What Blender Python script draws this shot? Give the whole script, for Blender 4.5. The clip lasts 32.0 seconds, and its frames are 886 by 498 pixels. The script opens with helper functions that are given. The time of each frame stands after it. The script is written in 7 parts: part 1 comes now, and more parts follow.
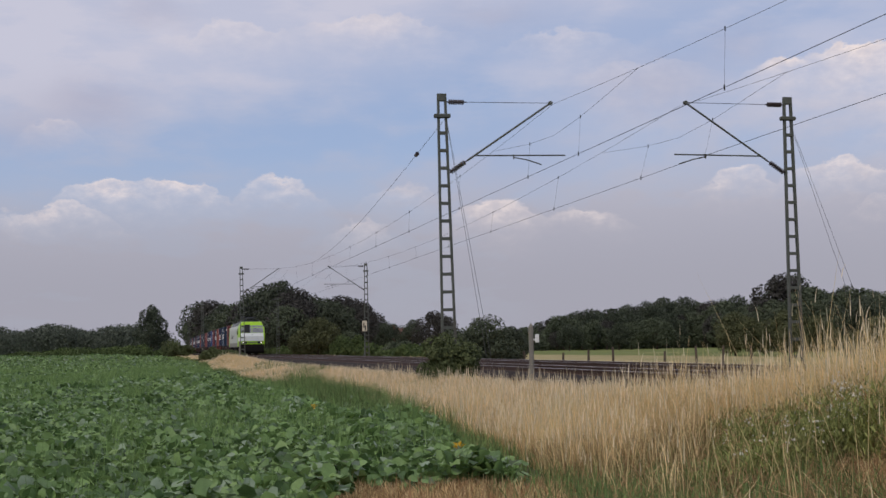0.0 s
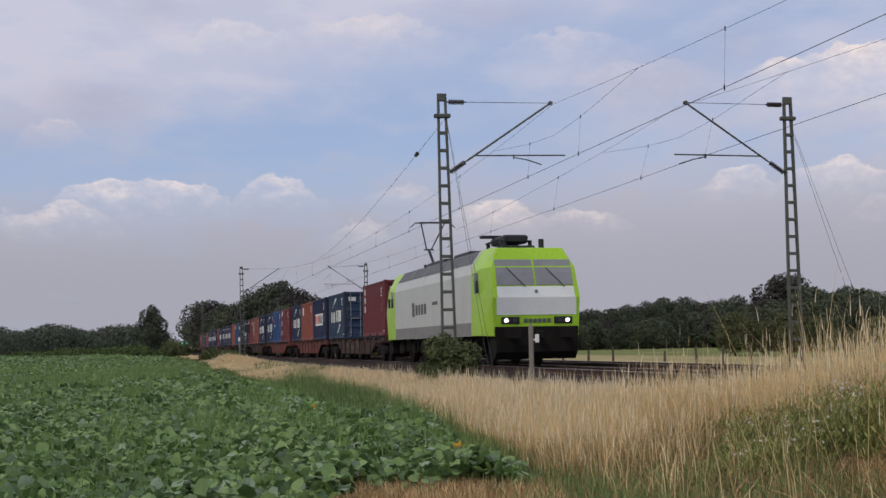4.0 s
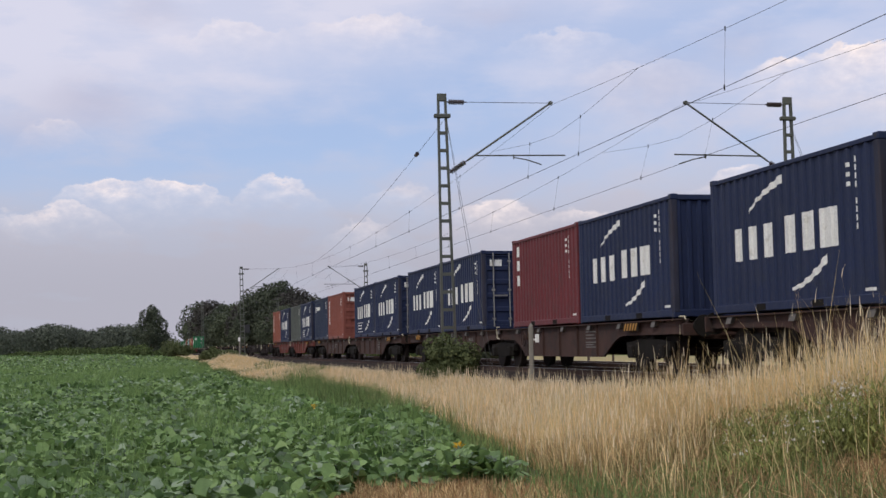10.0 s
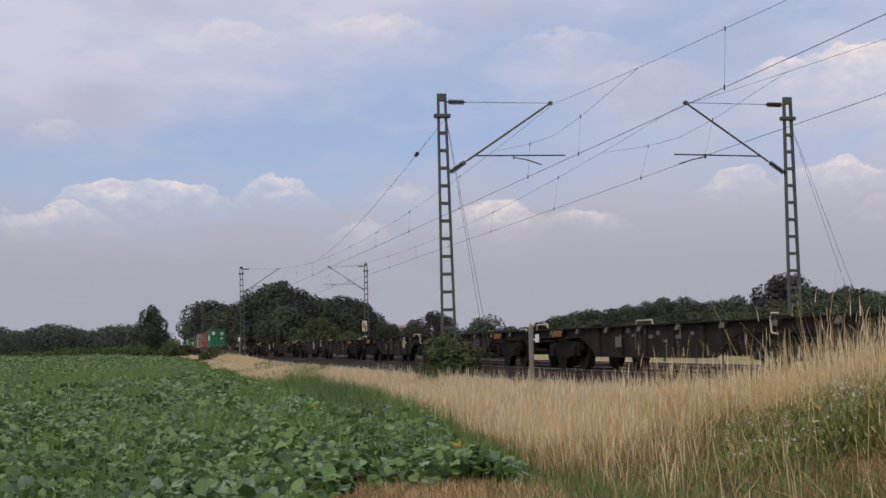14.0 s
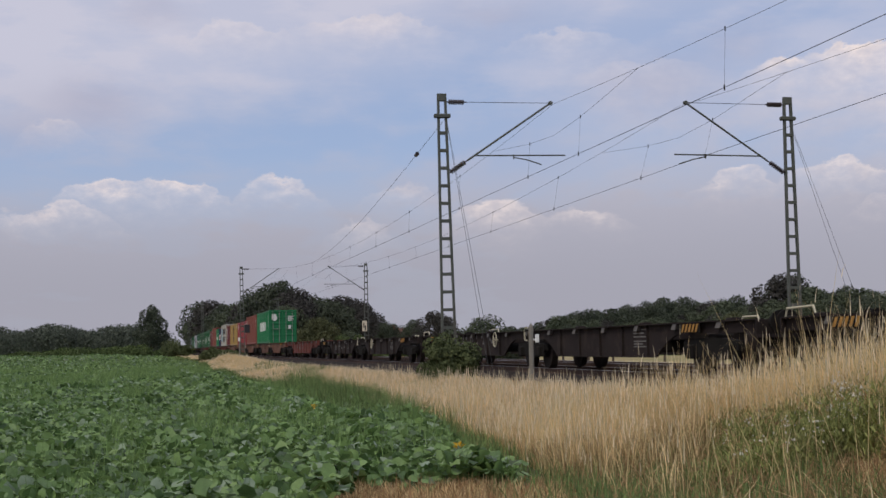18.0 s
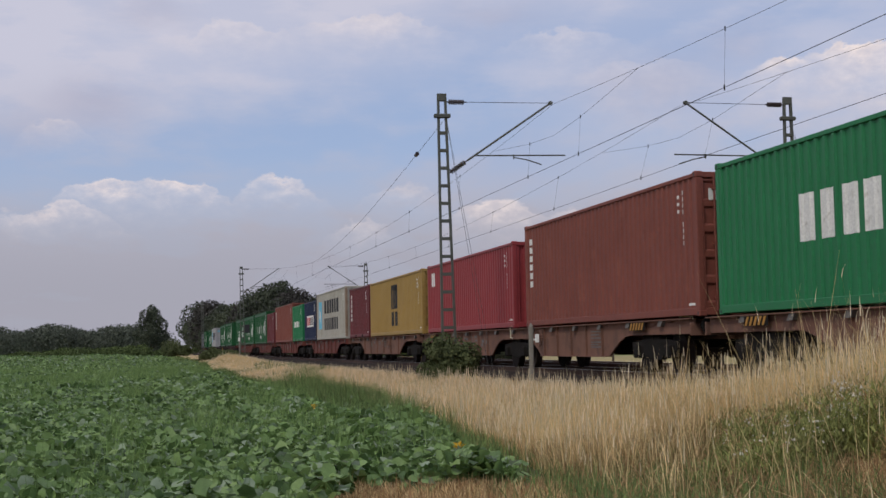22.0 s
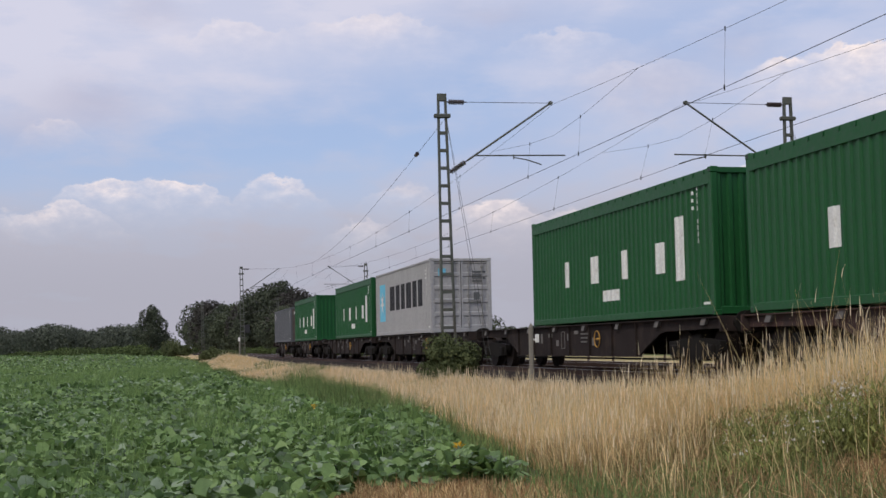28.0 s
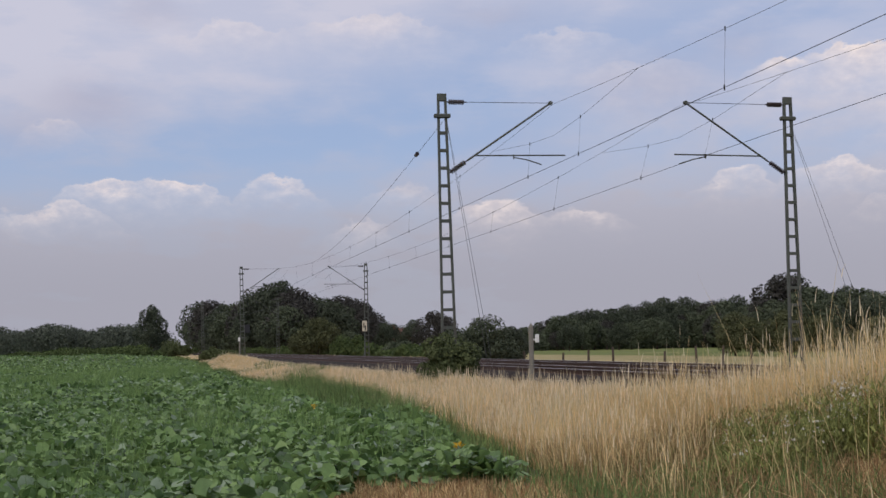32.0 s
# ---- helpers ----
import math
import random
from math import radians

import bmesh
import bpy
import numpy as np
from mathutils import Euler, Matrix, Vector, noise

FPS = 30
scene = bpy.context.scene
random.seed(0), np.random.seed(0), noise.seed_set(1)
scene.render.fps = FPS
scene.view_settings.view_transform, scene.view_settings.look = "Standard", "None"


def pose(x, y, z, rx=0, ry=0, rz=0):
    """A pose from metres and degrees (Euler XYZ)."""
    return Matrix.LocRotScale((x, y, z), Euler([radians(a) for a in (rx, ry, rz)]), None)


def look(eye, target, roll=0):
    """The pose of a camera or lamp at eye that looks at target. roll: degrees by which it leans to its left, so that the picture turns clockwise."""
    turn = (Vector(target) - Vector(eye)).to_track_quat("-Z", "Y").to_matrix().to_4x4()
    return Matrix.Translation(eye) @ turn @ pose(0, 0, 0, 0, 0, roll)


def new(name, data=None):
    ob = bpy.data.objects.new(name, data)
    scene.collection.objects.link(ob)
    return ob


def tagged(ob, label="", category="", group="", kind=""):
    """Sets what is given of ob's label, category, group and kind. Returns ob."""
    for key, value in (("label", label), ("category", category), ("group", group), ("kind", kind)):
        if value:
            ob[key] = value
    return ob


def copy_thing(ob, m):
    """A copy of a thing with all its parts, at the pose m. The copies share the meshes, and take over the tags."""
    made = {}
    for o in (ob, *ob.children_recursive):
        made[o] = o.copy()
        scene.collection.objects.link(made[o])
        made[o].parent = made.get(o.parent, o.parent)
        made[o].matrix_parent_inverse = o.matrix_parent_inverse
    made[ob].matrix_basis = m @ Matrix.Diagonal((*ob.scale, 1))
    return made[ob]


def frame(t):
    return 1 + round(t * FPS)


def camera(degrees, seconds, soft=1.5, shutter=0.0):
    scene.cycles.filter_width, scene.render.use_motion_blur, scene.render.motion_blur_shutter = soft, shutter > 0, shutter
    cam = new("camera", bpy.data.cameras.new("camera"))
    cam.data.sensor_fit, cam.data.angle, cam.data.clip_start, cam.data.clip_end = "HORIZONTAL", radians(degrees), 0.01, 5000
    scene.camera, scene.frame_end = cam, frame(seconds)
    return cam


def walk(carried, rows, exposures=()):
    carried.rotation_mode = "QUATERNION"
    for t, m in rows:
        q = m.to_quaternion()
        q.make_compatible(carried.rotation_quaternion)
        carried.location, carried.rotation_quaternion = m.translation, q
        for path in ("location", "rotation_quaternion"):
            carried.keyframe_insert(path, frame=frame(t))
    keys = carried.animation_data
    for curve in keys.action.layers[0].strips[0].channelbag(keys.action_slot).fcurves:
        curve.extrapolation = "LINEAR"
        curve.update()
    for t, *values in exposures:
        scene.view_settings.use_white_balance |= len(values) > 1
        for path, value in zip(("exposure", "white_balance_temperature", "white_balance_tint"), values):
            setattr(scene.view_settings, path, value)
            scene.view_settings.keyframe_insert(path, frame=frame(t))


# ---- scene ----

# ================= camera =================
EYE = Vector((0.0, 0.0, 1.54))
cam = camera(37.35, 32.0, soft=1.5, shutter=0.0)
AIM = look(EYE, EYE + Vector((0.0, 1.0, 0.07368)), roll=-1.06)
walk(cam, [(0.0, AIM), (32.0, AIM)], exposures=[(0.0, 0.0), (3.4, 0.0), (5.2, 0.22), (6.2, 0.28), (9.0, 0.28), (12.6, 0.32), (13.2, 0.29), (14.0, 0.08), (14.8, 0.02), (21.0, 0.0), (22.0, 0.02),
                                               (23.0, 0.18), (24.0, 0.26), (28.0, 0.22), (29.0, 0.18), (30.0, 0.28), (31.0, 0.25), (31.6, 0.1), (32.0, 0.03)])

# ================= light =================
SUN_EL, SUN_AZ = radians(48), radians(215)      # azimuth clockwise from +y


def make_world():
    w = bpy.data.worlds.new("sky")
    scene.world = w
    w.use_nodes = True
    nt = w.node_tree
    nt.nodes.clear()
    N, Lk = nt.nodes.new, nt.links.new
    out = N("ShaderNodeOutputWorld")
    bg = N("ShaderNodeBackground")
    sky = N("ShaderNodeTexSky")
    sky.sky_type = "NISHITA"
    sky.sun_disc = False
    sky.sun_elevation, sky.sun_rotation = SUN_EL, SUN_AZ
    sky.air_density, sky.dust_density, sky.ozone_density = 1.0, 0.7, 2.0
    tc = N("ShaderNodeTexCoord")
    sep = N("ShaderNodeSeparateXYZ")
    Lk(tc.outputs["Generated"], sep.inputs[0])

    def mth(op, a, b=None, c=None):
        n = N("ShaderNodeMath")
        n.operation = op
        for i, v in enumerate((a, b, c)):
            if v is None:
                continue
            if isinstance(v, (int, float)):
                n.inputs[i].default_value = v
            else:
                Lk(v, n.inputs[i])
        return n.outputs[0]

    def mixc(fac, a, b):
        n = N("ShaderNodeMix")
        n.data_type = "RGBA"
        for i, v in ((0, fac), (6, a), (7, b)):
            if isinstance(v, (int, float)):
                n.inputs[i].default_value = v
            elif isinstance(v, tuple):
                n.inputs[i].default_value = (*v, 1)
            else:
                Lk(v, n.inputs[i])
        return n.outputs[2]

    def noise_tex(vec, scale, detail, rough=0.55):
        n = N("ShaderNodeTexNoise")
        n.inputs["Scale"].default_value = scale
        n.inputs["Detail"].default_value = detail
        n.inputs["Roughness"].default_value = rough
        Lk(vec, n.inputs["Vector"])
        return n.outputs["Fac"]

    def ramp(f, a, b):
        n = N("ShaderNodeMapRange")
        n.interpolation_type = "SMOOTHSTEP"
        Lk(f, n.inputs[0])
        n.inputs[1].default_value, n.inputs[2].default_value = a, b
        return n.outputs[0]

    x, y, z = sep.outputs
    az = mth("ARCTAN2", x, y)
    el = mth("ARCSINE", z)
    # angles in degrees
    azd, eld = mth("MULTIPLY", az, 57.2958), mth("MULTIPLY", el, 57.2958)
    flat = N("ShaderNodeCombineXYZ")
    Lk(mth("MULTIPLY", azd, 0.035), flat.inputs[0])
    Lk(mth("MULTIPLY", eld, 0.11), flat.inputs[1])
    big = noise_tex(flat.outputs[0], 2.2, 6, 0.5)
    fine = noise_tex(flat.outputs[0], 9.0, 8, 0.6)
    puff = N("ShaderNodeCombineXYZ")
    Lk(mth("MULTIPLY", azd, 0.16), puff.inputs[0])
    Lk(mth("MULTIPLY", eld, 0.26), puff.inputs[1])
    lump = noise_tex(puff.outputs[0], 3.0, 7, 0.55)

    # the blue shows through in a band; the veil thickens towards the ground and to the upper left
    blue = mixc(1.0, sky.outputs[0], sky.outputs[0])
    skyc = N("ShaderNodeVectorMath")
    skyc.operation = "SCALE"
    Lk(blue, skyc.inputs[0])
    skyc.inputs["Scale"].default_value = 0.085
    tint = N("ShaderNodeVectorMath")
    tint.operation = "MULTIPLY"
    Lk(skyc.outputs[0], tint.inputs[0])
    tint.inputs[1].default_value = (1.08, 1.0, 1.08)
    clear = mixc(0.5, tint.outputs[0], (0.345, 0.475, 0.75))

    low = ramp(eld, 8.8, 4.2)                 # haze near the ground
    high = ramp(mth("ADD", mth("MULTIPLY", azd, -0.17), eld), 10.0, 15.5)
    wisps = ramp(mth("ADD", mth("MULTIPLY", big, 0.75), mth("MULTIPLY", fine, 0.35)), 0.47, 0.72)
    veil = mth("MAXIMUM", mth("MULTIPLY", low, 0.95), mth("MULTIPLY", high, 0.85))
    veil = mth("MINIMUM", mth("ADD", mth("MULTIPLY", veil, 0.9), mth("MULTIPLY", wisps, 0.54)), 1.0)
    veil = mth("MINIMUM", mth("ADD", veil, mth("MULTIPLY", mth("MULTIPLY", ramp(azd, 0.5, 9.0), ramp(eld, 13.8, 11.0)), mth("ADD", mth("MULTIPLY", lump, 0.5), 0.12))), 1.0)
    gap = mth("EXPONENT", mth("MULTIPLY", mth("ADD", mth("POWER", mth("DIVIDE", mth("SUBTRACT", azd, 2.2), 4.0), 2.0), mth("POWER", mth("DIVIDE", mth("SUBTRACT", eld, 13.4), 1.6), 2.0)), -1.0))
    veil = mth("MULTIPLY", veil, mth("SUBTRACT", 1.0, mth("MULTIPLY", gap, 0.5)))
    veil_col = mixc(ramp(eld, 2.0, 13.0), (0.374, 0.366, 0.430), (0.58, 0.575, 0.685))
    col = mixc(mth("MULTIPLY", mth("ADD", mth("MULTIPLY", veil, 0.85), 0.10), 1.0), clear, veil_col)

    # dull lavender undersides of the higher cloud
    for a0, e0, wa, we, amp in ((-15.0, 10.5, 2.0, 0.9, 0.75), (-17.6, 9.4, 2.0, 0.8, 0.45), (9.4, 11.0, 2.8, 1.3, 0.7), (13.0, 12.6, 1.6, 0.8, 0.4), (-12.5, 14.4, 1.6, 0.6, 0.5), (2.4, 14.3, 1.8, 0.6, 0.45), (3.5, 8.0, 3.5, 1.4, 0.35)):
        da = mth("DIVIDE", mth("SUBTRACT", azd, a0), wa)
        de = mth("DIVIDE", mth("SUBTRACT", mth("ADD", eld, mth("MULTIPLY", mth("SUBTRACT", lump, 0.5), 2.2)), e0), we)
        g = mth("EXPONENT", mth("MULTIPLY", mth("ADD", mth("MULTIPLY", da, da), mth("MULTIPLY", de, de)), -1.0))
        col = mixc(mth("MULTIPLY", g, mth("MULTIPLY", amp, mth("ADD", mth("MULTIPLY", big, 0.9), 0.35))), col, (0.425, 0.425, 0.545))

    # the low heaps of cloud: lit tops with a ragged edge, fading downward into the haze
    lump2 = noise_tex(puff.outputs[0], 9.0, 8, 0.6)
    edge = mth("ADD", mth("MULTIPLY", mth("SUBTRACT", lump, 0.5), 2.8), mth("MULTIPLY", mth("SUBTRACT", lump2, 0.5), 1.1))
    total = None
    for a0, e0, wa, we, amp in ((-16.6, 6.1, 1.9, 0.5, 0.6), (-14.5, 7.0, 1.5, 0.45, 0.8), (-11.5, 7.15, 1.6, 0.5, 0.85), (-7.2, 7.2, 1.3, 0.4, 0.65), (14.9, 11.9, 1.1, 0.9, 0.9),
                                (17.9, 12.2, 1.9, 1.3, 1.0), (20.4, 12.2, 2.4, 2.2, 0.95), (2.4, 6.1, 1.5, 0.6, 0.8), (6.2, 5.9, 1.3, 0.4, 0.55), (-3.6, 5.4, 1.0, 0.5, 0.35),
                                (12.8, 7.2, 1.3, 0.5, 0.6), (-16.6, 9.7, 1.0, 0.5, 0.3), (5.6, 13.4, 2.2, 1.2, 0.3), (17.2, 7.3, 2.0, 0.6, 0.7),
                                (18.6, 5.6, 1.2, 0.4, 0.2), (8.6, 12.0, 2.6, 2.2, 0.22), (-1.8, 6.9, 1.2, 0.5, 0.3), (-3.0, 14.2, 2.6, 0.8, 0.45), (-9.0, 13.8, 2.4, 0.9, 0.35)):
        da = mth("DIVIDE", mth("SUBTRACT", azd, a0), wa)
        up = mth("SUBTRACT", mth("ADD", mth("ADD", eld, mth("MULTIPLY", edge, 0.75)), mth("MULTIPLY", mth("MULTIPLY", da, da), 0.34)), e0)
        above = ramp(up, 0.22, 0.0)                     # 1 below the top edge
        body = mth("EXPONENT", mth("MULTIPLY", mth("ABSOLUTE", mth("MINIMUM", up, 0.0)), -1.0 / we))
        side = mth("EXPONENT", mth("MULTIPLY", mth("MULTIPLY", da, da), -0.9))
        g = mth("MULTIPLY", mth("MULTIPLY", above, body), mth("MULTIPLY", side, amp))
        total = g if total is None else mth("MAXIMUM", total, g)
    heap_col = mixc(ramp(lump2, 0.25, 0.75), (0.68, 0.605, 0.625), (0.93, 0.805, 0.765))
    col = mixc(mth("MULTIPLY", total, 0.96), col, heap_col)
    Lk(col, bg.inputs[0])
    bg.inputs[1].default_value = 1.0
    Lk(bg.outputs[0], out.inputs[0])


make_world()
sun = new("sun", bpy.data.lights.new("sun", "SUN"))
sun.data.energy = 1.3
sun.data.angle = radians(12)
sun.data.color = (1.0, 0.95, 0.86)
sun_dir = Vector((math.sin(SUN_AZ) * math.cos(SUN_EL), math.cos(SUN_AZ) * math.cos(SUN_EL), math.sin(SUN_EL)))
sun.matrix_world = look(sun_dir * 300, (0, 0, 0))

# ================= materials =================


def material(name, color, rough=0.7, metal=0.0, vary=0.25, scale=3.0, fine=40.0, bump=0.15, second=None, second_amount=0.5,
             streak=None, streak_amount=0.5, island=0.0, per_object=0.0, coords="Object", translucent=0.0, glow=0.0, fine_amount=0.4, spec=0.3, pale=None):
    """Two scales of noise over a colour; second: a second colour in patches; streak: a colour in vertical runs."""
    m = bpy.data.materials.new(name)
    m.use_nodes = True
    nt = m.node_tree
    N, Lk = nt.nodes.new, nt.links.new
    bsdf = nt.nodes["Principled BSDF"]
    tc = N("ShaderNodeTexCoord")
    src = tc.outputs[coords]

    def nz(scale_, detail, vec=None):
        n = N("ShaderNodeTexNoise")
        n.inputs["Scale"].default_value = scale_
        n.inputs["Detail"].default_value = detail
        Lk(vec if vec is not None else src, n.inputs["Vector"])
        return n.outputs["Fac"]

    def mix(fac, a, b, mode="MIX"):
        n = N("ShaderNodeMix")
        n.data_type = "RGBA"
        n.blend_type = mode
        for i, v in ((0, fac), (6, a), (7, b)):
            if isinstance(v, (int, float)):
                n.inputs[i].default_value = v
            elif isinstance(v, tuple):
                n.inputs[i].default_value = (*v, 1)
            else:
                Lk(v, n.inputs[i])
        return n.outputs[2]

    def rng(f, a, b, c=0.0, d=1.0):
        n = N("ShaderNodeMapRange")
        Lk(f, n.inputs[0])
        for i, v in enumerate((a, b, c, d)):
            n.inputs[1 + i].default_value = v
        return n.outputs[0]

    dark = tuple(c * (1 - vary) for c in color)
    lite = tuple(min(1.0, c * (1 + vary)) for c in color)
    col = mix(rng(nz(scale, 4), 0.3, 0.7), dark, lite)
    f2 = nz(fine, 3)
    if second:
        col = mix(rng(nz(scale * 1.7, 6), 0.62 - 0.25 * second_amount, 0.70 - 0.12 * second_amount), col, second)
    if streak:
        mp = N("ShaderNodeMapping")
        mp.inputs["Scale"].default_value = (1.0, 1.0, 0.08)
        Lk(src, mp.inputs[0])
        st = rng(nz(5.0, 6, mp.outputs[0]), 0.52, 0.70, 0.0, streak_amount)
        col = mix(st, col, streak)
    col = mix(fine_amount, col, mix(rng(f2, 0.3, 0.7), tuple(c * 0.72 for c in color), tuple(min(1, c * 1.28) for c in color)))
    if island or per_object:
        if island:
            g = N("ShaderNodeNewGeometry")
            rand, amt = g.outputs["Random Per Island"], island
        else:
            g = N("ShaderNodeObjectInfo")
            rand, amt = g.outputs["Random"], per_object
        hs = N("ShaderNodeHueSaturation")
        Lk(rng(rand, 0, 1, 1 - amt, 1 + amt), hs.inputs["Value"])
        Lk(rng(rand, 0, 1, 0.5 + amt * 0.03, 0.5 - amt * 0.03), hs.inputs["Hue"])
        Lk(col, hs.inputs["Color"])
        col = hs.outputs[0]
        if pale:
            wn = N("ShaderNodeTexWhiteNoise")
            wn.noise_dimensions = "1D"
            Lk(rand, wn.inputs["W"])
            col = mix(rng(wn.outputs["Value"], 1 - pale[1], 1 - pale[1] + 0.02), col, pale[0])
    Lk(col, bsdf.inputs["Base Color"])
    Lk(rng(f2, 0.2, 0.8, max(0.02, rough - 0.12), min(1.0, rough + 0.12)), bsdf.inputs["Roughness"])
    bsdf.inputs["Metallic"].default_value = metal
    bsdf.inputs["Specular IOR Level"].default_value = spec
    if bump:
        b = N("ShaderNodeBump")
        b.inputs["Strength"].default_value = bump
        b.inputs["Distance"].default_value = 0.02
        Lk(f2, b.inputs["Height"])
        Lk(b.outputs[0], bsdf.inputs["Normal"])
    if glow:
        bsdf.inputs["Emission Color"].default_value = (*color, 1)
        bsdf.inputs["Emission Strength"].default_value = glow
    if translucent:
        tr = N("ShaderNodeBsdfTranslucent")
        Lk(col, tr.inputs[0])
        ms = N("ShaderNodeMixShader")
        ms.inputs[0].default_value = translucent
        Lk(bsdf.outputs[0], ms.inputs[1])
        Lk(tr.outputs[0], ms.inputs[2])
        Lk(ms.outputs[0], nt.nodes["Material Output"].inputs[0])
    return m


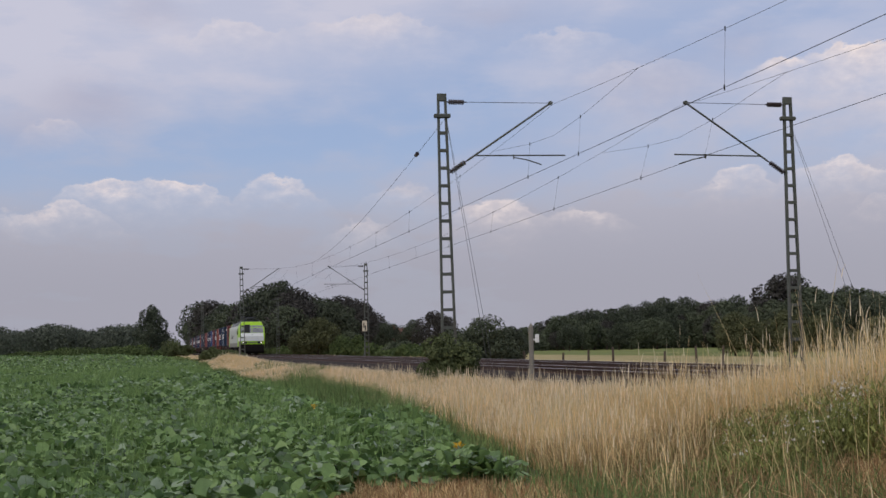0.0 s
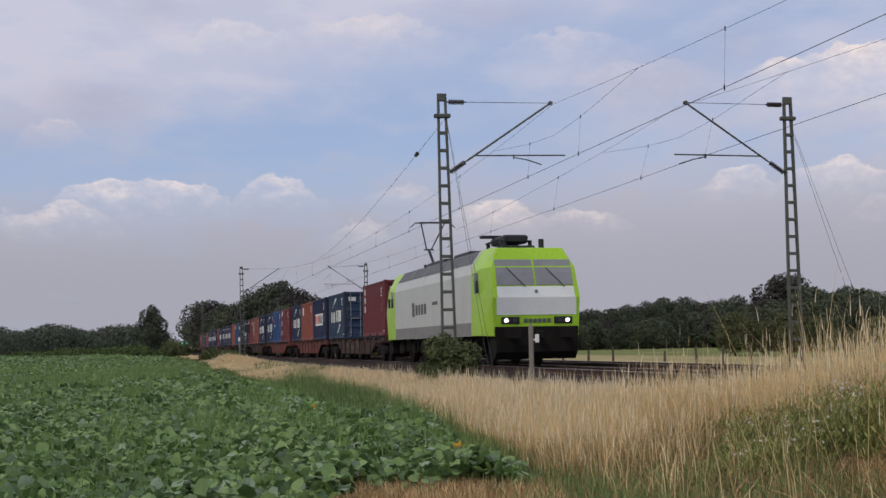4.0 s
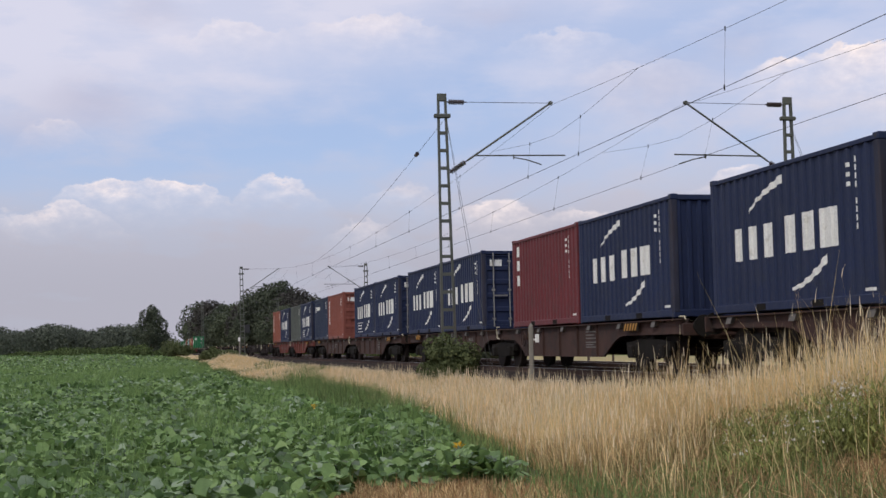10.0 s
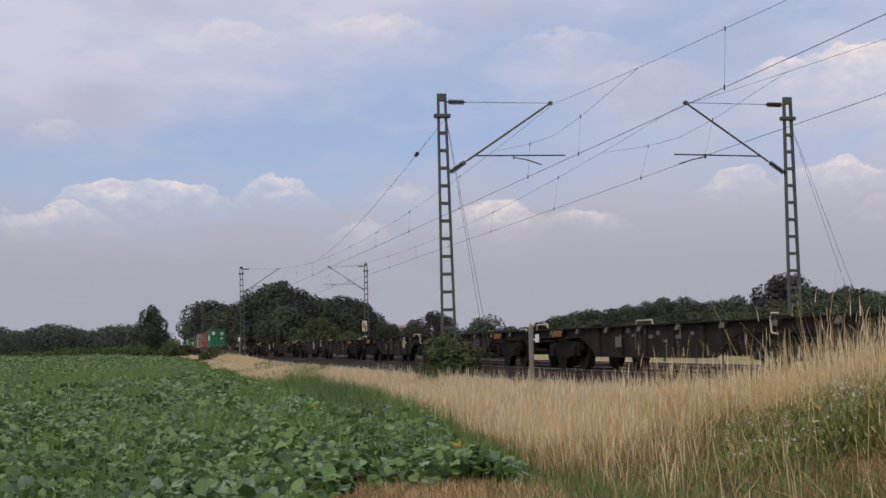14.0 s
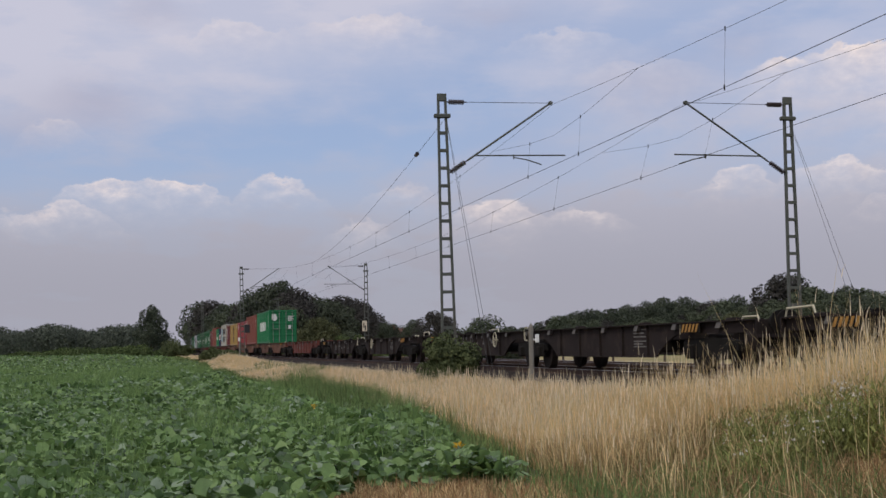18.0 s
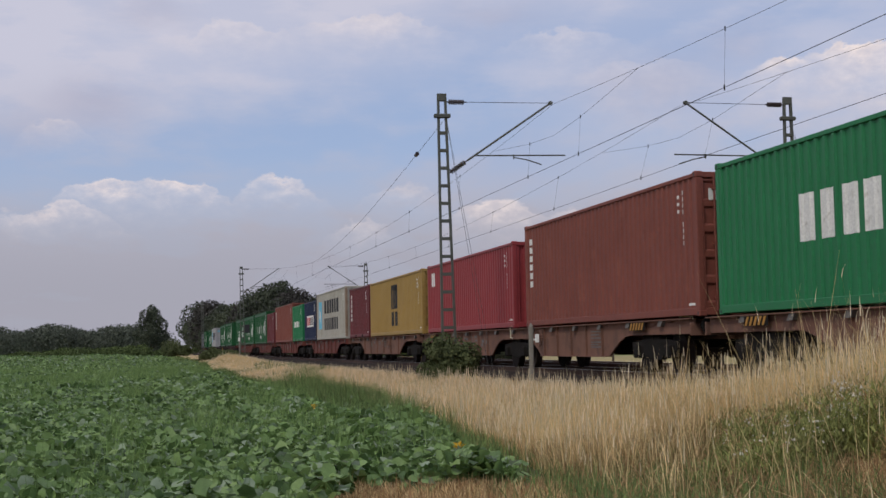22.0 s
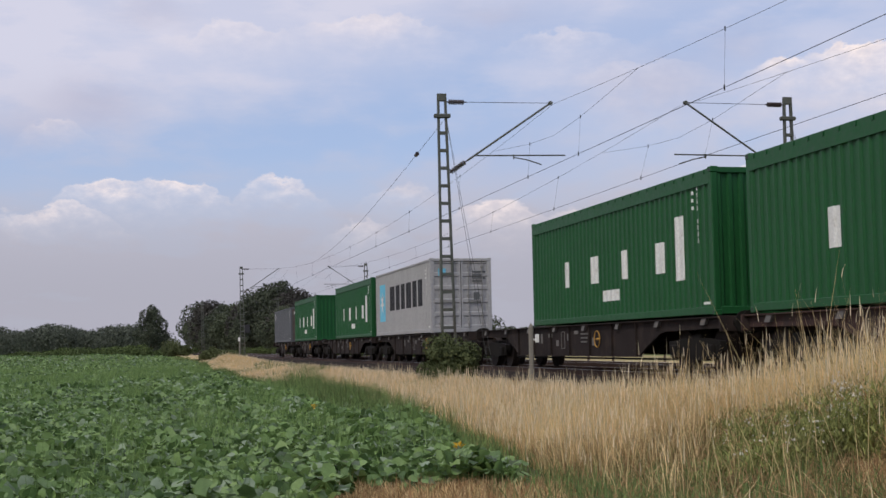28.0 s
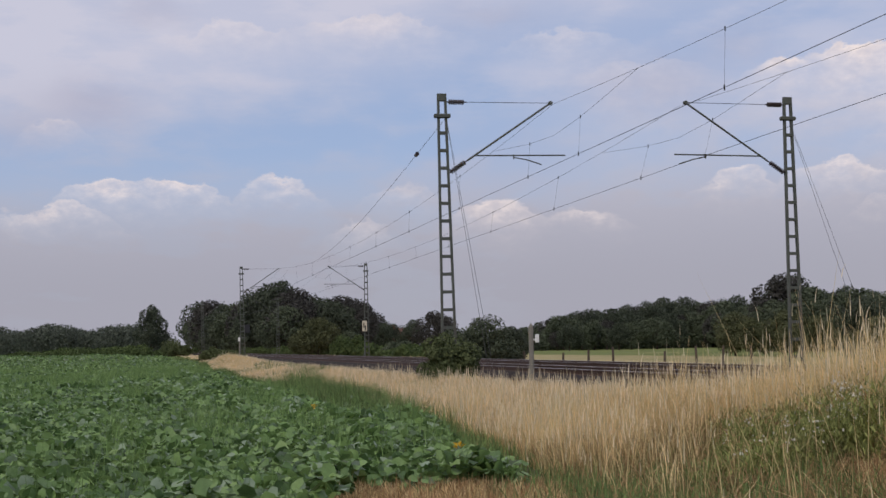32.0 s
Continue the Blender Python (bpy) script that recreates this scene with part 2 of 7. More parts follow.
RUST = (0.16, 0.075, 0.04)
M = {
    "soil": material("soil", (0.11, 0.10, 0.06), 0.95, vary=0.3, scale=0.6, fine=14, bump=0.6, second=(0.085, 0.13, 0.05), second_amount=0.9, spec=0.08),
    "verge": material("verge", (0.30, 0.20, 0.105), 0.95, vary=0.25, scale=0.7, fine=18, bump=0.6, second=(0.14, 0.15, 0.05), second_amount=0.3, spec=0.08),
    "meadow": material("meadow", (0.145, 0.17, 0.052), 0.95, vary=0.25, scale=0.05, fine=1.5, bump=0.5, second=(0.30, 0.26, 0.12), second_amount=0.35, spec=0.08),
    "farfield": material("farfield", (0.105, 0.155, 0.06), 0.95, vary=0.25, scale=0.08, fine=2.5, bump=0.6, spec=0.08),
    "ballast": material("ballast", (0.038, 0.030, 0.026), 0.95, vary=0.3, scale=1.5, fine=22, bump=1.0, fine_amount=0.7, spec=0.08),
    "sleeper": material("sleeper", (0.06, 0.052, 0.046), 0.9, vary=0.25, scale=2, fine=30, bump=0.4, per_object=0.2),
    "rail": material("rail", (0.09, 0.055, 0.04), 0.75, metal=0.3, vary=0.25, scale=2, fine=40),
    "railtop": material("railtop", (0.42, 0.40, 0.38), 0.32, metal=0.9, vary=0.1, scale=1, fine=30, bump=0.02),
    "mast": material("mast_steel", (0.105, 0.112, 0.095), 0.7, metal=0.15, vary=0.2, scale=1.5, fine=30, streak=RUST, streak_amount=0.25),
    "wire": material("wire", (0.05, 0.05, 0.048), 0.6, metal=0.4, vary=0.1, bump=0),
    "insul": material("insulator", (0.045, 0.032, 0.030), 0.3, vary=0.15, bump=0),
    "concrete": material("concrete", (0.21, 0.195, 0.165), 0.9, vary=0.2, scale=4, fine=50, bump=0.4),
    "wood": material("weathered_wood", (0.09, 0.07, 0.055), 0.9, vary=0.3, scale=3, fine=40, bump=0.4),
    "white": material("white_paint", (0.72, 0.72, 0.68), 0.55, vary=0.08, scale=3, fine=25, bump=0.05, second=(0.5, 0.48, 0.42), second_amount=0.15),
    "black": material("black_paint", (0.025, 0.025, 0.028), 0.5, vary=0.2, bump=0.05),
    "cream": material("cream_board", (0.62, 0.54, 0.40), 0.55, vary=0.1, bump=0.05),
    "yellow": material("yellow_paint", (0.42, 0.23, 0.04), 0.6, vary=0.2, scale=6, second=RUST, second_amount=0.3),
    "skyblue": material("light_blue_paint", (0.16, 0.50, 0.66), 0.5, vary=0.08, bump=0.05),
    "redpaint": material("red_paint", (0.55, 0.04, 0.05), 0.5, vary=0.1, bump=0.05),
    "bark": material("bark", (0.07, 0.055, 0.042), 0.95, vary=0.3, scale=4, fine=30, bump=0.6, spec=0.08),
    "leaf_dark": material("leaf_dark", (0.070, 0.082, 0.055), 0.75, vary=0.3, scale=0.4, fine=6, bump=0, island=0.3, translucent=0.18, spec=0.08),
    "leaf_plum": material("leaf_dusky", (0.066, 0.062, 0.055), 0.8, vary=0.3, scale=0.4, fine=6, bump=0, island=0.4, translucent=0.15, spec=0.06),
    "leaf_sage": material("leaf_sage", (0.095, 0.102, 0.050), 0.75, vary=0.3, scale=0.5, fine=6, bump=0, island=0.4, translucent=0.22, spec=0.08),
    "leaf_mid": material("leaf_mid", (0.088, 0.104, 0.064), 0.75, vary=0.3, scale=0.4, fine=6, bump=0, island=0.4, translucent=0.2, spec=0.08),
    # distance haze is put into this leaf colour: paler and greyer
    "leaf_hazed": material("hazed_wood_leaf", (0.100, 0.112, 0.085), 0.8, vary=0.25, scale=0.1, fine=3, bump=0, island=0.3, translucent=0.2, spec=0.05),
    "leaf_lite": material("leaf_light", (0.085, 0.115, 0.042), 0.7, vary=0.25, scale=0.5, fine=8, bump=0, island=0.4, translucent=0.25, spec=0.08),
    "leaf_olive": material("olive_leaf", (0.100, 0.120, 0.052), 0.7, vary=0.3, scale=0.8, fine=10, bump=0, island=0.45, translucent=0.25, spec=0.1),
    "pump": material("squash_leaf", (0.150, 0.245, 0.078), 0.46, vary=0.3, scale=0.5, fine=30, bump=0.35, island=0.5, translucent=0.3, second=(0.19, 0.28, 0.10), second_amount=0.35, pale=((0.30, 0.38, 0.25), 0.08), spec=0.45),
    "weed": material("weed_green", (0.135, 0.178, 0.068), 0.8, vary=0.3, scale=0.5, fine=10, bump=0, island=0.4, translucent=0.2, spec=0.08),
    "thistle": material("thistle_green", (0.26, 0.285, 0.10), 0.8, vary=0.3, scale=0.8, fine=10, bump=0, island=0.45, translucent=0.2, spec=0.08, second=(0.30, 0.26, 0.13), second_amount=0.3),
    "straw": material("dry_grass", (0.74, 0.575, 0.30), 0.85, second=(0.50, 0.35, 0.17), second_amount=0.5, vary=0.22, scale=0.45, fine=10, bump=0, island=0.35, translucent=0.25, spec=0.08),
    "strawhead": material("grass_heads", (0.78, 0.67, 0.46), 0.85, vary=0.2, scale=0.8, fine=10, bump=0, island=0.3, translucent=0.25, spec=0.08),
    "oldstraw": material("old_brown_straw", (0.37, 0.245, 0.125), 0.9, second=(0.24, 0.19, 0.085), second_amount=0.4, vary=0.2, scale=0.9, fine=10, bump=0, island=0.4, translucent=0.2, spec=0.06),
    "fieldgrass": material("field_grass_green", (0.20, 0.30, 0.105), 0.75, vary=0.25, scale=0.4, fine=10, bump=0, island=0.35, translucent=0.28, spec=0.1),
    "dock": material("rust_brown_seed", (0.27, 0.115, 0.055), 0.9, vary=0.25, scale=4, fine=30, bump=0, island=0.35, spec=0.06),
    "fluff": material("seed_fluff", (0.74, 0.69, 0.60), 0.9, vary=0.1, bump=0, island=0.2, translucent=0.3, spec=0.08),
    "blossom": material("squash_blossom", (0.80, 0.45, 0.04), 0.6, vary=0.1, bump=0),
    "brick": material("far_brick", (0.28, 0.12, 0.08), 0.9, vary=0.2, scale=2),
    "tile": material("roof_tiles", (0.16, 0.075, 0.055), 0.85, vary=0.25, scale=2),
    "rooft": material("roof_grey", (0.16, 0.17, 0.18), 0.8, vary=0.2, scale=2),
    "glass": material("window_glass", (0.05, 0.055, 0.06), 0.06, vary=0.1, bump=0),
    # train
    "w_red": material("wagon_oxide_red", (0.145, 0.040, 0.030), 0.8, vary=0.3, scale=1.4, fine=25, second=(0.09, 0.05, 0.04), second_amount=0.4, streak=(0.07, 0.045, 0.035), streak_amount=0.6),
    "w_brown": material("wagon_dirty_brown", (0.056, 0.030, 0.024), 0.85, vary=0.3, scale=1.4, fine=25, second=(0.03, 0.025, 0.023), second_amount=0.5, streak=(0.10, 0.05, 0.032), streak_amount=0.4),
    "w_rust": material("wagon_rusty_brown", (0.18, 0.092, 0.064), 0.85, vary=0.3, scale=1.4, fine=25, second=(0.10, 0.062, 0.048), second_amount=0.45, streak=(0.20, 0.10, 0.06), streak_amount=0.5),
    "w_dark": material("wagon_grime_black", (0.026, 0.0195, 0.0175), 0.85, vary=0.35, scale=1.4, fine=25, second=(0.05, 0.036, 0.03), second_amount=0.35, spec=0.15),
    "under": material("underframe_grime", (0.017, 0.015, 0.013), 0.9, spec=0.1, vary=0.3, scale=2, fine=30),
    "wheel": material("wheel_steel", (0.032, 0.024, 0.02), 0.75, metal=0.2, spec=0.15, vary=0.3, scale=3, fine=30),
    "steel": material("bare_steel", (0.30, 0.29, 0.27), 0.5, metal=0.6, vary=0.2, scale=3, fine=30),
    "stencil": material("faded_stencil_paint", (0.15, 0.14, 0.13), 0.85, vary=0.3, scale=4, fine=25),
    "grip": material("pale_yellow_grip", (0.55, 0.50, 0.36), 0.7, vary=0.15, scale=4, fine=25),
    "drymeadow": material("dry_meadow", (0.33, 0.275, 0.135), 0.95, vary=0.25, scale=0.08, fine=1.5, bump=0.5, second=(0.19, 0.19, 0.07), second_amount=0.45, spec=0.08),
    "hatch": material("dull_mustard_paint", (0.42, 0.21, 0.04), 0.7, vary=0.3, scale=6, second=RUST, second_amount=0.4),
    "plank": material("pale_walkway", (0.36, 0.32, 0.25), 0.85, vary=0.25, scale=3, fine=20),
    "lime": material("lime_green_paint", (0.36, 0.60, 0.035), 0.35, vary=0.06, scale=1.5, fine=20, bump=0.03),
    "silver": material("pale_silver_paint", (0.52, 0.54, 0.50), 0.42, vary=0.08, scale=1.0, fine=20, bump=0.03, streak=(0.3, 0.28, 0.25), streak_amount=0.25),
    "lococream": material("white_cab_paint", (0.74, 0.76, 0.72), 0.4, vary=0.05, bump=0.03),
    "locogrey": material("dark_grey_paint", (0.11, 0.115, 0.115), 0.6, vary=0.15, scale=1.5),
    # reflected sky is painted into the pane's base as mid grey
    "cabglass": material("sky_greyed_glass", (0.26, 0.265, 0.27), 0.08, vary=0.2, scale=1.2, bump=0),
    "lamp": material("headlamp", (1.0, 0.96, 0.85), 0.3, vary=0.02, bump=0, glow=2.0),
}
PAINT = {
    "navy": material("navy_paint", (0.0135, 0.022, 0.060), 0.6, vary=0.2, scale=0.7, fine=12, streak=(0.035, 0.04, 0.065), streak_amount=0.4, second=(0.022, 0.028, 0.055), second_amount=0.25),
    "petrol": material("faded_blue_paint", (0.022, 0.045, 0.088), 0.7, vary=0.25, scale=0.7, fine=12, streak=(0.15, 0.16, 0.17), streak_amount=0.65, second=(0.06, 0.085, 0.115), second_amount=0.35),
    "midblue": material("worn_mid_blue_paint", (0.020, 0.055, 0.125), 0.65, vary=0.2, scale=0.7, fine=12, streak=(0.05, 0.08, 0.12), streak_amount=0.5),
    "rustdoor": material("rust_stained_grey_paint", (0.115, 0.095, 0.085), 0.7, vary=0.25, scale=1.2, fine=14, streak=(0.10, 0.055, 0.035), streak_amount=0.8, second=(0.12, 0.07, 0.05), second_amount=0.5),
    "blue": material("blue_paint", (0.018, 0.060, 0.175), 0.55, vary=0.12, scale=0.7, fine=12, streak=(0.05, 0.10, 0.2), streak_amount=0.4),
    "dullblue": material("dull_blue_paint", (0.020, 0.030, 0.060), 0.6, vary=0.2, scale=0.7, fine=12, streak=(0.07, 0.08, 0.11), streak_amount=0.5),
    "maroon": material("maroon_paint", (0.135, 0.028, 0.032), 0.55, vary=0.16, scale=0.7, fine=12, streak=(0.08, 0.03, 0.03), streak_amount=0.4, second=(0.10, 0.035, 0.035), second_amount=0.2),
    "brownred": material("brown_red_paint", (0.205, 0.063, 0.045), 0.6, vary=0.14, scale=0.7, fine=12, streak=(0.14, 0.045, 0.035), streak_amount=0.45, second=(0.27, 0.09, 0.06), second_amount=0.15),
    "orange": material("faded_orange_red_paint", (0.235, 0.070, 0.048), 0.65, vary=0.15, scale=0.7, fine=12, streak=(0.20, 0.07, 0.05), streak_amount=0.4, second=(0.15, 0.06, 0.045), second_amount=0.2),
    "rusty": material("rusty_orange_paint", (0.23, 0.075, 0.048), 0.7, vary=0.22, scale=0.9, fine=12, streak=(0.13, 0.05, 0.035), streak_amount=0.7, second=(0.17, 0.07, 0.05), second_amount=0.4),
    "crimson": material("crimson_paint", (0.275, 0.043, 0.047), 0.5, vary=0.10, scale=0.7, fine=12, streak=(0.22, 0.04, 0.045), streak_amount=0.35),
    "grey": material("grey_paint", (0.105, 0.110, 0.120), 0.6, vary=0.12, scale=0.7, fine=12, streak=(0.06, 0.06, 0.065), streak_amount=0.4),
    "greendull": material("green_grey_paint", (0.075, 0.085, 0.075), 0.65, vary=0.2, scale=0.7, fine=12, streak=(0.12, 0.12, 0.11), streak_amount=0.5),
    "emerald": material("emerald_paint", (0.017, 0.170, 0.062), 0.5, vary=0.10, scale=0.7, fine=12, streak=(0.015, 0.13, 0.05), streak_amount=0.3),
    "forest": material("forest_green_paint", (0.011, 0.084, 0.023), 0.5, vary=0.10, scale=0.7, fine=12, streak=(0.012, 0.08, 0.028), streak_amount=0.35),
    "mustard": material("mustard_paint", (0.34, 0.22, 0.065), 0.55, vary=0.10, scale=0.7, fine=12, streak=(0.28, 0.17, 0.05), streak_amount=0.4),
    "beige": material("stained_pale_grey_paint", (0.40, 0.385, 0.33), 0.6, vary=0.12, scale=0.7, fine=12, streak=(0.22, 0.15, 0.09), streak_amount=0.55, second=(0.30, 0.27, 0.22), second_amount=0.2),
    "beigepost": material("rust_stained_pale_paint", (0.27, 0.20, 0.14), 0.7, vary=0.25, scale=1.5, fine=14, streak=(0.13, 0.06, 0.035), streak_amount=0.8, second=(0.2, 0.11, 0.07), second_amount=0.5),
    "grimepost": material("grimy_post_paint", (0.030, 0.032, 0.052), 0.75, vary=0.3, scale=1.5, fine=14, streak=(0.10, 0.06, 0.04), streak_amount=0.5),
    "silverbox": material("silver_grey_paint", (0.365, 0.36, 0.355), 0.55, metal=0.05, vary=0.07, scale=0.7, fine=12, streak=(0.26, 0.26, 0.26), streak_amount=0.3),
}

# ================= mesh helpers =================


class MB:
    """Collects faces for one mesh."""

    def __init__(self):
        self.v, self.f, self.m = [], [], []

    def add(self, verts, faces, mi=0):
        k = len(self.v)
        self.v += [tuple(q) for q in verts]
        self.f += [tuple(i + k for i in fc) for fc in faces]
        self.m += [mi] * len(faces)

    def box(self, x0, x1, y0, y1, z0, z1, c=0.0, mi=0):
        if c <= 0:
            v = [(x, y, z) for x in (x0, x1) for y in (y0, y1) for z in (z0, z1)]
            self.add(v, [(0, 1, 3, 2), (4, 6, 7, 5), (0, 4, 5, 1), (2, 3, 7, 6), (0, 2, 6, 4), (1, 5, 7, 3)], mi)
            return
        cen = ((x0 + x1) / 2, (y0 + y1) / 2, (z0 + z1) / 2)
        h = (abs(x1 - x0) / 2, abs(y1 - y0) / 2, abs(z1 - z0) / 2)
        c = min(c, 0.45 * min(h))
        idx, v = {}, []
        for s in [(a, b, d) for a in (-1, 1) for b in (-1, 1) for d in (-1, 1)]:
            for ax in range(3):
                idx[s, ax] = len(v)
                v.append(tuple(cen[i] + s[i] * (h[i] if i == ax else h[i] - c) for i in range(3)))
        faces = []
        for ax in range(3):
            o = [i for i in range(3) if i != ax]
            for sg in (-1, 1):
                loop = []
                for a, b in ((-1, -1), (1, -1), (1, 1), (-1, 1)):
                    s = [0, 0, 0]
                    s[ax], s[o[0]], s[o[1]] = sg, a, b
                    loop.append(idx[tuple(s), ax])
                faces.append(loop)
            for a in (-1, 1):
                for b in (-1, 1):
                    lo, hi = [0, 0, 0], [0, 0, 0]
                    lo[ax], hi[ax] = -1, 1
                    lo[o[0]] = hi[o[0]] = a
                    lo[o[1]] = hi[o[1]] = b
                    lo, hi = tuple(lo), tuple(hi)
                    faces.append([idx[lo, o[0]], idx[hi, o[0]], idx[hi, o[1]], idx[lo, o[1]]])
        for s in [(a, b, d) for a in (-1, 1) for b in (-1, 1) for d in (-1, 1)]:
            faces.append([idx[s, 0], idx[s, 1], idx[s, 2]])
        out = []
        for fc in faces:
            p = [Vector(v[i]) for i in fc]
            n = (p[1] - p[0]).cross(p[2] - p[0])
            mid = sum(p, Vector()) / len(p) - Vector(cen)
            out.append(fc if n.dot(mid) > 0 else fc[::-1])
        self.add(v, out, mi)

    def tube(self, p0, p1, r0, r1=None, n=8, caps=True, mi=0):
        p0, p1 = Vector(p0), Vector(p1)
        r1 = r0 if r1 is None else r1
        d = (p1 - p0).normalized()
        a = d.orthogonal().normalized()
        b = d.cross(a)
        v = []
        for p, r in ((p0, r0), (p1, r1)):
            for i in range(n):
                t = 2 * math.pi * i / n
                v.append(p + a * (r * math.cos(t)) + b * (r * math.sin(t)))
        f = [(i, (i + 1) % n, n + (i + 1) % n, n + i) for i in range(n)]
        if caps:
            f += [tuple(range(n - 1, -1, -1)), tuple(range(n, 2 * n))]
        self.add(v, f, mi)

    def path(self, pts, r, n=6, mi=0):
        pts = [Vector(q) for q in pts]
        rings = []
        for i, q in enumerate(pts):
            d = (pts[min(i + 1, len(pts) - 1)] - pts[max(i - 1, 0)]).normalized()
            a = d.cross(Vector((0, 0, 1)))
            a = a.normalized() if a.length > 0.05 else d.orthogonal().normalized()
            b = d.cross(a)
            rings += [q + a * (r * math.cos(2 * math.pi * k / n)) + b * (r * math.sin(2 * math.pi * k / n)) for k in range(n)]
        f = [(i * n + k, i * n + (k + 1) % n, (i + 1) * n + (k + 1) % n, (i + 1) * n + k) for i in range(len(pts) - 1) for k in range(n)]
        f += [tuple(range(n)), tuple((len(pts) - 1) * n + k for k in range(n))]
        self.add(rings, f, mi)

    def prism(self, poly, y0, y1, mi=0):
        """A polygon in x and z, drawn out from y0 to y1."""
        n = len(poly)
        v = [(x, y0, z) for x, z in poly] + [(x, y1, z) for x, z in poly]
        f = [tuple(range(n)), tuple(range(2 * n - 1, n - 1, -1))] + [(i, i + n, (i + 1) % n + n, (i + 1) % n) for i in range(n)]
        self.add(v, f, mi)

    def mesh(self, name, mats, smooth=False):
        me = bpy.data.meshes.new(name)
        me.from_pydata(self.v, [], self.f)
        for m in (mats if isinstance(mats, (list, tuple)) else [mats]):
            me.materials.append(m)
        me.polygons.foreach_set("material_index", self.m)
        if smooth:
            me.polygons.foreach_set("use_smooth", [True] * len(me.polygons))
        me.update()
        return me


def thing(name, label, category, group="", kind="", m=None):
    ob = tagged(new(name), label, category, group, kind)
    if m is not None:
        ob.matrix_basis = m
    return ob


def part(name, mb, mat, parent, label="", smooth=False):
    me = mb if isinstance(mb, bpy.types.Mesh) else mb.mesh(name, mat, smooth)
    ob = new(name, me)
    ob.parent = parent
    if label:
        tagged(ob, label)
    return ob


def solo(name, mb, mat, label, category, group="", kind="", smooth=False, m=None):
    me = mb if isinstance(mb, bpy.types.Mesh) else mb.mesh(name, mat, smooth)
    ob = tagged(new(name, me), label, category, group, kind)
    if m is not None:
        ob.matrix_basis = m
    return ob


CACHE = {}


def cached(key, build):
    if key not in CACHE:
        CACHE[key] = build()
    return CACHE[key]


# ================= the line of the track =================
RAIL = 0.85                                  # rail top over the field
PHI, K1, K2, K3 = 0.22288, 9.97e-5, 6.37e-7, 1.2e-4


def heading(s):
    c = np.clip(s, -300.0, 40.0)
    return PHI - K1 * c - K2 * c * c + K3 * np.clip(-200.0 - s, 0.0, 500.0)


S_T = np.arange(-3400.0, 3400.5, 1.0)
_h = heading(S_T + 0.5)
_x = np.concatenate([[0], np.cumsum(np.sin(_h))[:-1]])
_y = np.concatenate([[0], -np.cumsum(np.cos(_h))[:-1]])
_i0 = int(np.argmin(abs(S_T)))
X_T, Y_T = _x - _x[_i0] + 4.261, _y - _y[_i0] + 35.0


def on_track(s, off=0.0, z=0.0):
    h = heading(s)
    return (float(np.interp(s, S_T, X_T) + off * np.cos(h)), float(np.interp(s, S_T, Y_T) + off * np.sin(h)), z)


def track_pose(s, z=0.0, off=0.0):
    h = float(heading(s))
    x, y, _ = on_track(s, off)
    return pose(x, y, z, 0, 0, math.degrees(math.atan2(-math.cos(h), math.sin(h))))


OFF_P = (-4000, -7.4, -6.4, -5.2, -4.2, -3.2, -2.0, 6.0, 7.2, 9.0, 12.0, 4000)
OFF_Z = (0, 0, 0.10, 0.30, 0.42, 0.50, 0.52, 0.52, 0.50, 0.30, 0.10, 0.10)


def ground_z(off):
    return np.interp(off, OFF_P, OFF_Z)


def rise(off, y):
    """The far part of the field climbs slightly."""
    return 0.8 * np.clip((y - 90.0) / 330.0, 0, 1) * np.clip((-8.0 - off) / 12.0, 0, 1)


def mound(x, y):
    """A low grassy hump on the near side of the line, by the second mast."""
    a, c = -0.225 * (x + 17.0) + 0.974 * (y - 104.0), 0.974 * (x + 17.0) + 0.225 * (y - 104.0)
    return 0.46 * np.exp(-(a / 13.0) ** 2 - (c / 1.6) ** 2) * (1 + 0.3 * np.sin(a * 0.9 + 1.0))


def to_offset(x, y):
    """The offset from the near track's middle, towards the far side."""
    s = np.interp(-y, -Y_T, S_T)
    h = heading(s)
    return (x - np.interp(s, S_T, X_T)) * np.cos(h)


# ================= ground, ballast, rails =================


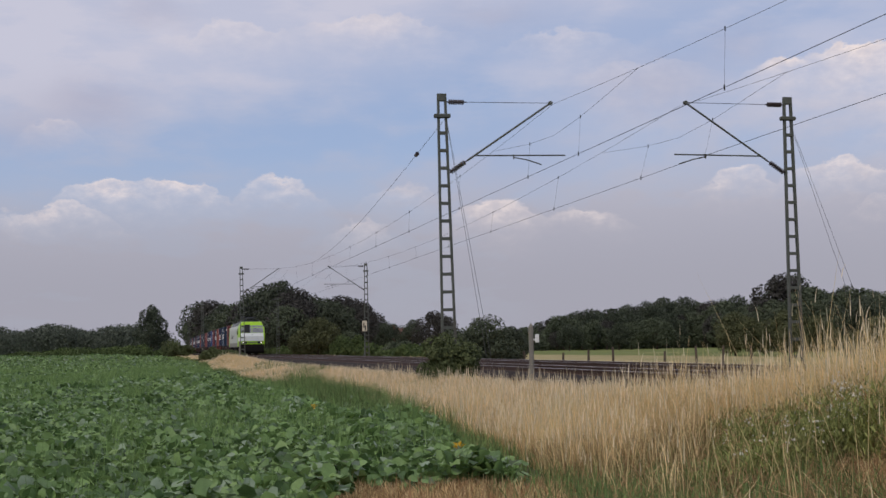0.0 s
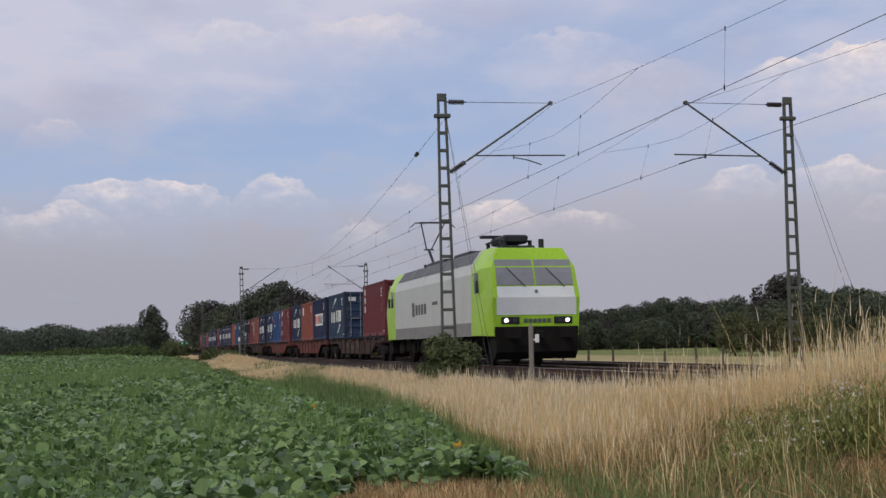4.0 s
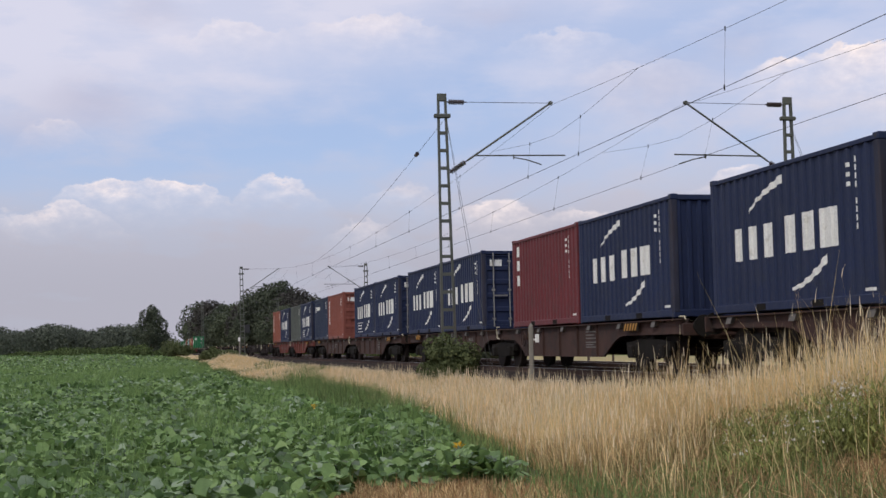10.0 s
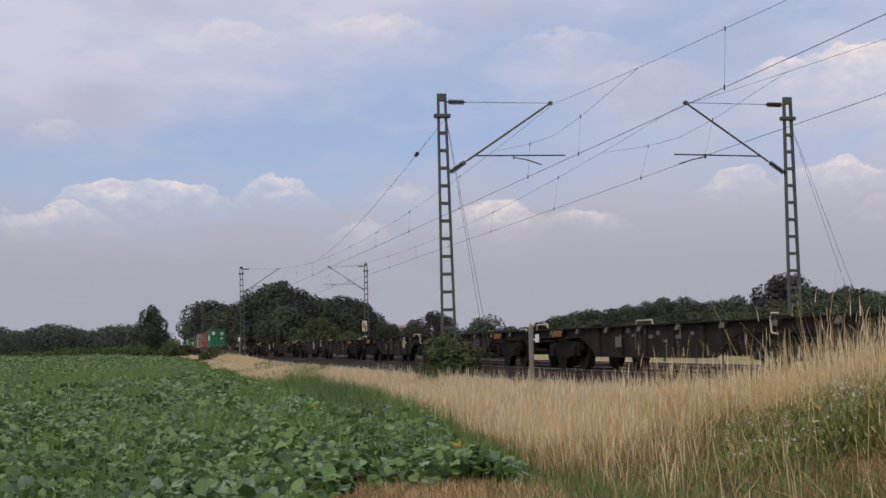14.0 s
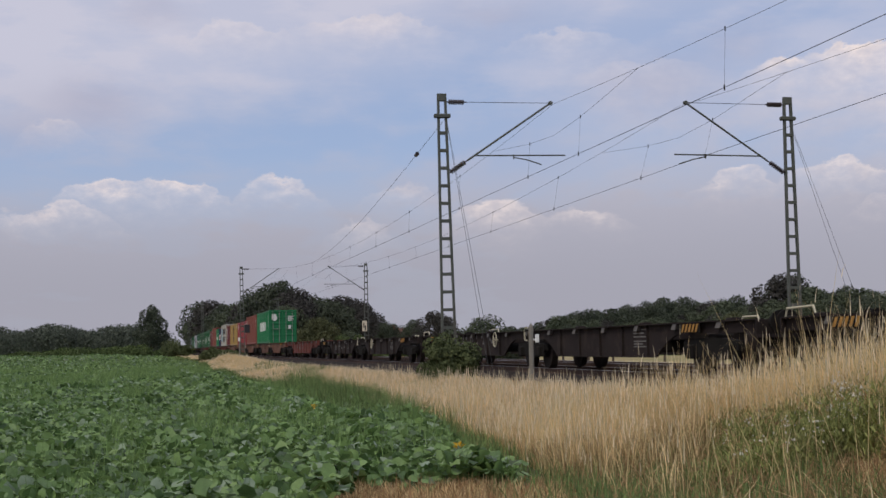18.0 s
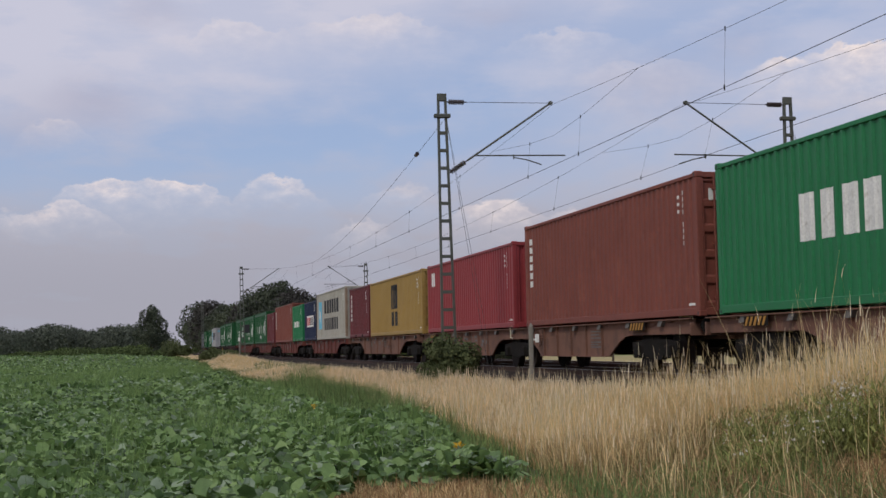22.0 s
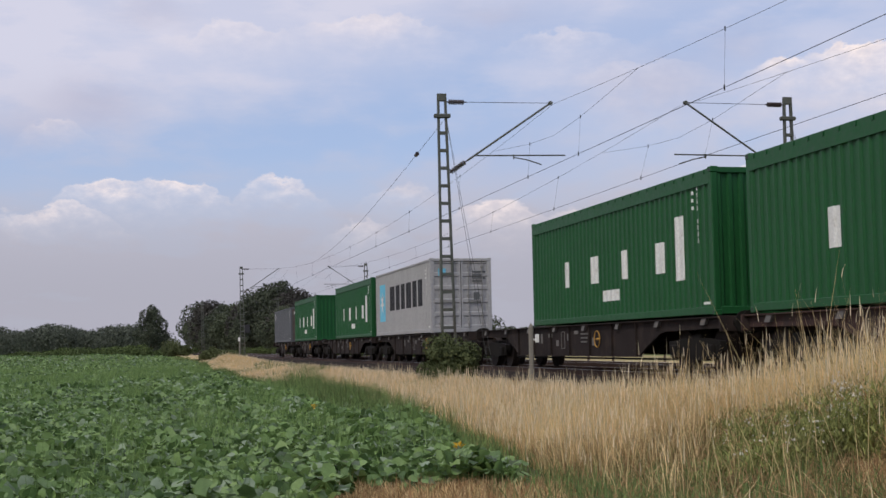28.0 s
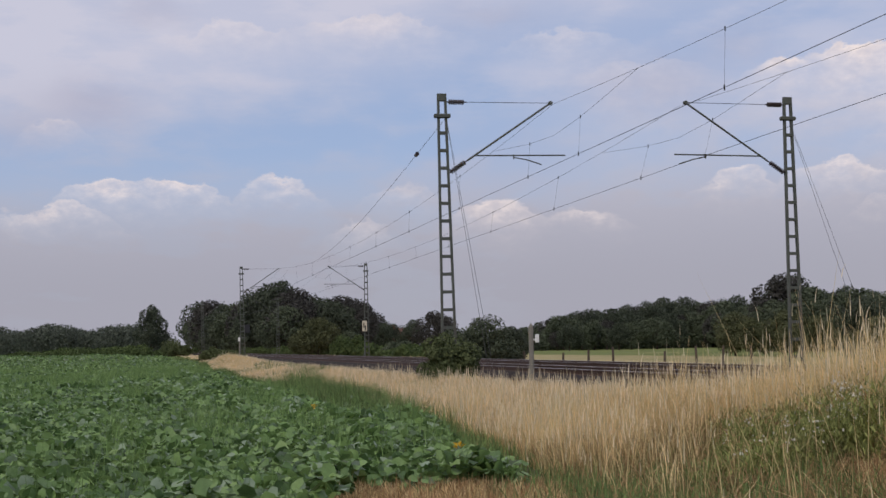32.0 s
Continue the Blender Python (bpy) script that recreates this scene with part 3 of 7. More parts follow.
def build_ground():
    ss = np.unique(np.concatenate([np.arange(-3300, -300, 150.0), np.arange(-300, -140, 20.0), np.arange(-140, -60, 4.0), np.arange(-60, 60, 2.0), np.arange(60, 300, 20), np.arange(300, 3301, 150)]))
    oo = np.unique(np.concatenate([[-3300, -2000, -1000, -500, -250, -120, -60, -40, -30], np.arange(-24, -2, 0.6), [-2, 2, 6, 6.6, 7.2, 8, 9, 10, 12, 16, 24, 40, 55, 80, 160, 300, 600, 1200, 2200, 3300]]))
    rng = np.random.default_rng(3)
    PATCH = float(to_offset(-1.2, 12.0))        # the trodden corner of the verge
    v, f, mi = [], [], []
    for s in ss:
        h = float(heading(s))
        x, y, _ = on_track(s)
        for o in oo:
            near = abs(s) < 80 and -24 < o < -2.2
            dz = rng.normal(0, 0.02) if near else 0.0
            gx, gy = x + o * math.cos(h), y + o * math.sin(h)
            v.append((gx, gy, float(ground_z(o) + rise(o, gy) + mound(gx, gy)) + dz))
    n = len(oo)
    for i in range(len(ss) - 1):
        for j in range(n - 1):
            f.append((i * n + j, i * n + j + 1, (i + 1) * n + j + 1, (i + 1) * n + j))
            o = (oo[j] + oo[j + 1]) / 2
            xm, ym, _ = on_track((ss[i] + ss[i + 1]) / 2, o)
            k = 0
            if o > 7.0:
                k = (2 if o > 36 else 4) if o > 11 else 1
            elif o > -7.0 or (-6 < ym < 14.0 and o > PATCH):
                k = 1
            elif ss[i] < -300 or o < -120:
                k = 3
            mi.append(k)
    me = bpy.data.meshes.new("ground")
    me.from_pydata(v, [], f)
    for k in ("soil", "verge", "meadow", "farfield", "drymeadow"):
        me.materials.append(M[k])
    me.polygons.foreach_set("material_index", mi)
    me.polygons.foreach_set("use_smooth", [True] * len(f))
    tagged(new("ground", me), "flat farmland of soil, dry verge and meadow", "ground", kind="structure")


build_ground()
S0, S1 = -860.0, 780.0


def sweep(profile, s_list, offset):
    """A closed profile of (across, up) drawn along the track."""
    mb = MB()
    n = len(profile)
    v = []
    for s in s_list:
        h = float(heading(s))
        x, y, _ = on_track(s)
        v += [(x + (offset + a) * math.cos(h), y + (offset + a) * math.sin(h), z) for a, z in profile]
    f = [(i * n + k, i * n + (k + 1) % n, (i + 1) * n + (k + 1) % n, (i + 1) * n + k) for i in range(len(s_list) - 1) for k in range(n)]
    mb.add(v, f)
    return mb


LONG = np.unique(np.concatenate([np.arange(S0, -140, 20.0), np.arange(-140, 60, 4.0), np.arange(60, S1 + 1, 20.0)]))
bed = sweep([(-3.1, 0.48), (-2.0, 0.70), (2.0, 0.72), (6.0, 0.70), (7.1, 0.48), (2.0, 0.40)], LONG, 0.0)
solo("ballast_bed", bed, M["ballast"], "brown-grey crushed stone ballast under the two tracks", "ballast", kind="structure")
for track_off, word in ((0.0, "near"), (4.0, "far")):
    rails = thing("track", "pair of rusty steel rails with bright running tops", "railway track", "railway tracks", "structure")
    for g in (-0.75, 0.75):
        z = RAIL
        rl = part("rail", sweep([(-0.07, z - 0.17), (-0.07, z - 0.155), (-0.012, z - 0.13), (-0.012, z - 0.05), (-0.035, z - 0.04), (-0.035, z - 0.006),
                                 (0.035, z - 0.006), (0.035, z - 0.04), (0.012, z - 0.05), (0.012, z - 0.13), (0.07, z - 0.155), (0.07, z - 0.17)], LONG, track_off + g), M["rail"], rails)
        part("running_top", sweep([(-0.03, z - 0.005), (-0.028, z), (0.028, z), (0.03, z - 0.005)], LONG, track_off + g), M["railtop"], rl, "polished steel running surface")

# ================= containers =================
PITCH, DEPTH = 0.278, 0.034


def wall_profile(L):
    """Breakpoints along the side: (x, depth inward)."""
    half = L / 2 - 0.16
    n = int(2 * half / PITCH)
    p = 2 * half / n
    pts = [(-half, 0.0)]
    for i in range(n):
        x = -half + i * p
        pts += [(x + 0.25 * p, 0.0), (x + 0.38 * p, DEPTH), (x + 0.87 * p, DEPTH), (x + p, 0.0)]
    return pts


def on_wall(pts, x):
    return float(np.interp(x, [q[0] for q in pts], [q[1] for q in pts]))


def corrugated(L, z0, z1, y):
    """A folded sheet wall at y (outer face), facing outward."""
    mb = MB()
    sg = 1 if y > 0 else -1
    pts = wall_profile(L)
    v = [(x, y - sg * d, z) for x, d in pts for z in (z0, z1)]
    f = [(2 * i, 2 * i + 2, 2 * i + 3, 2 * i + 1) for i in range(len(pts) - 1)]
    mb.add(v, f if sg < 0 else [q[::-1] for q in f])
    mb.add([(-L / 2 + 0.16, y - sg * 0.06, z0), (L / 2 - 0.16, y - sg * 0.06, z0), (L / 2 - 0.16, y - sg * 0.06, z1), (-L / 2 + 0.16, y - sg * 0.06, z1)], [(0, 1, 2, 3)])
    return mb


def painted(L, shapes, y=-1.205):
    """Flat paint shapes that follow the folds of the near wall: (x0, x1, low(x), high(x))."""
    mb = MB()
    pts = wall_profile(L)
    xs_all = [q[0] for q in pts]
    for x0, x1, lo, hi in shapes:
        xs = sorted({x0, x1, *[x for x in xs_all if x0 < x < x1], *np.linspace(x0, x1, 31 if callable(hi) else 7)[1:-1].tolist()})
        v = []
        for x in xs:
            a = lo(x) if callable(lo) else lo
            b = hi(x) if callable(hi) else hi
            d = on_wall(pts, x)
            v += [(x, y + d - 0.004, a), (x, y + d - 0.004, b)]
        mb.add(v, [(2 * i, 2 * i + 2, 2 * i + 3, 2 * i + 1) for i in range(len(xs) - 1)])
    return mb


def block(x0, x1, z0, z1, slot=0.3):
    """A plain block of lettering size; a wider slot gives a slimmer block."""
    w = (x1 - x0) * slot * 0.45
    a, b = x0 + w, x1 - w
    return [(a, b, z0, z1)]


def arc(x0, x1, z0, z1, thick, bend):
    f = lambda x: z0 + (z1 - z0) * ((x - x0) / (x1 - x0)) ** bend
    return [(x0, x1, lambda x: f(x) - thick * (0.35 + 0.65 * (x - x0) / (x1 - x0)) / 2, lambda x: f(x) + thick * (0.35 + 0.65 * (x - x0) / (x1 - x0)) / 2)]


def logo_parts(style, L, H, ob):
    """Shapes painted on the wall that faces the field; x runs from the rear (-) to the front (+)."""
    h = L / 2
    white, black = [], []

    def put(shapes, mat, label, name="painted_mark", joined=False, y=-1.205):
        """One part for each painted shape; the shapes of one block come as a list."""
        sets = [shapes] if joined else [q if isinstance(q, list) else [q] for q in shapes]
        for i, q in enumerate(sets):
            pt = part(name, cached(("logo", name, style, L, H, mat, i), lambda: painted(L, q, y).mesh(name, M[mat])), None, ob, label)
            if joined:
                tagged(pt, kind="stuff")

    # rows of small marking bars next to the front post
    codes = []
    for i in range(9):
        z = H * 0.86 - i * 0.13
        if i != 4:
            codes += [(h - 0.75, h - 0.69, z, z + 0.09)]
    for i in range(3):
        codes += [(h - 1.0, h - 0.92, H * 0.84 - i * 0.15, H * 0.84 - i * 0.15 + 0.07)]
    codes += [(h - 0.62, h - 0.30, 0.22, 0.27)]
    if style == "swoosh":
        z = H * 0.37
        x = -2.1
        for w in (0.5, 0.66, 0.6):
            white.append(block(x, x + w - 0.06, z, z + 0.60, 0.42))
            x += w
        x += 0.16
        for w in (0.62, 0.62, 0.78):
            white.append(block(x, x + w - 0.05, z + 0.02, z + 0.66, 0.26))
            x += w
        white += arc(-1.4, -0.15, H * 0.70, H * 0.88, 0.15, 0.6) + arc(0.1, 1.3, H * 0.14, H * 0.31, 0.15, 1.7)
        put(white, "white", "white block mark with two curved strokes")
    elif style == "swoosh_box":
        logo_parts("swoosh", L, H, ob)
        put([(-2.1, -0.7, 0.28, 0.31), (-2.1, -0.7, 0.72, 0.75), (-2.1, -2.07, 0.28, 0.75), (-0.73, -0.7, 0.28, 0.75), (-1.95, -0.85, 0.58, 0.64), (-1.95, -0.85, 0.42, 0.48)], "white", "thin white framed notice", "notice", joined=True)
        return
    elif style == "boxed":
        z = H * 0.35
        put([(-1.9, 1.6, z, z + 0.74)], "white", "white panel", "mark_panel")
        red, blk = [], []
        x = -1.8
        for i, w in enumerate((0.5, 0.64, 0.58, 0.5, 0.5, 0.62)):
            (red if i < 3 else blk).append(block(x, x + w - 0.08, z + 0.11, z + 0.63, 0.2))
            x += w
        put(red, "redpaint", "red block on the white panel", y=-1.209)
        put(blk, "black", "black block on the white panel", "dark_mark", y=-1.209)
    elif style == "spaced":
        for i, (x, w) in enumerate(((-3.42, 0.75), (-1.42, 1.0), (0.8, 0.75), (2.9, 0.82))):
            white.append(block(x, x + w, H * 0.33, H * 0.33 + 0.66, 0.45))
        white += [(4.13, 4.62, H * 0.26, H * 0.715), (-0.3, 0.8, 0.49, 0.75)]
        put(white, "white", "widely spaced white blocks and a tall bar")
    elif style in ("star_row", "star_two"):
        x0 = -5.1
        zc = H * 0.52
        s = 0.85
        put([(x0, x0 + 2 * s * 0.83, zc - s, zc + s)], "skyblue", "light blue square", "mark_panel")
        c = x0 + s * 0.83
        mb = MB()
        for i in range(7):
            a = 2 * math.pi * i / 7 + math.pi / 2
            b0, b1 = a - 0.45, a + 0.45
            mb.add([(c, -1.222, zc), (c + 0.2 * s * math.cos(b0), -1.222, zc + 0.24 * s * math.sin(b0)), (c + s * 0.62 * math.cos(a), -1.222, zc + s * 0.74 * math.sin(a)),
                    (c + 0.2 * s * math.cos(b1), -1.222, zc + 0.24 * s * math.sin(b1))], [(0, 1, 2, 3)])
        part("star", mb, M["white"], ob, "white seven-pointed star")
        if style == "star_row":
            x = -2.7
            for i, w in enumerate((1.38, 1.3, 1.12, 1.2, 1.15, 1.25)):
                black.append(block(x, x + w - 0.1, H * 0.38, H * 0.75, 0.2))
                x += w
        else:
            x = -2.7
            for i, w in enumerate((1.2, 1.1, 0.92, 1.0, 0.97, 1.02)):
                black.append(block(x, x + w - 0.06, H * 0.54, H * 0.54 + 0.80, 0.25))
                x += w
            x = -2.8
            for i, w in enumerate((0.85, 0.82, 0.9, 0.75, 0.9, 0.98, 0.9)):
                black.append(block(x, x + w - 0.06, H * 0.20, H * 0.20 + 0.70, 0.28))
                x += w
        put(black, "black", "black block mark")
    elif style in ("row", "row_short"):
        n, w, x = (9, 0.69, -2.9) if style == "row" else (9, 0.36, -2.2)
        hh = 0.80 if style == "row" else 0.42
        for i in range(n):
            white.append(block(x + i * w, x + i * w + w * 0.84, H * 0.39, H * 0.39 + hh, 0.2))
        put(white, "white", "white block mark")
    elif style == "stacked":
        blk = []
        for i in range(3):
            blk += [(-0.75 + i * 0.55, -0.75 + i * 0.55 + 0.36, H * 0.45, H * 0.85)]
        blk += [(-0.75, 0.7, H * 0.77, H * 0.86)]
        blk += [block(-0.62, -0.02, H * 0.16, H * 0.40, 0.15), block(0.1, 0.72, H * 0.16, H * 0.40, 0.15)]
        put(blk, "black", "dark stacked block mark")
    elif style == "vertical":
        for i in range(6):
            z = H * 0.80 - i * 0.24
            white.append(block(-h + 0.42, -h + 0.66, z, z + 0.17, 0.3))
        put(white, "white", "column of small white blocks")
    elif style == "column":
        for z in (0.80, 0.64, 0.47):
            white.append(block(-h + 0.42, -h + 0.72, H * z, H * z + 0.30, 0.3))
        put(white, "white", "column of three white blocks")
    elif style == "vertical_large":
        for i, z in enumerate((0.78, 0.50, 0.22)):
            white.append(block(-h + 0.55, -h + 0.9, H * z, H * z + 0.36, 0.3))
        white += [(-h + 1.25, -h + 1.55, H * 0.82, H * 0.95)]
        put(white, "white", "column of white blocks")
    elif style == "corner":
        white.append(block(-h + 0.55, -h + 0.95, H * 0.68, H * 0.68 + 0.5, 0.3))
        white += [(-h + 1.05, -h + 1.15, H * 0.68, H * 0.68 + 0.5)]
        put(white, "white", "white corner mark")
    elif style == "small_logo":
        white += [(-h + 0.6, -h + 1.4, H * 0.52, H * 0.57)]
        put(white, "white", "small white bar")
        put(arc(-h + 0.55, -h + 1.2, H * 0.62, H * 0.76, 0.10, 1.0) + arc(-h + 0.55, -h + 1.2, H * 0.76, H * 0.62, 0.10, 1.0), "redpaint", "small red crossed strokes", "mark_panel", joined=True)
    elif style == "small_white":
        put([(-h + 0.9, -h + 2.4, H * 0.72, H * 0.80), (-h + 0.35, -h + 0.75, H * 0.68, H * 0.82)], "white", "small white mark")
    elif style == "plate":
        put([(-h + 0.55, -h + 0.85, H * 0.72, H * 0.90)], "white", "small white plate")
    put(codes, "white", "rows of small white marking bars", "painted_stencil", joined=True)


def end_doors(L, H, paint, bright):
    """Two door leaves with pressed ribs at the front end; returns meshes."""
    x = L / 2 - 0.03
    leaves = []
    for sg in (-1, 1):
        mb = MB()
        y0, y1 = sorted((sg * 0.015, sg * 1.12))
        zz = np.linspace(0.18, H - 0.16, 6)
        v, f = [], []
        prof = []
        for i in range(5):
            a, b = zz[i], zz[i + 1]
            prof += [(0.0, a), (0.0, a + 0.09), (-0.035, a + 0.13), (-0.035, b - 0.07), (0.0, b - 0.03)]
        prof.append((0.0, zz[5]))
        for d, z in prof:
            v += [(x + d, y0 + 0.06, z), (x + d, y1 - 0.06, z)]
        mb.add(v, [(2 * i, 2 * i + 1, 2 * i + 3, 2 * i + 2) for i in range(len(prof) - 1)])
        mb.box(x - 0.05, x + 0.012, y0, y0 + 0.07, 0.16, H - 0.14)
        mb.box(x - 0.05, x + 0.012, y1 - 0.07, y1, 0.16, H - 0.14)
        leaves.append(mb.mesh("door", [paint]))
    bar = MB()
    bar.tube((x + 0.05, 0, 0.10), (x + 0.05, 0, H - 0.08), 0.022, n=6)
    for z in (0.35, H * 0.5, H - 0.35):
        bar.box(x - 0.0, x + 0.07, -0.05, 0.05, z - 0.03, z + 0.03)
    hnd = MB()
    hnd.box(x + 0.05, x + 0.085, -0.02, 0.42, H * 0.42, H * 0.42 + 0.045)
    return leaves, bar.mesh("lock_bar", [bright]), hnd.mesh("handle", [bright])


def container(paint_key, H=2.591, L=6.058, style="", front="doors", label="", topless=False):
    paint = PAINT[paint_key]
    ob = thing("shipping_container", label, "container", "containers on the train")
    key = (paint_key, L, H, topless)
    wz0, wz1 = 0.17, H - (0.30 if topless else 0.11)
    for sg in (-1, 1):
        w = part("side_wall", cached(("wall", sg, *key), lambda: corrugated(L, wz0, wz1, sg * 1.205).mesh("side_wall", [paint])), None, ob)
        mb = MB()
        mb.box(-L / 2 + 0.1, L / 2 - 0.1, sg * 1.219, sg * 1.13, wz1, H - 0.03, 0.01)
        if topless:
            mb.box(-L / 2 + 0.1, L / 2 - 0.1, sg * 1.222, sg * 1.21, wz1 - 0.03, wz1 + 0.015)
            n = int(L / 0.5)
            for i in range(n):
                x = -L / 2 + 0.35 + i * (L - 0.7) / (n - 1)
                mb.box(x - 0.03, x + 0.03, sg * 1.235, sg * 1.20, H - 0.12, H - 0.05)
        part("top_rail", cached(("trail", sg, *key), lambda: mb.mesh("top_rail", [paint])), None, ob)
        mb2 = MB()
        mb2.box(-L / 2 + 0.1, L / 2 - 0.1, sg * 1.219, sg * 1.12, 0.02, wz0 + 0.003, 0.012)
        part("bottom_rail", cached(("brail", sg, *key), lambda: mb2.mesh("bottom_rail", [paint])), None, ob)
    if L < 7:
        for x in (-1.02, 1.02):
            # a proud dark plate paints the shade inside each fork pocket
            fp = MB()
            fp.box(x - 0.18, x + 0.18, -1.223, -1.215, 0.035, 0.15)
            part("fork_pocket", cached(("pocket", x), lambda: fp.mesh("fork_pocket", [M["under"]])), None, ob, "dark plate for the shaded fork pocket")
    # roof
    mb = MB()
    n = int(L / 0.42)
    v = []
    for i in range(n + 1):
        x = -L / 2 + 0.1 + (L - 0.2) * i / n
        z = H - 0.03 - (0.02 if i % 2 else 0.0)
        v += [(x, -1.16, z), (x, 1.16, z)]
    mb.add(v, [(2 * i, 2 * i + 2, 2 * i + 3, 2 * i + 1) for i in range(n)])
    mb.box(-L / 2 + 0.12, L / 2 - 0.12, -1.13, 1.13, 0.10, 0.16)
    part("tarpaulin" if topless else "roof", cached(("roof", *key), lambda: mb.mesh("roof", [paint])), None, ob)
    # posts and castings
    for ex in (-1, 1):
        for sg in (-1, 1):
            mbp = MB()
            mbp.box(ex * (L / 2 - 0.005), ex * (L / 2 - 0.17), sg * 1.218, sg * 1.08, 0.11, H - 0.11, 0.018)
            part("corner_post", cached(("post", ex, sg, *key), lambda: mbp.mesh("corner_post", [PAINT["beigepost"] if paint_key == "beige" else PAINT["grimepost"] if ex > 0 and paint_key in ("navy", "petrol", "dullblue") else paint])), None, ob)
            for z in (0.0, H - 0.118):
                mbc = MB()
                mbc.box(ex * (L / 2), ex * (L / 2 - 0.178), sg * 1.222, sg * 1.06, z, z + 0.118, 0.014)
                # black patch stands for the shaded hole in the casting
                mbc.box(ex * (L / 2 - 0.06), ex * (L / 2 - 0.115), sg * 1.2235, sg * 1.21, z + 0.03, z + 0.09, 0.0, 1)
                part("corner_casting", cached(("cast", ex, sg, z, *key), lambda: mbc.mesh("corner_casting", [paint, M["black"]])), None, ob)
    for ex in (-1, 1):
        for nm, za, zb in (("end_header", H - 0.13, H - 0.015), ("end_sill", 0.02, 0.17)):
            mbh = MB()
            mbh.box(ex * (L / 2 - 0.01), ex * (L / 2 - 0.12), -1.09, 1.09, za, zb, 0.012)
            part(nm, cached((nm, ex, *key), lambda: mbh.mesh(nm, [paint])), None, ob)
    # rear bulkhead, and the front end
    def bulk(ex):
        m_ = MB()
        n_ = 9
        w_ = 2.16 / n_
        pr = [(-1.08, 0.0)]
        for i in range(n_):
            y = -1.08 + i * w_
            pr += [(y + 0.3 * w_, 0.0), (y + 0.42 * w_, 0.045), (y + 0.88 * w_, 0.045), (y + w_, 0.0)]
        v_ = [(ex * (L / 2 - 0.035 - d), y, z) for y, d in pr for z in (0.17, H - 0.13)]
        m_.add(v_, [(2 * i, 2 * i + 2, 2 * i + 3, 2 * i + 1) for i in range(len(pr) - 1)])
        if front == "panel" and ex > 0:
            m_.box(L / 2 - 0.03, L / 2 - 0.022, 0.62, 0.70, H * 0.25, H * 0.74, 0, 1)
        return m_.mesh("end_wall", [paint, M["white"]])
    part("end_wall", cached(("bulk", -1, *key), lambda: bulk(-1)), None, ob)
    if front in ("bulkhead", "panel"):
        part("end_wall", cached(("bulk", 1, front, *key), lambda: bulk(1)), None, ob)
    else:
        bright = M["steel"] if front == "doors_bright" else paint
        leaves, bar, hnd = cached(("doors", front, *key), lambda: end_doors(L, H, PAINT["rustdoor"] if paint_key == "grey" else paint, bright))
        for sg, leaf in zip((-1, 1), leaves):
            d = part("door", leaf, None, ob)
            for y in (0.30, 0.84):
                b = part("lock_bar", bar, None, d, "steel locking bar" if front == "doors_bright" else "")
                b.location = (0, sg * y, 0)
            hh = part("handle", hnd, None, d)
            hh.location = (0, 0.34 if sg > 0 else -0.80, 0)
        mk = MB()
        x = L / 2 - 0.012
        for i in range(4):
            mk.box(x, x + 0.004, 0.45, 0.98 - 0.13 * (i % 2), H * 0.80 - i * 0.12, H * 0.80 - i * 0.12 + 0.07)
        if paint_key == "silverbox":
            dm = MB()
            dm.box(x, x + 0.004, -0.90, -0.60, H * 0.76, H * 0.86)
            part("door_mark", dm, M["skyblue"], ob, "light blue square on the door")
        else:
            mk.box(x, x + 0.004, -0.95, -0.55, H * 0.80, H * 0.88)
        mk.box(x, x + 0.004, 0.5, 0.72, H * 0.42, H * 0.54)
        part("door_markings", cached(("dmk", *key), lambda: mk.mesh("door_markings", [M["white"] if paint_key not in ("silverbox", "beige", "mustard") else M["locogrey"]])), None, ob, "small marking bars on the doors")["kind"] = "stuff"
    if paint_key == "emerald":
        dm = MB()
        dm.tube((L / 2 - 0.02, -0.72, H * 0.76), (L / 2 + 0.004, -0.72, H * 0.76), 0.24, n=24)
        part("round_mark", dm, M["white"], ob, "round white mark on the door")
    logo_parts(style, L, H, ob)
    return ob


# ================= wagons =================


def bogie_parts(paint):
    """Meshes of a two-axle bogie at the origin, rail top at z = 0."""
    fr = MB()
    for sg in (-1, 1):
        y0, y1 = sg * 0.93, sg * 1.06
        fr.prism([(-1.28, 0.50), (-1.28, 0.68), (-0.55, 0.74), (0.55, 0.74), (1.28, 0.68), (1.28, 0.50), (0.62, 0.46), (0.42, 0.30), (-0.42, 0.30), (-0.62, 0.46)], *sorted((y0, y1)))
        for x in (-0.9, 0.9):
            fr.box(x - 0.16, x + 0.16, sg * 0.96, sg * 1.14, 0.33, 0.62, 0.03)
            for dx in (-0.24, 0.24):
                fr.tube((x + dx, sg * 1.02, 0.36), (x + dx, sg * 1.02, 0.6), 0.07, n=8)
    fr.box(-0.22, 0.22, -1.0, 1.0, 0.45, 0.82, 0.03)
    wh = MB()
    for sg in (-1, 1):
        wh.tube((0, sg * 0.70, 0.46), (0, sg * 0.835, 0.46), 0.46, n=24)
        wh.tube((0, sg * 0.665, 0.46), (0, sg * 0.70, 0.46), 0.49, n=24)
        wh.tube((0, sg * 0.835, 0.46), (0, sg * 0.90, 0.46), 0.14, n=12)
    wh.tube((0, -0.7, 0.46), (0, 0.7, 0.46), 0.09, n=10)
    return fr.mesh("bogie_frame", [paint]), wh.mesh("wheelset", [M["wheel"]])


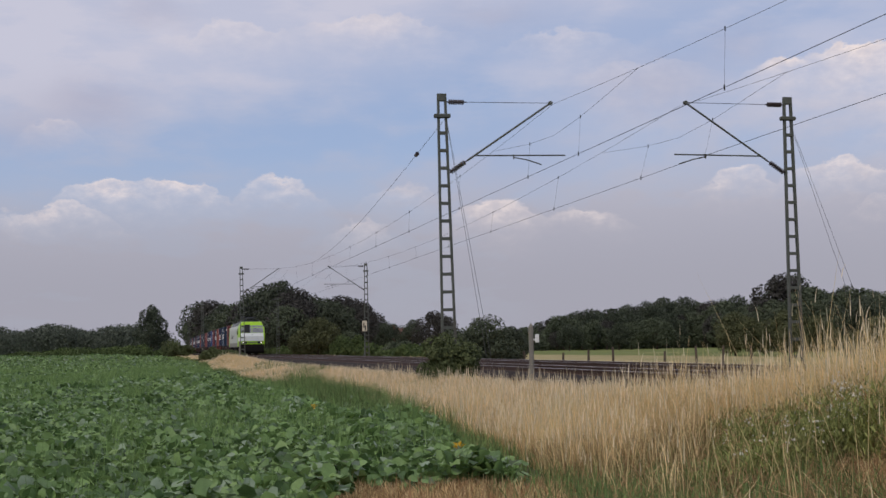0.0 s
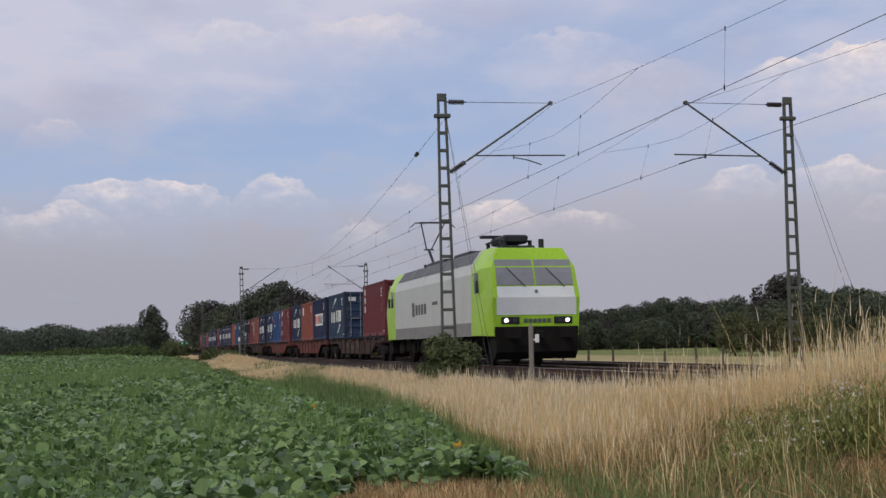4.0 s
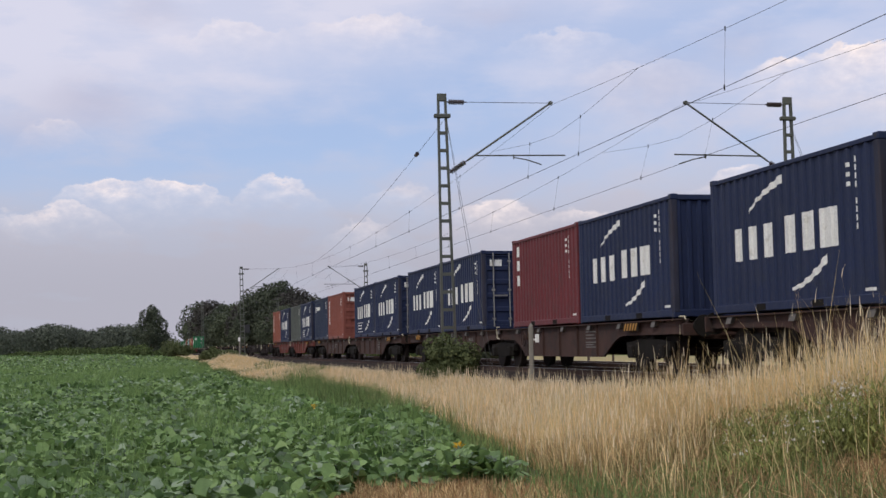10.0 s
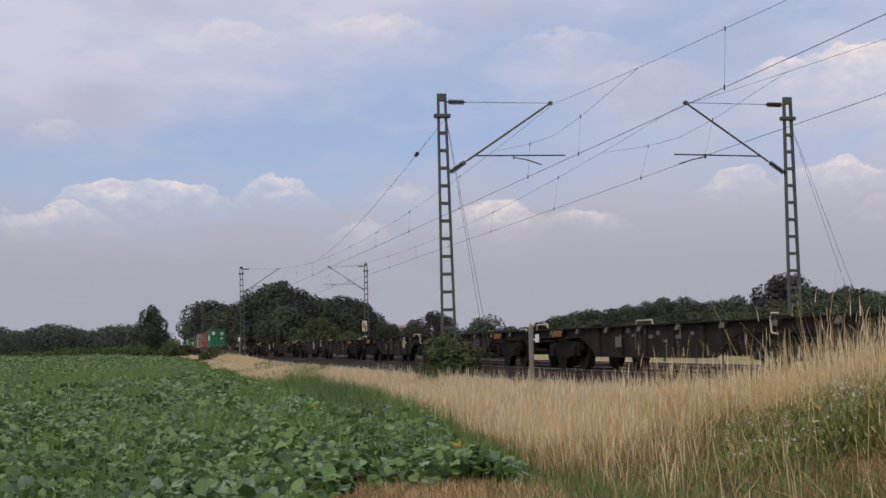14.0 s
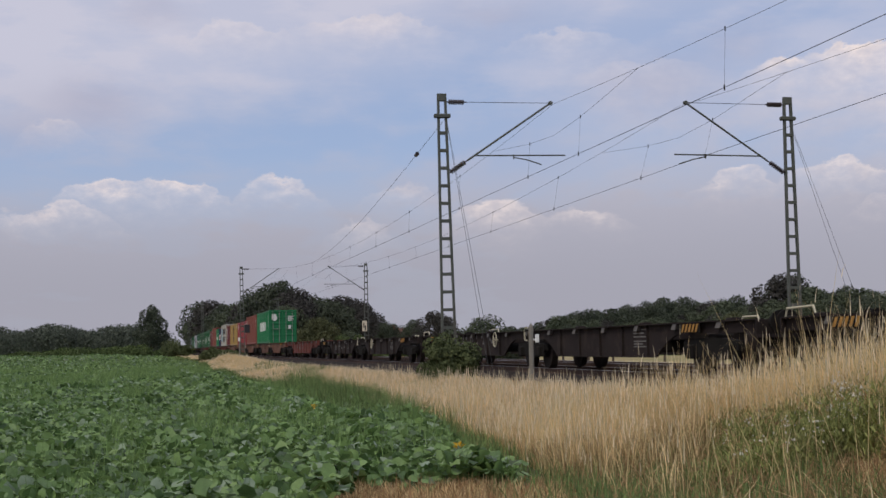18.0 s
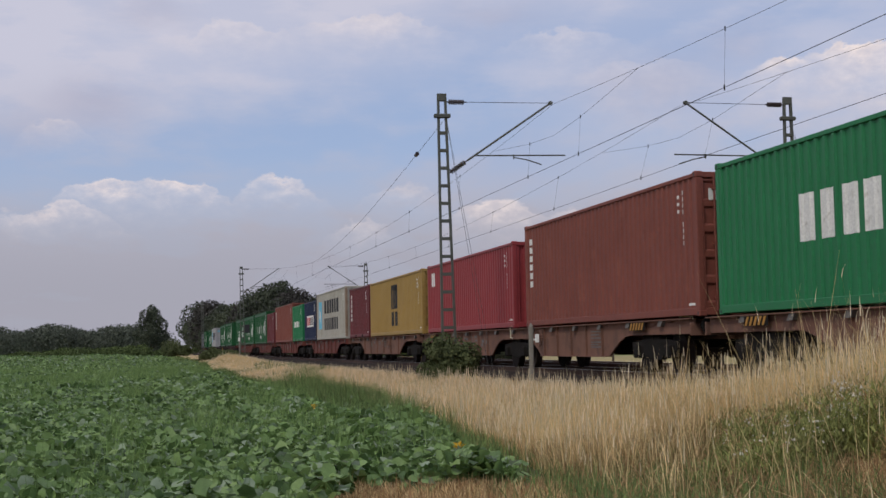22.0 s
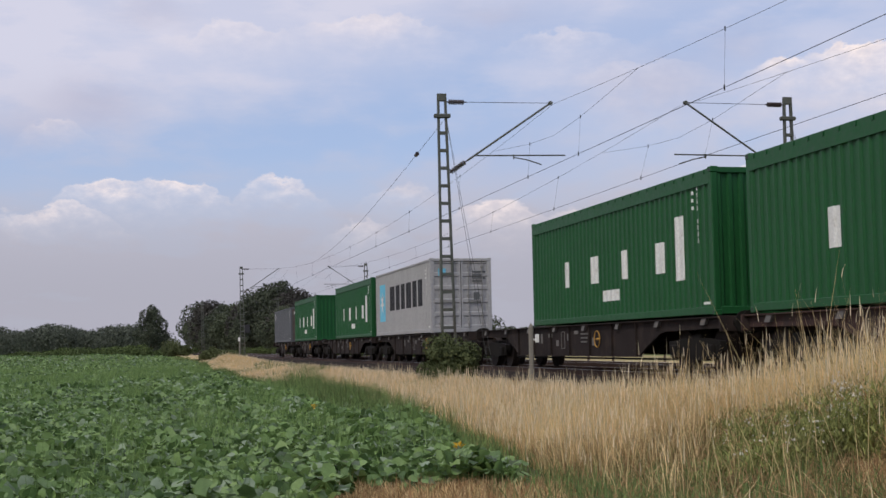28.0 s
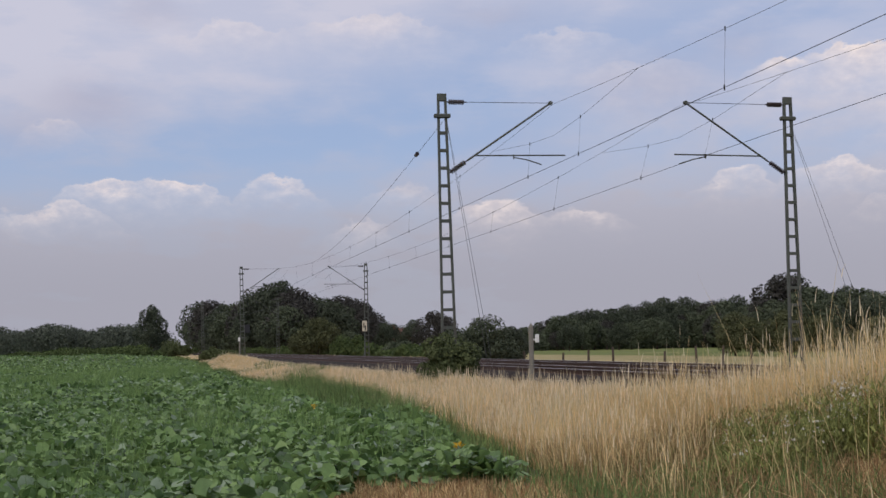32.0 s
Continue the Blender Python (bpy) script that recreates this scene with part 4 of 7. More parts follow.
def wagon(length, key, label):
    """A flat container wagon, length over its headstocks; x forward, z = 0 at the rail top."""
    paint = M[key]
    ob = thing("container_wagon", label, "wagon", "flat wagons of the train")
    h = length / 2
    bx = h - 1.65
    ck = (round(length, 2), key)

    def sill(sg):
        mb = MB()
        y0, y1 = sorted((sg * 1.06, sg * 1.11))
        a, b = bx - 1.35, bx - 2.5
        mb.prism([(-h, 0.93), (-h, 1.14), (h, 1.14), (h, 0.93), (a, 0.90), (a - 0.3, 0.86), (a - 0.65, 0.74), (b, 0.56), (b - 0.4, 0.37), (-b + 0.4, 0.37), (-b, 0.56), (-a + 0.65, 0.74), (-a + 0.3, 0.86), (-a, 0.90)], y0, y1)
        for z in (1.13,):
            mb.box(-h, h, sg * 1.04, sg * 1.20, z, z + 0.025)
        mb.box(-b + 0.4, b - 0.4, sg * 1.02, sg * 1.17, 0.355, 0.375)
        n = max(3, int((2 * b) / 1.5))
        for i in range(n):
            x = -b + 0.5 + i * (2 * b - 1.0) / (n - 1)
            mb.box(x - 0.012, x + 0.012, sg * 1.11, sg * 1.165, 0.375, 1.13)
        return mb.mesh("side_sill", [paint])

    for sg in (-1, 1):
        s = part("side_sill", cached(("sill", sg, *ck), lambda: sill(sg)), None, ob)
    mb = MB()
    mb.box(-h, h, -0.24, 0.24, 0.70, 1.10, 0.02)
    for i in range(7):
        x = -h + 0.12 + i * (2 * h - 0.24) / 6
        mb.box(x - 0.1, x + 0.1, -1.07, 1.07, 0.92, 1.12)
    part("underframe", cached(("under", *ck), lambda: mb.mesh("underframe", [paint])), None, ob)
    for ex in (-1, 1):
        hd = MB()
        hd.box(ex * h, ex * (h + 0.05), -1.25, 1.25, 0.86, 1.16, 0.01)
        hd.box(ex * (h + 0.05), ex * (h + 0.42), -0.12, 0.12, 0.93, 1.05, 0.02)
        part("headstock", cached(("head", ex, *ck), lambda: hd.mesh("headstock", [paint])), None, ob)
        bfr, whl = cached(("bogie", key), lambda: bogie_parts(M["under"]))
        bg = part("bogie", bfr, None, ob, "grimy two-axle bogie")
        bg.location = (ex * bx, 0, 0)
        for wx in (-0.9, 0.9):
            w = part("wheelset", whl, None, bg)
            w.location = (wx, 0, 0)
        for sg in (-1, 1):
            bf = MB()
            bf.tube((ex * (h + 0.05), sg * 0.875, 1.03), (ex * (h + 0.36), sg * 0.875, 1.03), 0.11, n=12)
            bf.tube((ex * (h + 0.36), sg * 0.875, 1.03), (ex * (h + 0.40), sg * 0.875, 1.03), 0.225, n=16)
            part("buffer", cached(("buf", ex, sg, *ck), lambda: bf.mesh("buffer", [M["under"]])), None, ob)
    # folding spigots along the sill
    sp = cached(("spig", key), lambda: spigot_mesh())
    n = max(4, int(length / 2.2))
    for i in range(n):
        for sg in (-1, 1):
            q = part("spigot", sp, None, ob)
            q.location = (-h + 0.9 + i * (length - 1.8) / (n - 1), sg * 1.13, 1.06)
    # brake gear under the middle, walk-over plank
    bk = MB()
    bk.box(-0.9, 0.9, -0.5, 0.5, 0.40, 0.70, 0.05)
    bk.tube((-2.2, 0.3, 0.5), (-1.0, 0.3, 0.5), 0.14, n=10)
    bk.tube((-h + 1.5, -0.7, 0.30), (h - 1.5, -0.7, 0.30), 0.025, n=6)
    part("brake_gear", cached(("brake", *ck), lambda: bk.mesh("brake_gear", [M["under"]])), None, ob)
    pl = MB()
    pl.box(-0.20, -0.04, -1.135, -1.118, 0.76, 0.94)
    part("data_plate", cached(("plate", key), lambda: pl.mesh("data_plate", [M["stencil"]])), None, ob, "pale data plate")
    pl = MB()
    pl.box(0.9, 1.4, -1.135, -1.118, 0.80, 0.84)
    pl.box(0.9, 1.35, -1.135, -1.118, 0.70, 0.74)
    pl.box(0.9, 1.45, -1.135, -1.118, 0.90, 0.94)
    part("painted_stencil", cached(("marks", key), lambda: pl.mesh("painted_stencil", [M["stencil"]])), None, ob, "pale painted marking bars")["kind"] = "stuff"
    sc_ = MB()
    for x_, z_, w_, h_ in ((-1.9, 0.86, 0.34, 0.10), (-1.2, 0.62, 0.22, 0.16), (-2.6, 0.70, 0.16, 0.26), (0.35, 0.92, 0.30, 0.09), (1.75, 0.62, 0.14, 0.2)):
        sc_.box(x_, x_ + w_, -1.122, -1.112, z_, z_ + h_)
    for a_, b_, c_, d_ in ((-0.75, -0.45, 0.55, 0.57), (-0.75, -0.45, 0.98, 1.0), (-0.75, -0.73, 0.55, 1.0), (-0.47, -0.45, 0.55, 1.0)):
        sc_.box(a_, b_, -1.122, -1.112, c_, d_)
    part("faded_stencil", cached(("faded", key), lambda: sc_.mesh("faded_stencil", [M["stencil"]])), None, ob, "faded grey stencils on the sill")["kind"] = "stuff"
    ring = MB()
    for i in range(18):
        a, b = 2 * math.pi * i / 18, 2 * math.pi * (i + 1) / 18
        ring.tube((2.3 + 0.2 * math.cos(a), -1.19, 0.78 + 0.2 * math.sin(a)), (2.3 + 0.2 * math.cos(b), -1.19, 0.78 + 0.2 * math.sin(b)), 0.014, n=5, caps=False)
    ring.tube((2.3, -1.1, 0.78), (2.3, -1.2, 0.78), 0.03, n=6)
    ring.box(2.1, 2.5, -1.195, -1.18, 0.77, 0.79)
    part("handwheel", cached(("hw", key), lambda: ring.mesh("handwheel", [M["yellow"] if key == "w_dark" else paint])), None, ob, "round brake handwheel")
    return ob


def articulated_wagon(length, key, label, wheel_x=-3.4, top=1.05):
    """A long flat wagon on three bogies, its deep sills cut out in arches over them; x forward, z = 0 at the rail top."""
    paint = M[key]
    ob = thing("container_wagon", label, "wagon", "flat wagons of the train")
    h = length / 2
    ck = ("art", round(length, 2), key)
    up = top - 1.05
    ends = (-h + 2.3, 0.0, h - 2.3)

    def sill(sg):
        mb = MB()
        low = []
        curve = ((1.3, 0.84), (1.6, 0.81), (1.95, 0.71), (2.3, 0.56), (2.7, 0.36))
        low += [(-h, 0.84)] + [(-h + 2.3 + dx, z) for dx, z in curve]
        low += [(-dx, z) for dx, z in reversed(curve)] + [(dx, z) for dx, z in curve]
        low += [(h - 2.3 - dx, z) for dx, z in reversed(curve)] + [(h, 0.84)]
        mb.prism([(h, top), (-h, top)] + low, *sorted((sg * 1.06, sg * 1.11)))
        mb.box(-h, h, sg * 1.03, sg * 1.21, top, top + 0.025)
        for a, b in ((-h + 5.1, -2.8), (2.8, h - 5.1)):
            mb.box(a, b, sg * 1.02, sg * 1.17, 0.345, 0.365)
            for i in range(5):
                x = a + 0.3 + i * (b - a - 0.6) / 4
                mb.box(x - 0.012, x + 0.012, sg * 1.11, sg * 1.165, 0.365, top)
        return mb.mesh("side_sill", [paint])

    for sg in (-1, 1):
        part("side_sill", cached(("sill", sg, *ck), lambda: sill(sg)), None, ob)
    mb = MB()
    mb.box(-h, h, -0.24, 0.24, 0.72, 1.02, 0.02)
    for i in range(13):
        x = -h + 0.12 + i * (2 * h - 0.24) / 12
        mb.box(x - 0.1, x + 0.1, -1.07, 1.07, 0.88, 1.04)
    part("underframe", cached(("under", *ck), lambda: mb.mesh("underframe", [paint])), None, ob)
    bfr, whl = cached(("bogie", key), lambda: bogie_parts(M["under"]))
    for x in ends:
        bg = part("bogie", bfr, None, ob, "grimy two-axle bogie")
        bg.location = (x, 0, 0)
        for wx in (-0.9, 0.9):
            w = part("wheelset", whl, None, bg)
            w.location = (wx, 0, 0)
    for ex in (-1, 1):
        hd = MB()
        hd.box(ex * h, ex * (h + 0.05), -1.2, 1.2, 0.80, 1.06, 0.01)
        hd.box(ex * (h + 0.05), ex * (h + 0.45), -0.12, 0.12, 0.93, 1.05, 0.02)
        part("headstock", cached(("head", ex, *ck), lambda: hd.mesh("headstock", [paint])), None, ob)
        for sg in (-1, 1):
            bf = MB()
            bf.tube((ex * (h + 0.05), sg * 0.875, 1.0), (ex * (h + 0.36), sg * 0.875, 1.0), 0.11, n=12)
            bf.tube((ex * (h + 0.36), sg * 0.875, 1.0), (ex * (h + 0.40), sg * 0.875, 1.0), 0.225, n=16)
            part("buffer", cached(("buf", ex, sg, *ck), lambda: bf.mesh("buffer", [M["under"]])), None, ob)
        # hatched warning plate over the end bogie
        xh = h - 2.9 if ex > 0 else -h + 2.2
        hz = MB()
        hz.box(xh - 0.45, xh + 0.5, -1.222, -1.215, 0.86 + up, 1.04 + up)
        plate = part("hatched_plate", cached(("hatch", ex, *ck), lambda: hz.mesh("hatched_plate", [M["under"]])), None, ob, "dark plate with mustard hatching")
        for i in range(5):
            st_ = part("stripe", cached("stripe", lambda: stripe_mesh()), None, plate)
            st_.location = (xh - 0.42 + i * 0.17, -1.223, 0.87 + up)
    grips = [("grab_rail", "pale bent grab rail", [(-h + 0.0, -1.12, top), (-h + 0.08, -1.12, top + 0.17), (-h + 1.0, -1.12, top + 0.19), (-h + 1.1, -1.12, top)]),
             ("grab_rail", "pale bent grab rail", [(-h + 1.9, 1.12, top), (-h + 2.0, 1.12, top + 0.22), (-h + 3.1, 1.12, top + 0.22), (-h + 3.25, 1.12, top)]),
             ("grab_rail", "pale bent grab rail", [(h - 0.7, -1.12, top), (h - 0.66, -1.12, top + 0.07), (h - 0.04, -1.12, top + 0.07), (h, -1.12, top)]),
             ("lever", "pale bent lever over the middle bogie", [(0.16, -1.2, top + 0.10), (-0.10, -1.2, top + 0.10), (-0.14, -1.2, top + 0.02), (-0.10, -1.2, top - 0.24), (0.12, -1.2, top - 0.26)])]
    for i, (nm, lab, pts) in enumerate(grips[2:] if up else grips):
        g = MB()
        g.path(pts, 0.02)
        part(nm, cached(("grip", i, *ck), lambda: g.mesh(nm, [M["grip"]])), None, ob, lab)
    ring = MB()
    cx, cz, rr = wheel_x, 0.84, 0.22
    for i in range(18):
        a, b = 2 * math.pi * i / 18, 2 * math.pi * (i + 1) / 18
        ring.tube((cx + rr * math.cos(a), -1.22, cz + rr * math.sin(a)), (cx + rr * math.cos(b), -1.22, cz + rr * math.sin(b)), 0.018, n=5, caps=False)
    for a in (0.5, 2.6, 4.7):
        ring.tube((cx, -1.22, cz), (cx + rr * math.cos(a), -1.22, cz + rr * math.sin(a)), 0.012, n=5)
    ring.tube((cx, -1.1, cz), (cx, -1.23, cz), 0.03, n=6)
    part("handwheel", cached(("hw", wheel_x, *ck), lambda: ring.mesh("handwheel", [M["grip"] if key == "w_dark" else paint])), None, ob, "round brake handwheel")
    # stencils: rows of bars, a pale panel, an outlined field, worn patches
    st = MB()
    x0 = h - 6.3
    for i, (z, w) in enumerate(((0.98, 0.8), (0.90, 0.62), (0.82, 0.74), (0.72, 0.85), (0.66, 0.55), (0.60, 0.9))):
        st.box(x0, x0 + w, -1.118, -1.112, z - 0.03, z)
    for a, b, c, d in ((-0.3, 0.0, 0.55, 0.57), (-0.3, 0.0, 0.98, 1.0), (-0.3, -0.28, 0.55, 1.0), (-0.02, 0.0, 0.55, 1.0)):
        st.box(-h + 8.0 + a, -h + 8.0 + b, -1.118, -1.112, c, d)
    r = random.Random(int(length * 10) + len(key))
    for i in range(9):
        x, z = r.uniform(-h + 6.5, -3.4), r.uniform(0.6, 0.92)
        st.box(x, x + r.uniform(0.1, 0.35), -1.118, -1.112, z, z + r.uniform(0.05, 0.12))
    part("faded_stencil", cached(("faded", *ck), lambda: st.mesh("faded_stencil", [M["stencil"]])), None, ob, "faded grey stencils on the sill")["kind"] = "stuff"
    pl = MB()
    pl.box(-h + 6.4, -h + 6.8, -1.12, -1.112, 0.58, 0.82)
    part("data_plate", cached(("plate", *ck), lambda: pl.mesh("data_plate", [M["stencil"]])), None, ob, "pale data panel")
    sp = cached(("spig", key), lambda: spigot_mesh())
    for x in np.linspace(-h + 1.6, h - 1.6, 13):
        for sg in (-1, 1):
            q = part("spigot", sp, None, ob)
            q.location = (float(x), sg * 1.14, 0.99 + up)
    for x in np.linspace(-h + 1.2, h - 1.2, 7):
        q = part("support_block", cached(("supp", key), lambda: support_mesh(paint)), None, ob)
        q.location = (float(x), 0, 1.04 + min(up, 0.05))
    bk = MB()
    for x in (-h / 2, h / 2):
        bk.box(x - 0.9, x + 0.9, -0.5, 0.5, 0.44, 0.72, 0.05)
        bk.tube((x - 2.2, 0.3, 0.55), (x - 1.0, 0.3, 0.55), 0.14, n=10)
    part("brake_gear", cached(("brake", *ck), lambda: bk.mesh("brake_gear", [M["under"]])), None, ob)
    return ob


def stripe_mesh():
    mb = MB()
    mb.prism([(0, 0), (0.09, 0), (0.19, 0.16), (0.10, 0.16)], -0.004, 0.0)
    return mb.mesh("stripe", [M["hatch"]])


def spigot_mesh():
    mb = MB()
    mb.prism([(-0.16, -0.06), (0.06, -0.06), (0.16, 0.07), (-0.06, 0.07)], -0.05, 0.05)
    return mb.mesh("spigot", [M["stencil"]])


def support_mesh(paint):
    mb = MB()
    for sg in (-1, 1):
        mb.box(-0.14, 0.14, sg * 0.95, sg * 1.16, 0.0, 0.08, 0.02)
    mb.box(-0.06, 0.06, -0.95, 0.95, -0.02, 0.04)
    return mb.mesh("support_block", [paint])


# ================= locomotive =================


def locomotive():
    ob = thing("electric_locomotive", "electric locomotive, lime green cabs, silver-white sides, raised pantograph", "locomotive")
    HL = 9.2
    bx0 = HL - 1.15           # where the cab's slope begins

    def shell(xa, xb, za, zb, inset=0.0, roof=True):
        """Body section: outline across, drawn from xa to xb."""
        w = 1.49
        prof = [(-w, za), (-w, 3.0), (-w + 0.10, 3.36), (-w + 0.42, 3.80), (w - 0.42, 3.80), (w - 0.10, 3.36), (w, 3.0), (w, za)]
        mb = MB()
        n = len(prof)
        mb.add([(xa, y, z) for y, z in prof] + [(xb, y, z) for y, z in prof],
               [tuple(range(n)), tuple(range(2 * n - 1, n - 1, -1))] + [(i, i + n, (i + 1) % n + n, (i + 1) % n) for i in range(n)])
        return mb

    part("body", shell(-bx0 + 1.35, bx0 - 1.35, 0.98, 3.72), [M["silver"]], ob, "silver-white painted side")
    for sg in (-1, 1):
        rs = MB()
        for i in range(5):
            x0 = -bx0 + 1.5 + i * 2.62
            rs.add([(x0, sg * 1.40, 3.37), (x0 + 2.55, sg * 1.40, 3.37), (x0 + 2.55, sg * 1.08, 3.80), (x0, sg * 1.08, 3.80)], [(0, 1, 2, 3)])
        part("roof_louvre", rs, [M["locogrey"]], ob, "dark grey sloping roof panel")
        sk = MB()
        sk.box(-bx0 + 1.4, bx0 - 1.4, sg * 1.497, sg * 1.485, 1.0, 1.42)
        part("skirt", sk, [M["steel"]], ob, "grey lower band")
        for x0, x1, za, zb in ((-3.1, -2.6, 1.85, 2.4), (-2.4, -2.0, 1.9, 2.3), (-1.85, -1.5, 1.9, 2.3), (-1.35, -0.95, 1.9, 2.3), (-0.8, -0.4, 1.9, 2.3), (0.7, 1.6, 2.2, 2.32)):
            mk = MB()
            mk.box(x0, x1, sg * 1.498, sg * 1.493, za, zb)
            part("painted_mark", mk, [M["locogrey"]], ob, "grey painted block")
    for ex in (-1, 1):
        cabm = MB()
        w = 1.49

        def ring(x, wz, zt, ins=0.0):
            return [(x, -w + ins, 0.98), (x, -w + ins, 3.0), (x, -w + ins + 0.12, 3.3), (x, -w + ins + 0.42, zt), (x, w - ins - 0.42, zt), (x, w - ins - 0.12, 3.3), (x, w - ins, 3.0), (x, w - ins, 0.98)]

        r0, r1 = ring(ex * (bx0 - 1.35), 0, 3.80), ring(ex * (bx0 - 0.15), 0, 3.80)
        # front: sloping outline, widest at the waist
        fr = [(ex * (HL - 0.10), -w + 0.12, 0.95), (ex * (HL - 0.02), -w + 0.07, 2.15), (ex * (HL - 0.35), -w + 0.12, 3.12), (ex * (bx0 + 0.45), -w + 0.40, 3.74),
              (ex * (bx0 + 0.45), w - 0.40, 3.74), (ex * (HL - 0.35), w - 0.12, 3.12), (ex * (HL - 0.02), w - 0.07, 2.15), (ex * (HL - 0.10), w - 0.12, 0.95)]
        mid = [(x_[0], x_[1], x_[2]) for x_ in r1]
        mid[1] = (mid[1][0], mid[1][1], 2.15)
        mid[6] = (mid[6][0], mid[6][1], 2.15)
        mid[2] = (mid[2][0], -w + 0.02, 3.12)
        mid[5] = (mid[5][0], w - 0.02, 3.12)
        n = 8
        cabm.add(r0 + mid + fr, [(i, (i + 1) % n, n + (i + 1) % n, n + i) for i in range(n)] + [(n + i, n + (i + 1) % n, 2 * n + (i + 1) % n, 2 * n + i) for i in range(n)]
                 + [(2 * n, 2 * n + 1, 2 * n + 6, 2 * n + 7), (2 * n + 1, 2 * n + 2, 2 * n + 5, 2 * n + 6), (2 * n + 2, 2 * n + 3, 2 * n + 4, 2 * n + 5)])
        cab = part("cab", cabm, [M["lime"]], ob, "lime green cab")

        def face(y0, y1, z0, z1, out, mb, mi=0):
            """A plate on the sloping front."""
            def xx(z):
                return ex * (float(np.interp(z, (0.95, 2.15, 3.12, 3.74), (HL - 0.10, HL - 0.02, HL - 0.35, bx0 + 0.45))) + out)
            v = [(xx(z), y, z) for z in (z0, (z0 + z1) / 2, z1) for y in (y0, y1)]
            mb.add(v, [(0, 1, 3, 2), (2, 3, 5, 4)], mi)

        pan = MB()
        face(-1.26, 1.26, 2.15, 2.50, 0.012, pan)
        face(-1.30, 1.30, 1.60, 2.15, 0.012, pan)
        part("front_panel", pan, [M["lococream"]], cab, "white panel under the windscreen")
        for y0, y1 in ((-1.25, -0.03), (0.03, 1.25)):
            wd = MB()
            face(y0, y1, 2.54, 3.36, 0.02, wd)
            part("windscreen", wd, [M["cabglass"]], cab, "windscreen pane, mid grey painted in for reflected sky")
            wp = MB()
            wp.tube((ex * (HL - 0.05), (y0 + y1) / 2 + 0.3, 2.48), (ex * (HL - 0.30), (y0 + y1) / 2 - 0.25, 3.1), 0.012, n=5)
            part("wiper", wp, [M["black"]], cab)
        lw = MB()
        face(-1.36, 1.36, 0.96, 1.24, 0.014, lw)
        part("apron", lw, [M["under"]], cab, "dark lower front")
        for sg in (-1, 1):
            ho = MB()
            face(sg * 0.86 - 0.30, sg * 0.86 + 0.30, 1.32, 1.54, 0.02, ho)
            part("lamp_housing", ho, [M["black"]], cab)
            for dy, mt in ((0.14 * sg, "lamp"), (-0.14 * sg, "glass")):
                hl = MB()
                hl.tube((ex * (HL - 0.08), sg * 0.86 + dy, 1.43), (ex * (HL - 0.0), sg * 0.86 + dy, 1.43), 0.062, n=14)
                part("headlight", hl, [M[mt]], cab, "lit round headlamp" if mt == "lamp" else "dark tail lamp")
            mr = MB()
            mr.box(ex * (HL - 1.5), ex * (HL - 1.4), sg * 1.52, sg * 1.60, 2.35, 2.75, 0.02)
            part("mirror", mr, [M["black"]], cab)
            sw = MB()
            sw.box(ex * (bx0 - 0.9), ex * (bx0 - 0.45), sg * 1.497, sg * 1.48, 2.35, 3.0)
            part("side_window", sw, [M["glass"]], cab, "dark cab side window")
            bf = MB()
            bf.tube((ex * (HL - 0.1), sg * 0.875, 1.04), (ex * (HL + 0.30), sg * 0.875, 1.04), 0.12, n=12)
            bf.box(ex * (HL + 0.30), ex * (HL + 0.36), sg * 0.875 - 0.27, sg * 0.875 + 0.27, 0.86, 1.22, 0.02)
            part("buffer", bf, [M["under"]], ob)
        tl = MB()
        tl.tube((ex * (HL - 0.14), 0, 2.34), (ex * (HL - 0.03), 0, 2.34), 0.05, n=14)
        part("headlight", tl, [M["steel"]], cab, "round top headlamp, unlit")
        nm = MB()
        for i in range(6):
            face(-0.42 + i * 0.15, -0.30 + i * 0.15, 1.36, 1.48, 0.016, nm)
        part("number_bars", nm, [M["locogrey"]], cab, "row of dark bars")
        pl = MB()
        pl.prism([(ex * (HL - 0.9), 0.98), (ex * (HL - 0.05), 0.98), (ex * (HL - 0.05), 0.45), (ex * (HL - 0.3), 0.22), (ex * (HL - 0.9), 0.40)], -1.32, 1.32)
        part("snow_plough", pl, [M["under"]], ob, "dark buffer beam and plough")
        ck = MB()
        ck.box(ex * (HL - 0.05), ex * (HL + 0.35), -0.1, 0.1, 0.85, 1.1, 0.03)
        part("coupling", ck, [M["under"]], ob)
        # bogie
        bg = MB()
        for sg in (-1, 1):
            bg.box(ex * 5.2 - 1.9, ex * 5.2 + 1.9, sg * 1.0, sg * 1.2, 0.45, 0.95, 0.05)
            for wx in (-1.3, 1.3):
                bg.box(ex * 5.2 + wx - 0.25, ex * 5.2 + wx + 0.25, sg * 1.1, sg * 1.32, 0.35, 0.85, 0.05)
                bg.tube((ex * 5.2 + wx * 0.6, sg * 1.25, 0.5), (ex * 5.2 + wx * 0.6, sg * 1.25, 1.0), 0.09, n=8)
        bgo = part("bogie", bg, [M["under"]], ob, "black two-axle bogie")
        for wx in (-1.3, 1.3):
            ws = MB()
            for sg in (-1, 1):
                ws.tube((ex * 5.2 + wx, sg * 0.70, 0.625), (ex * 5.2 + wx, sg * 0.84, 0.625), 0.625, n=28)
            ws.tube((ex * 5.2 + wx, -0.7, 0.625), (ex * 5.2 + wx, 0.7, 0.625), 0.1, n=10)
            part("wheelset", ws, [M["wheel"]], bgo)
    un = MB()
    un.box(-2.6, 2.6, -1.3, 1.3, 0.35, 0.98, 0.08)
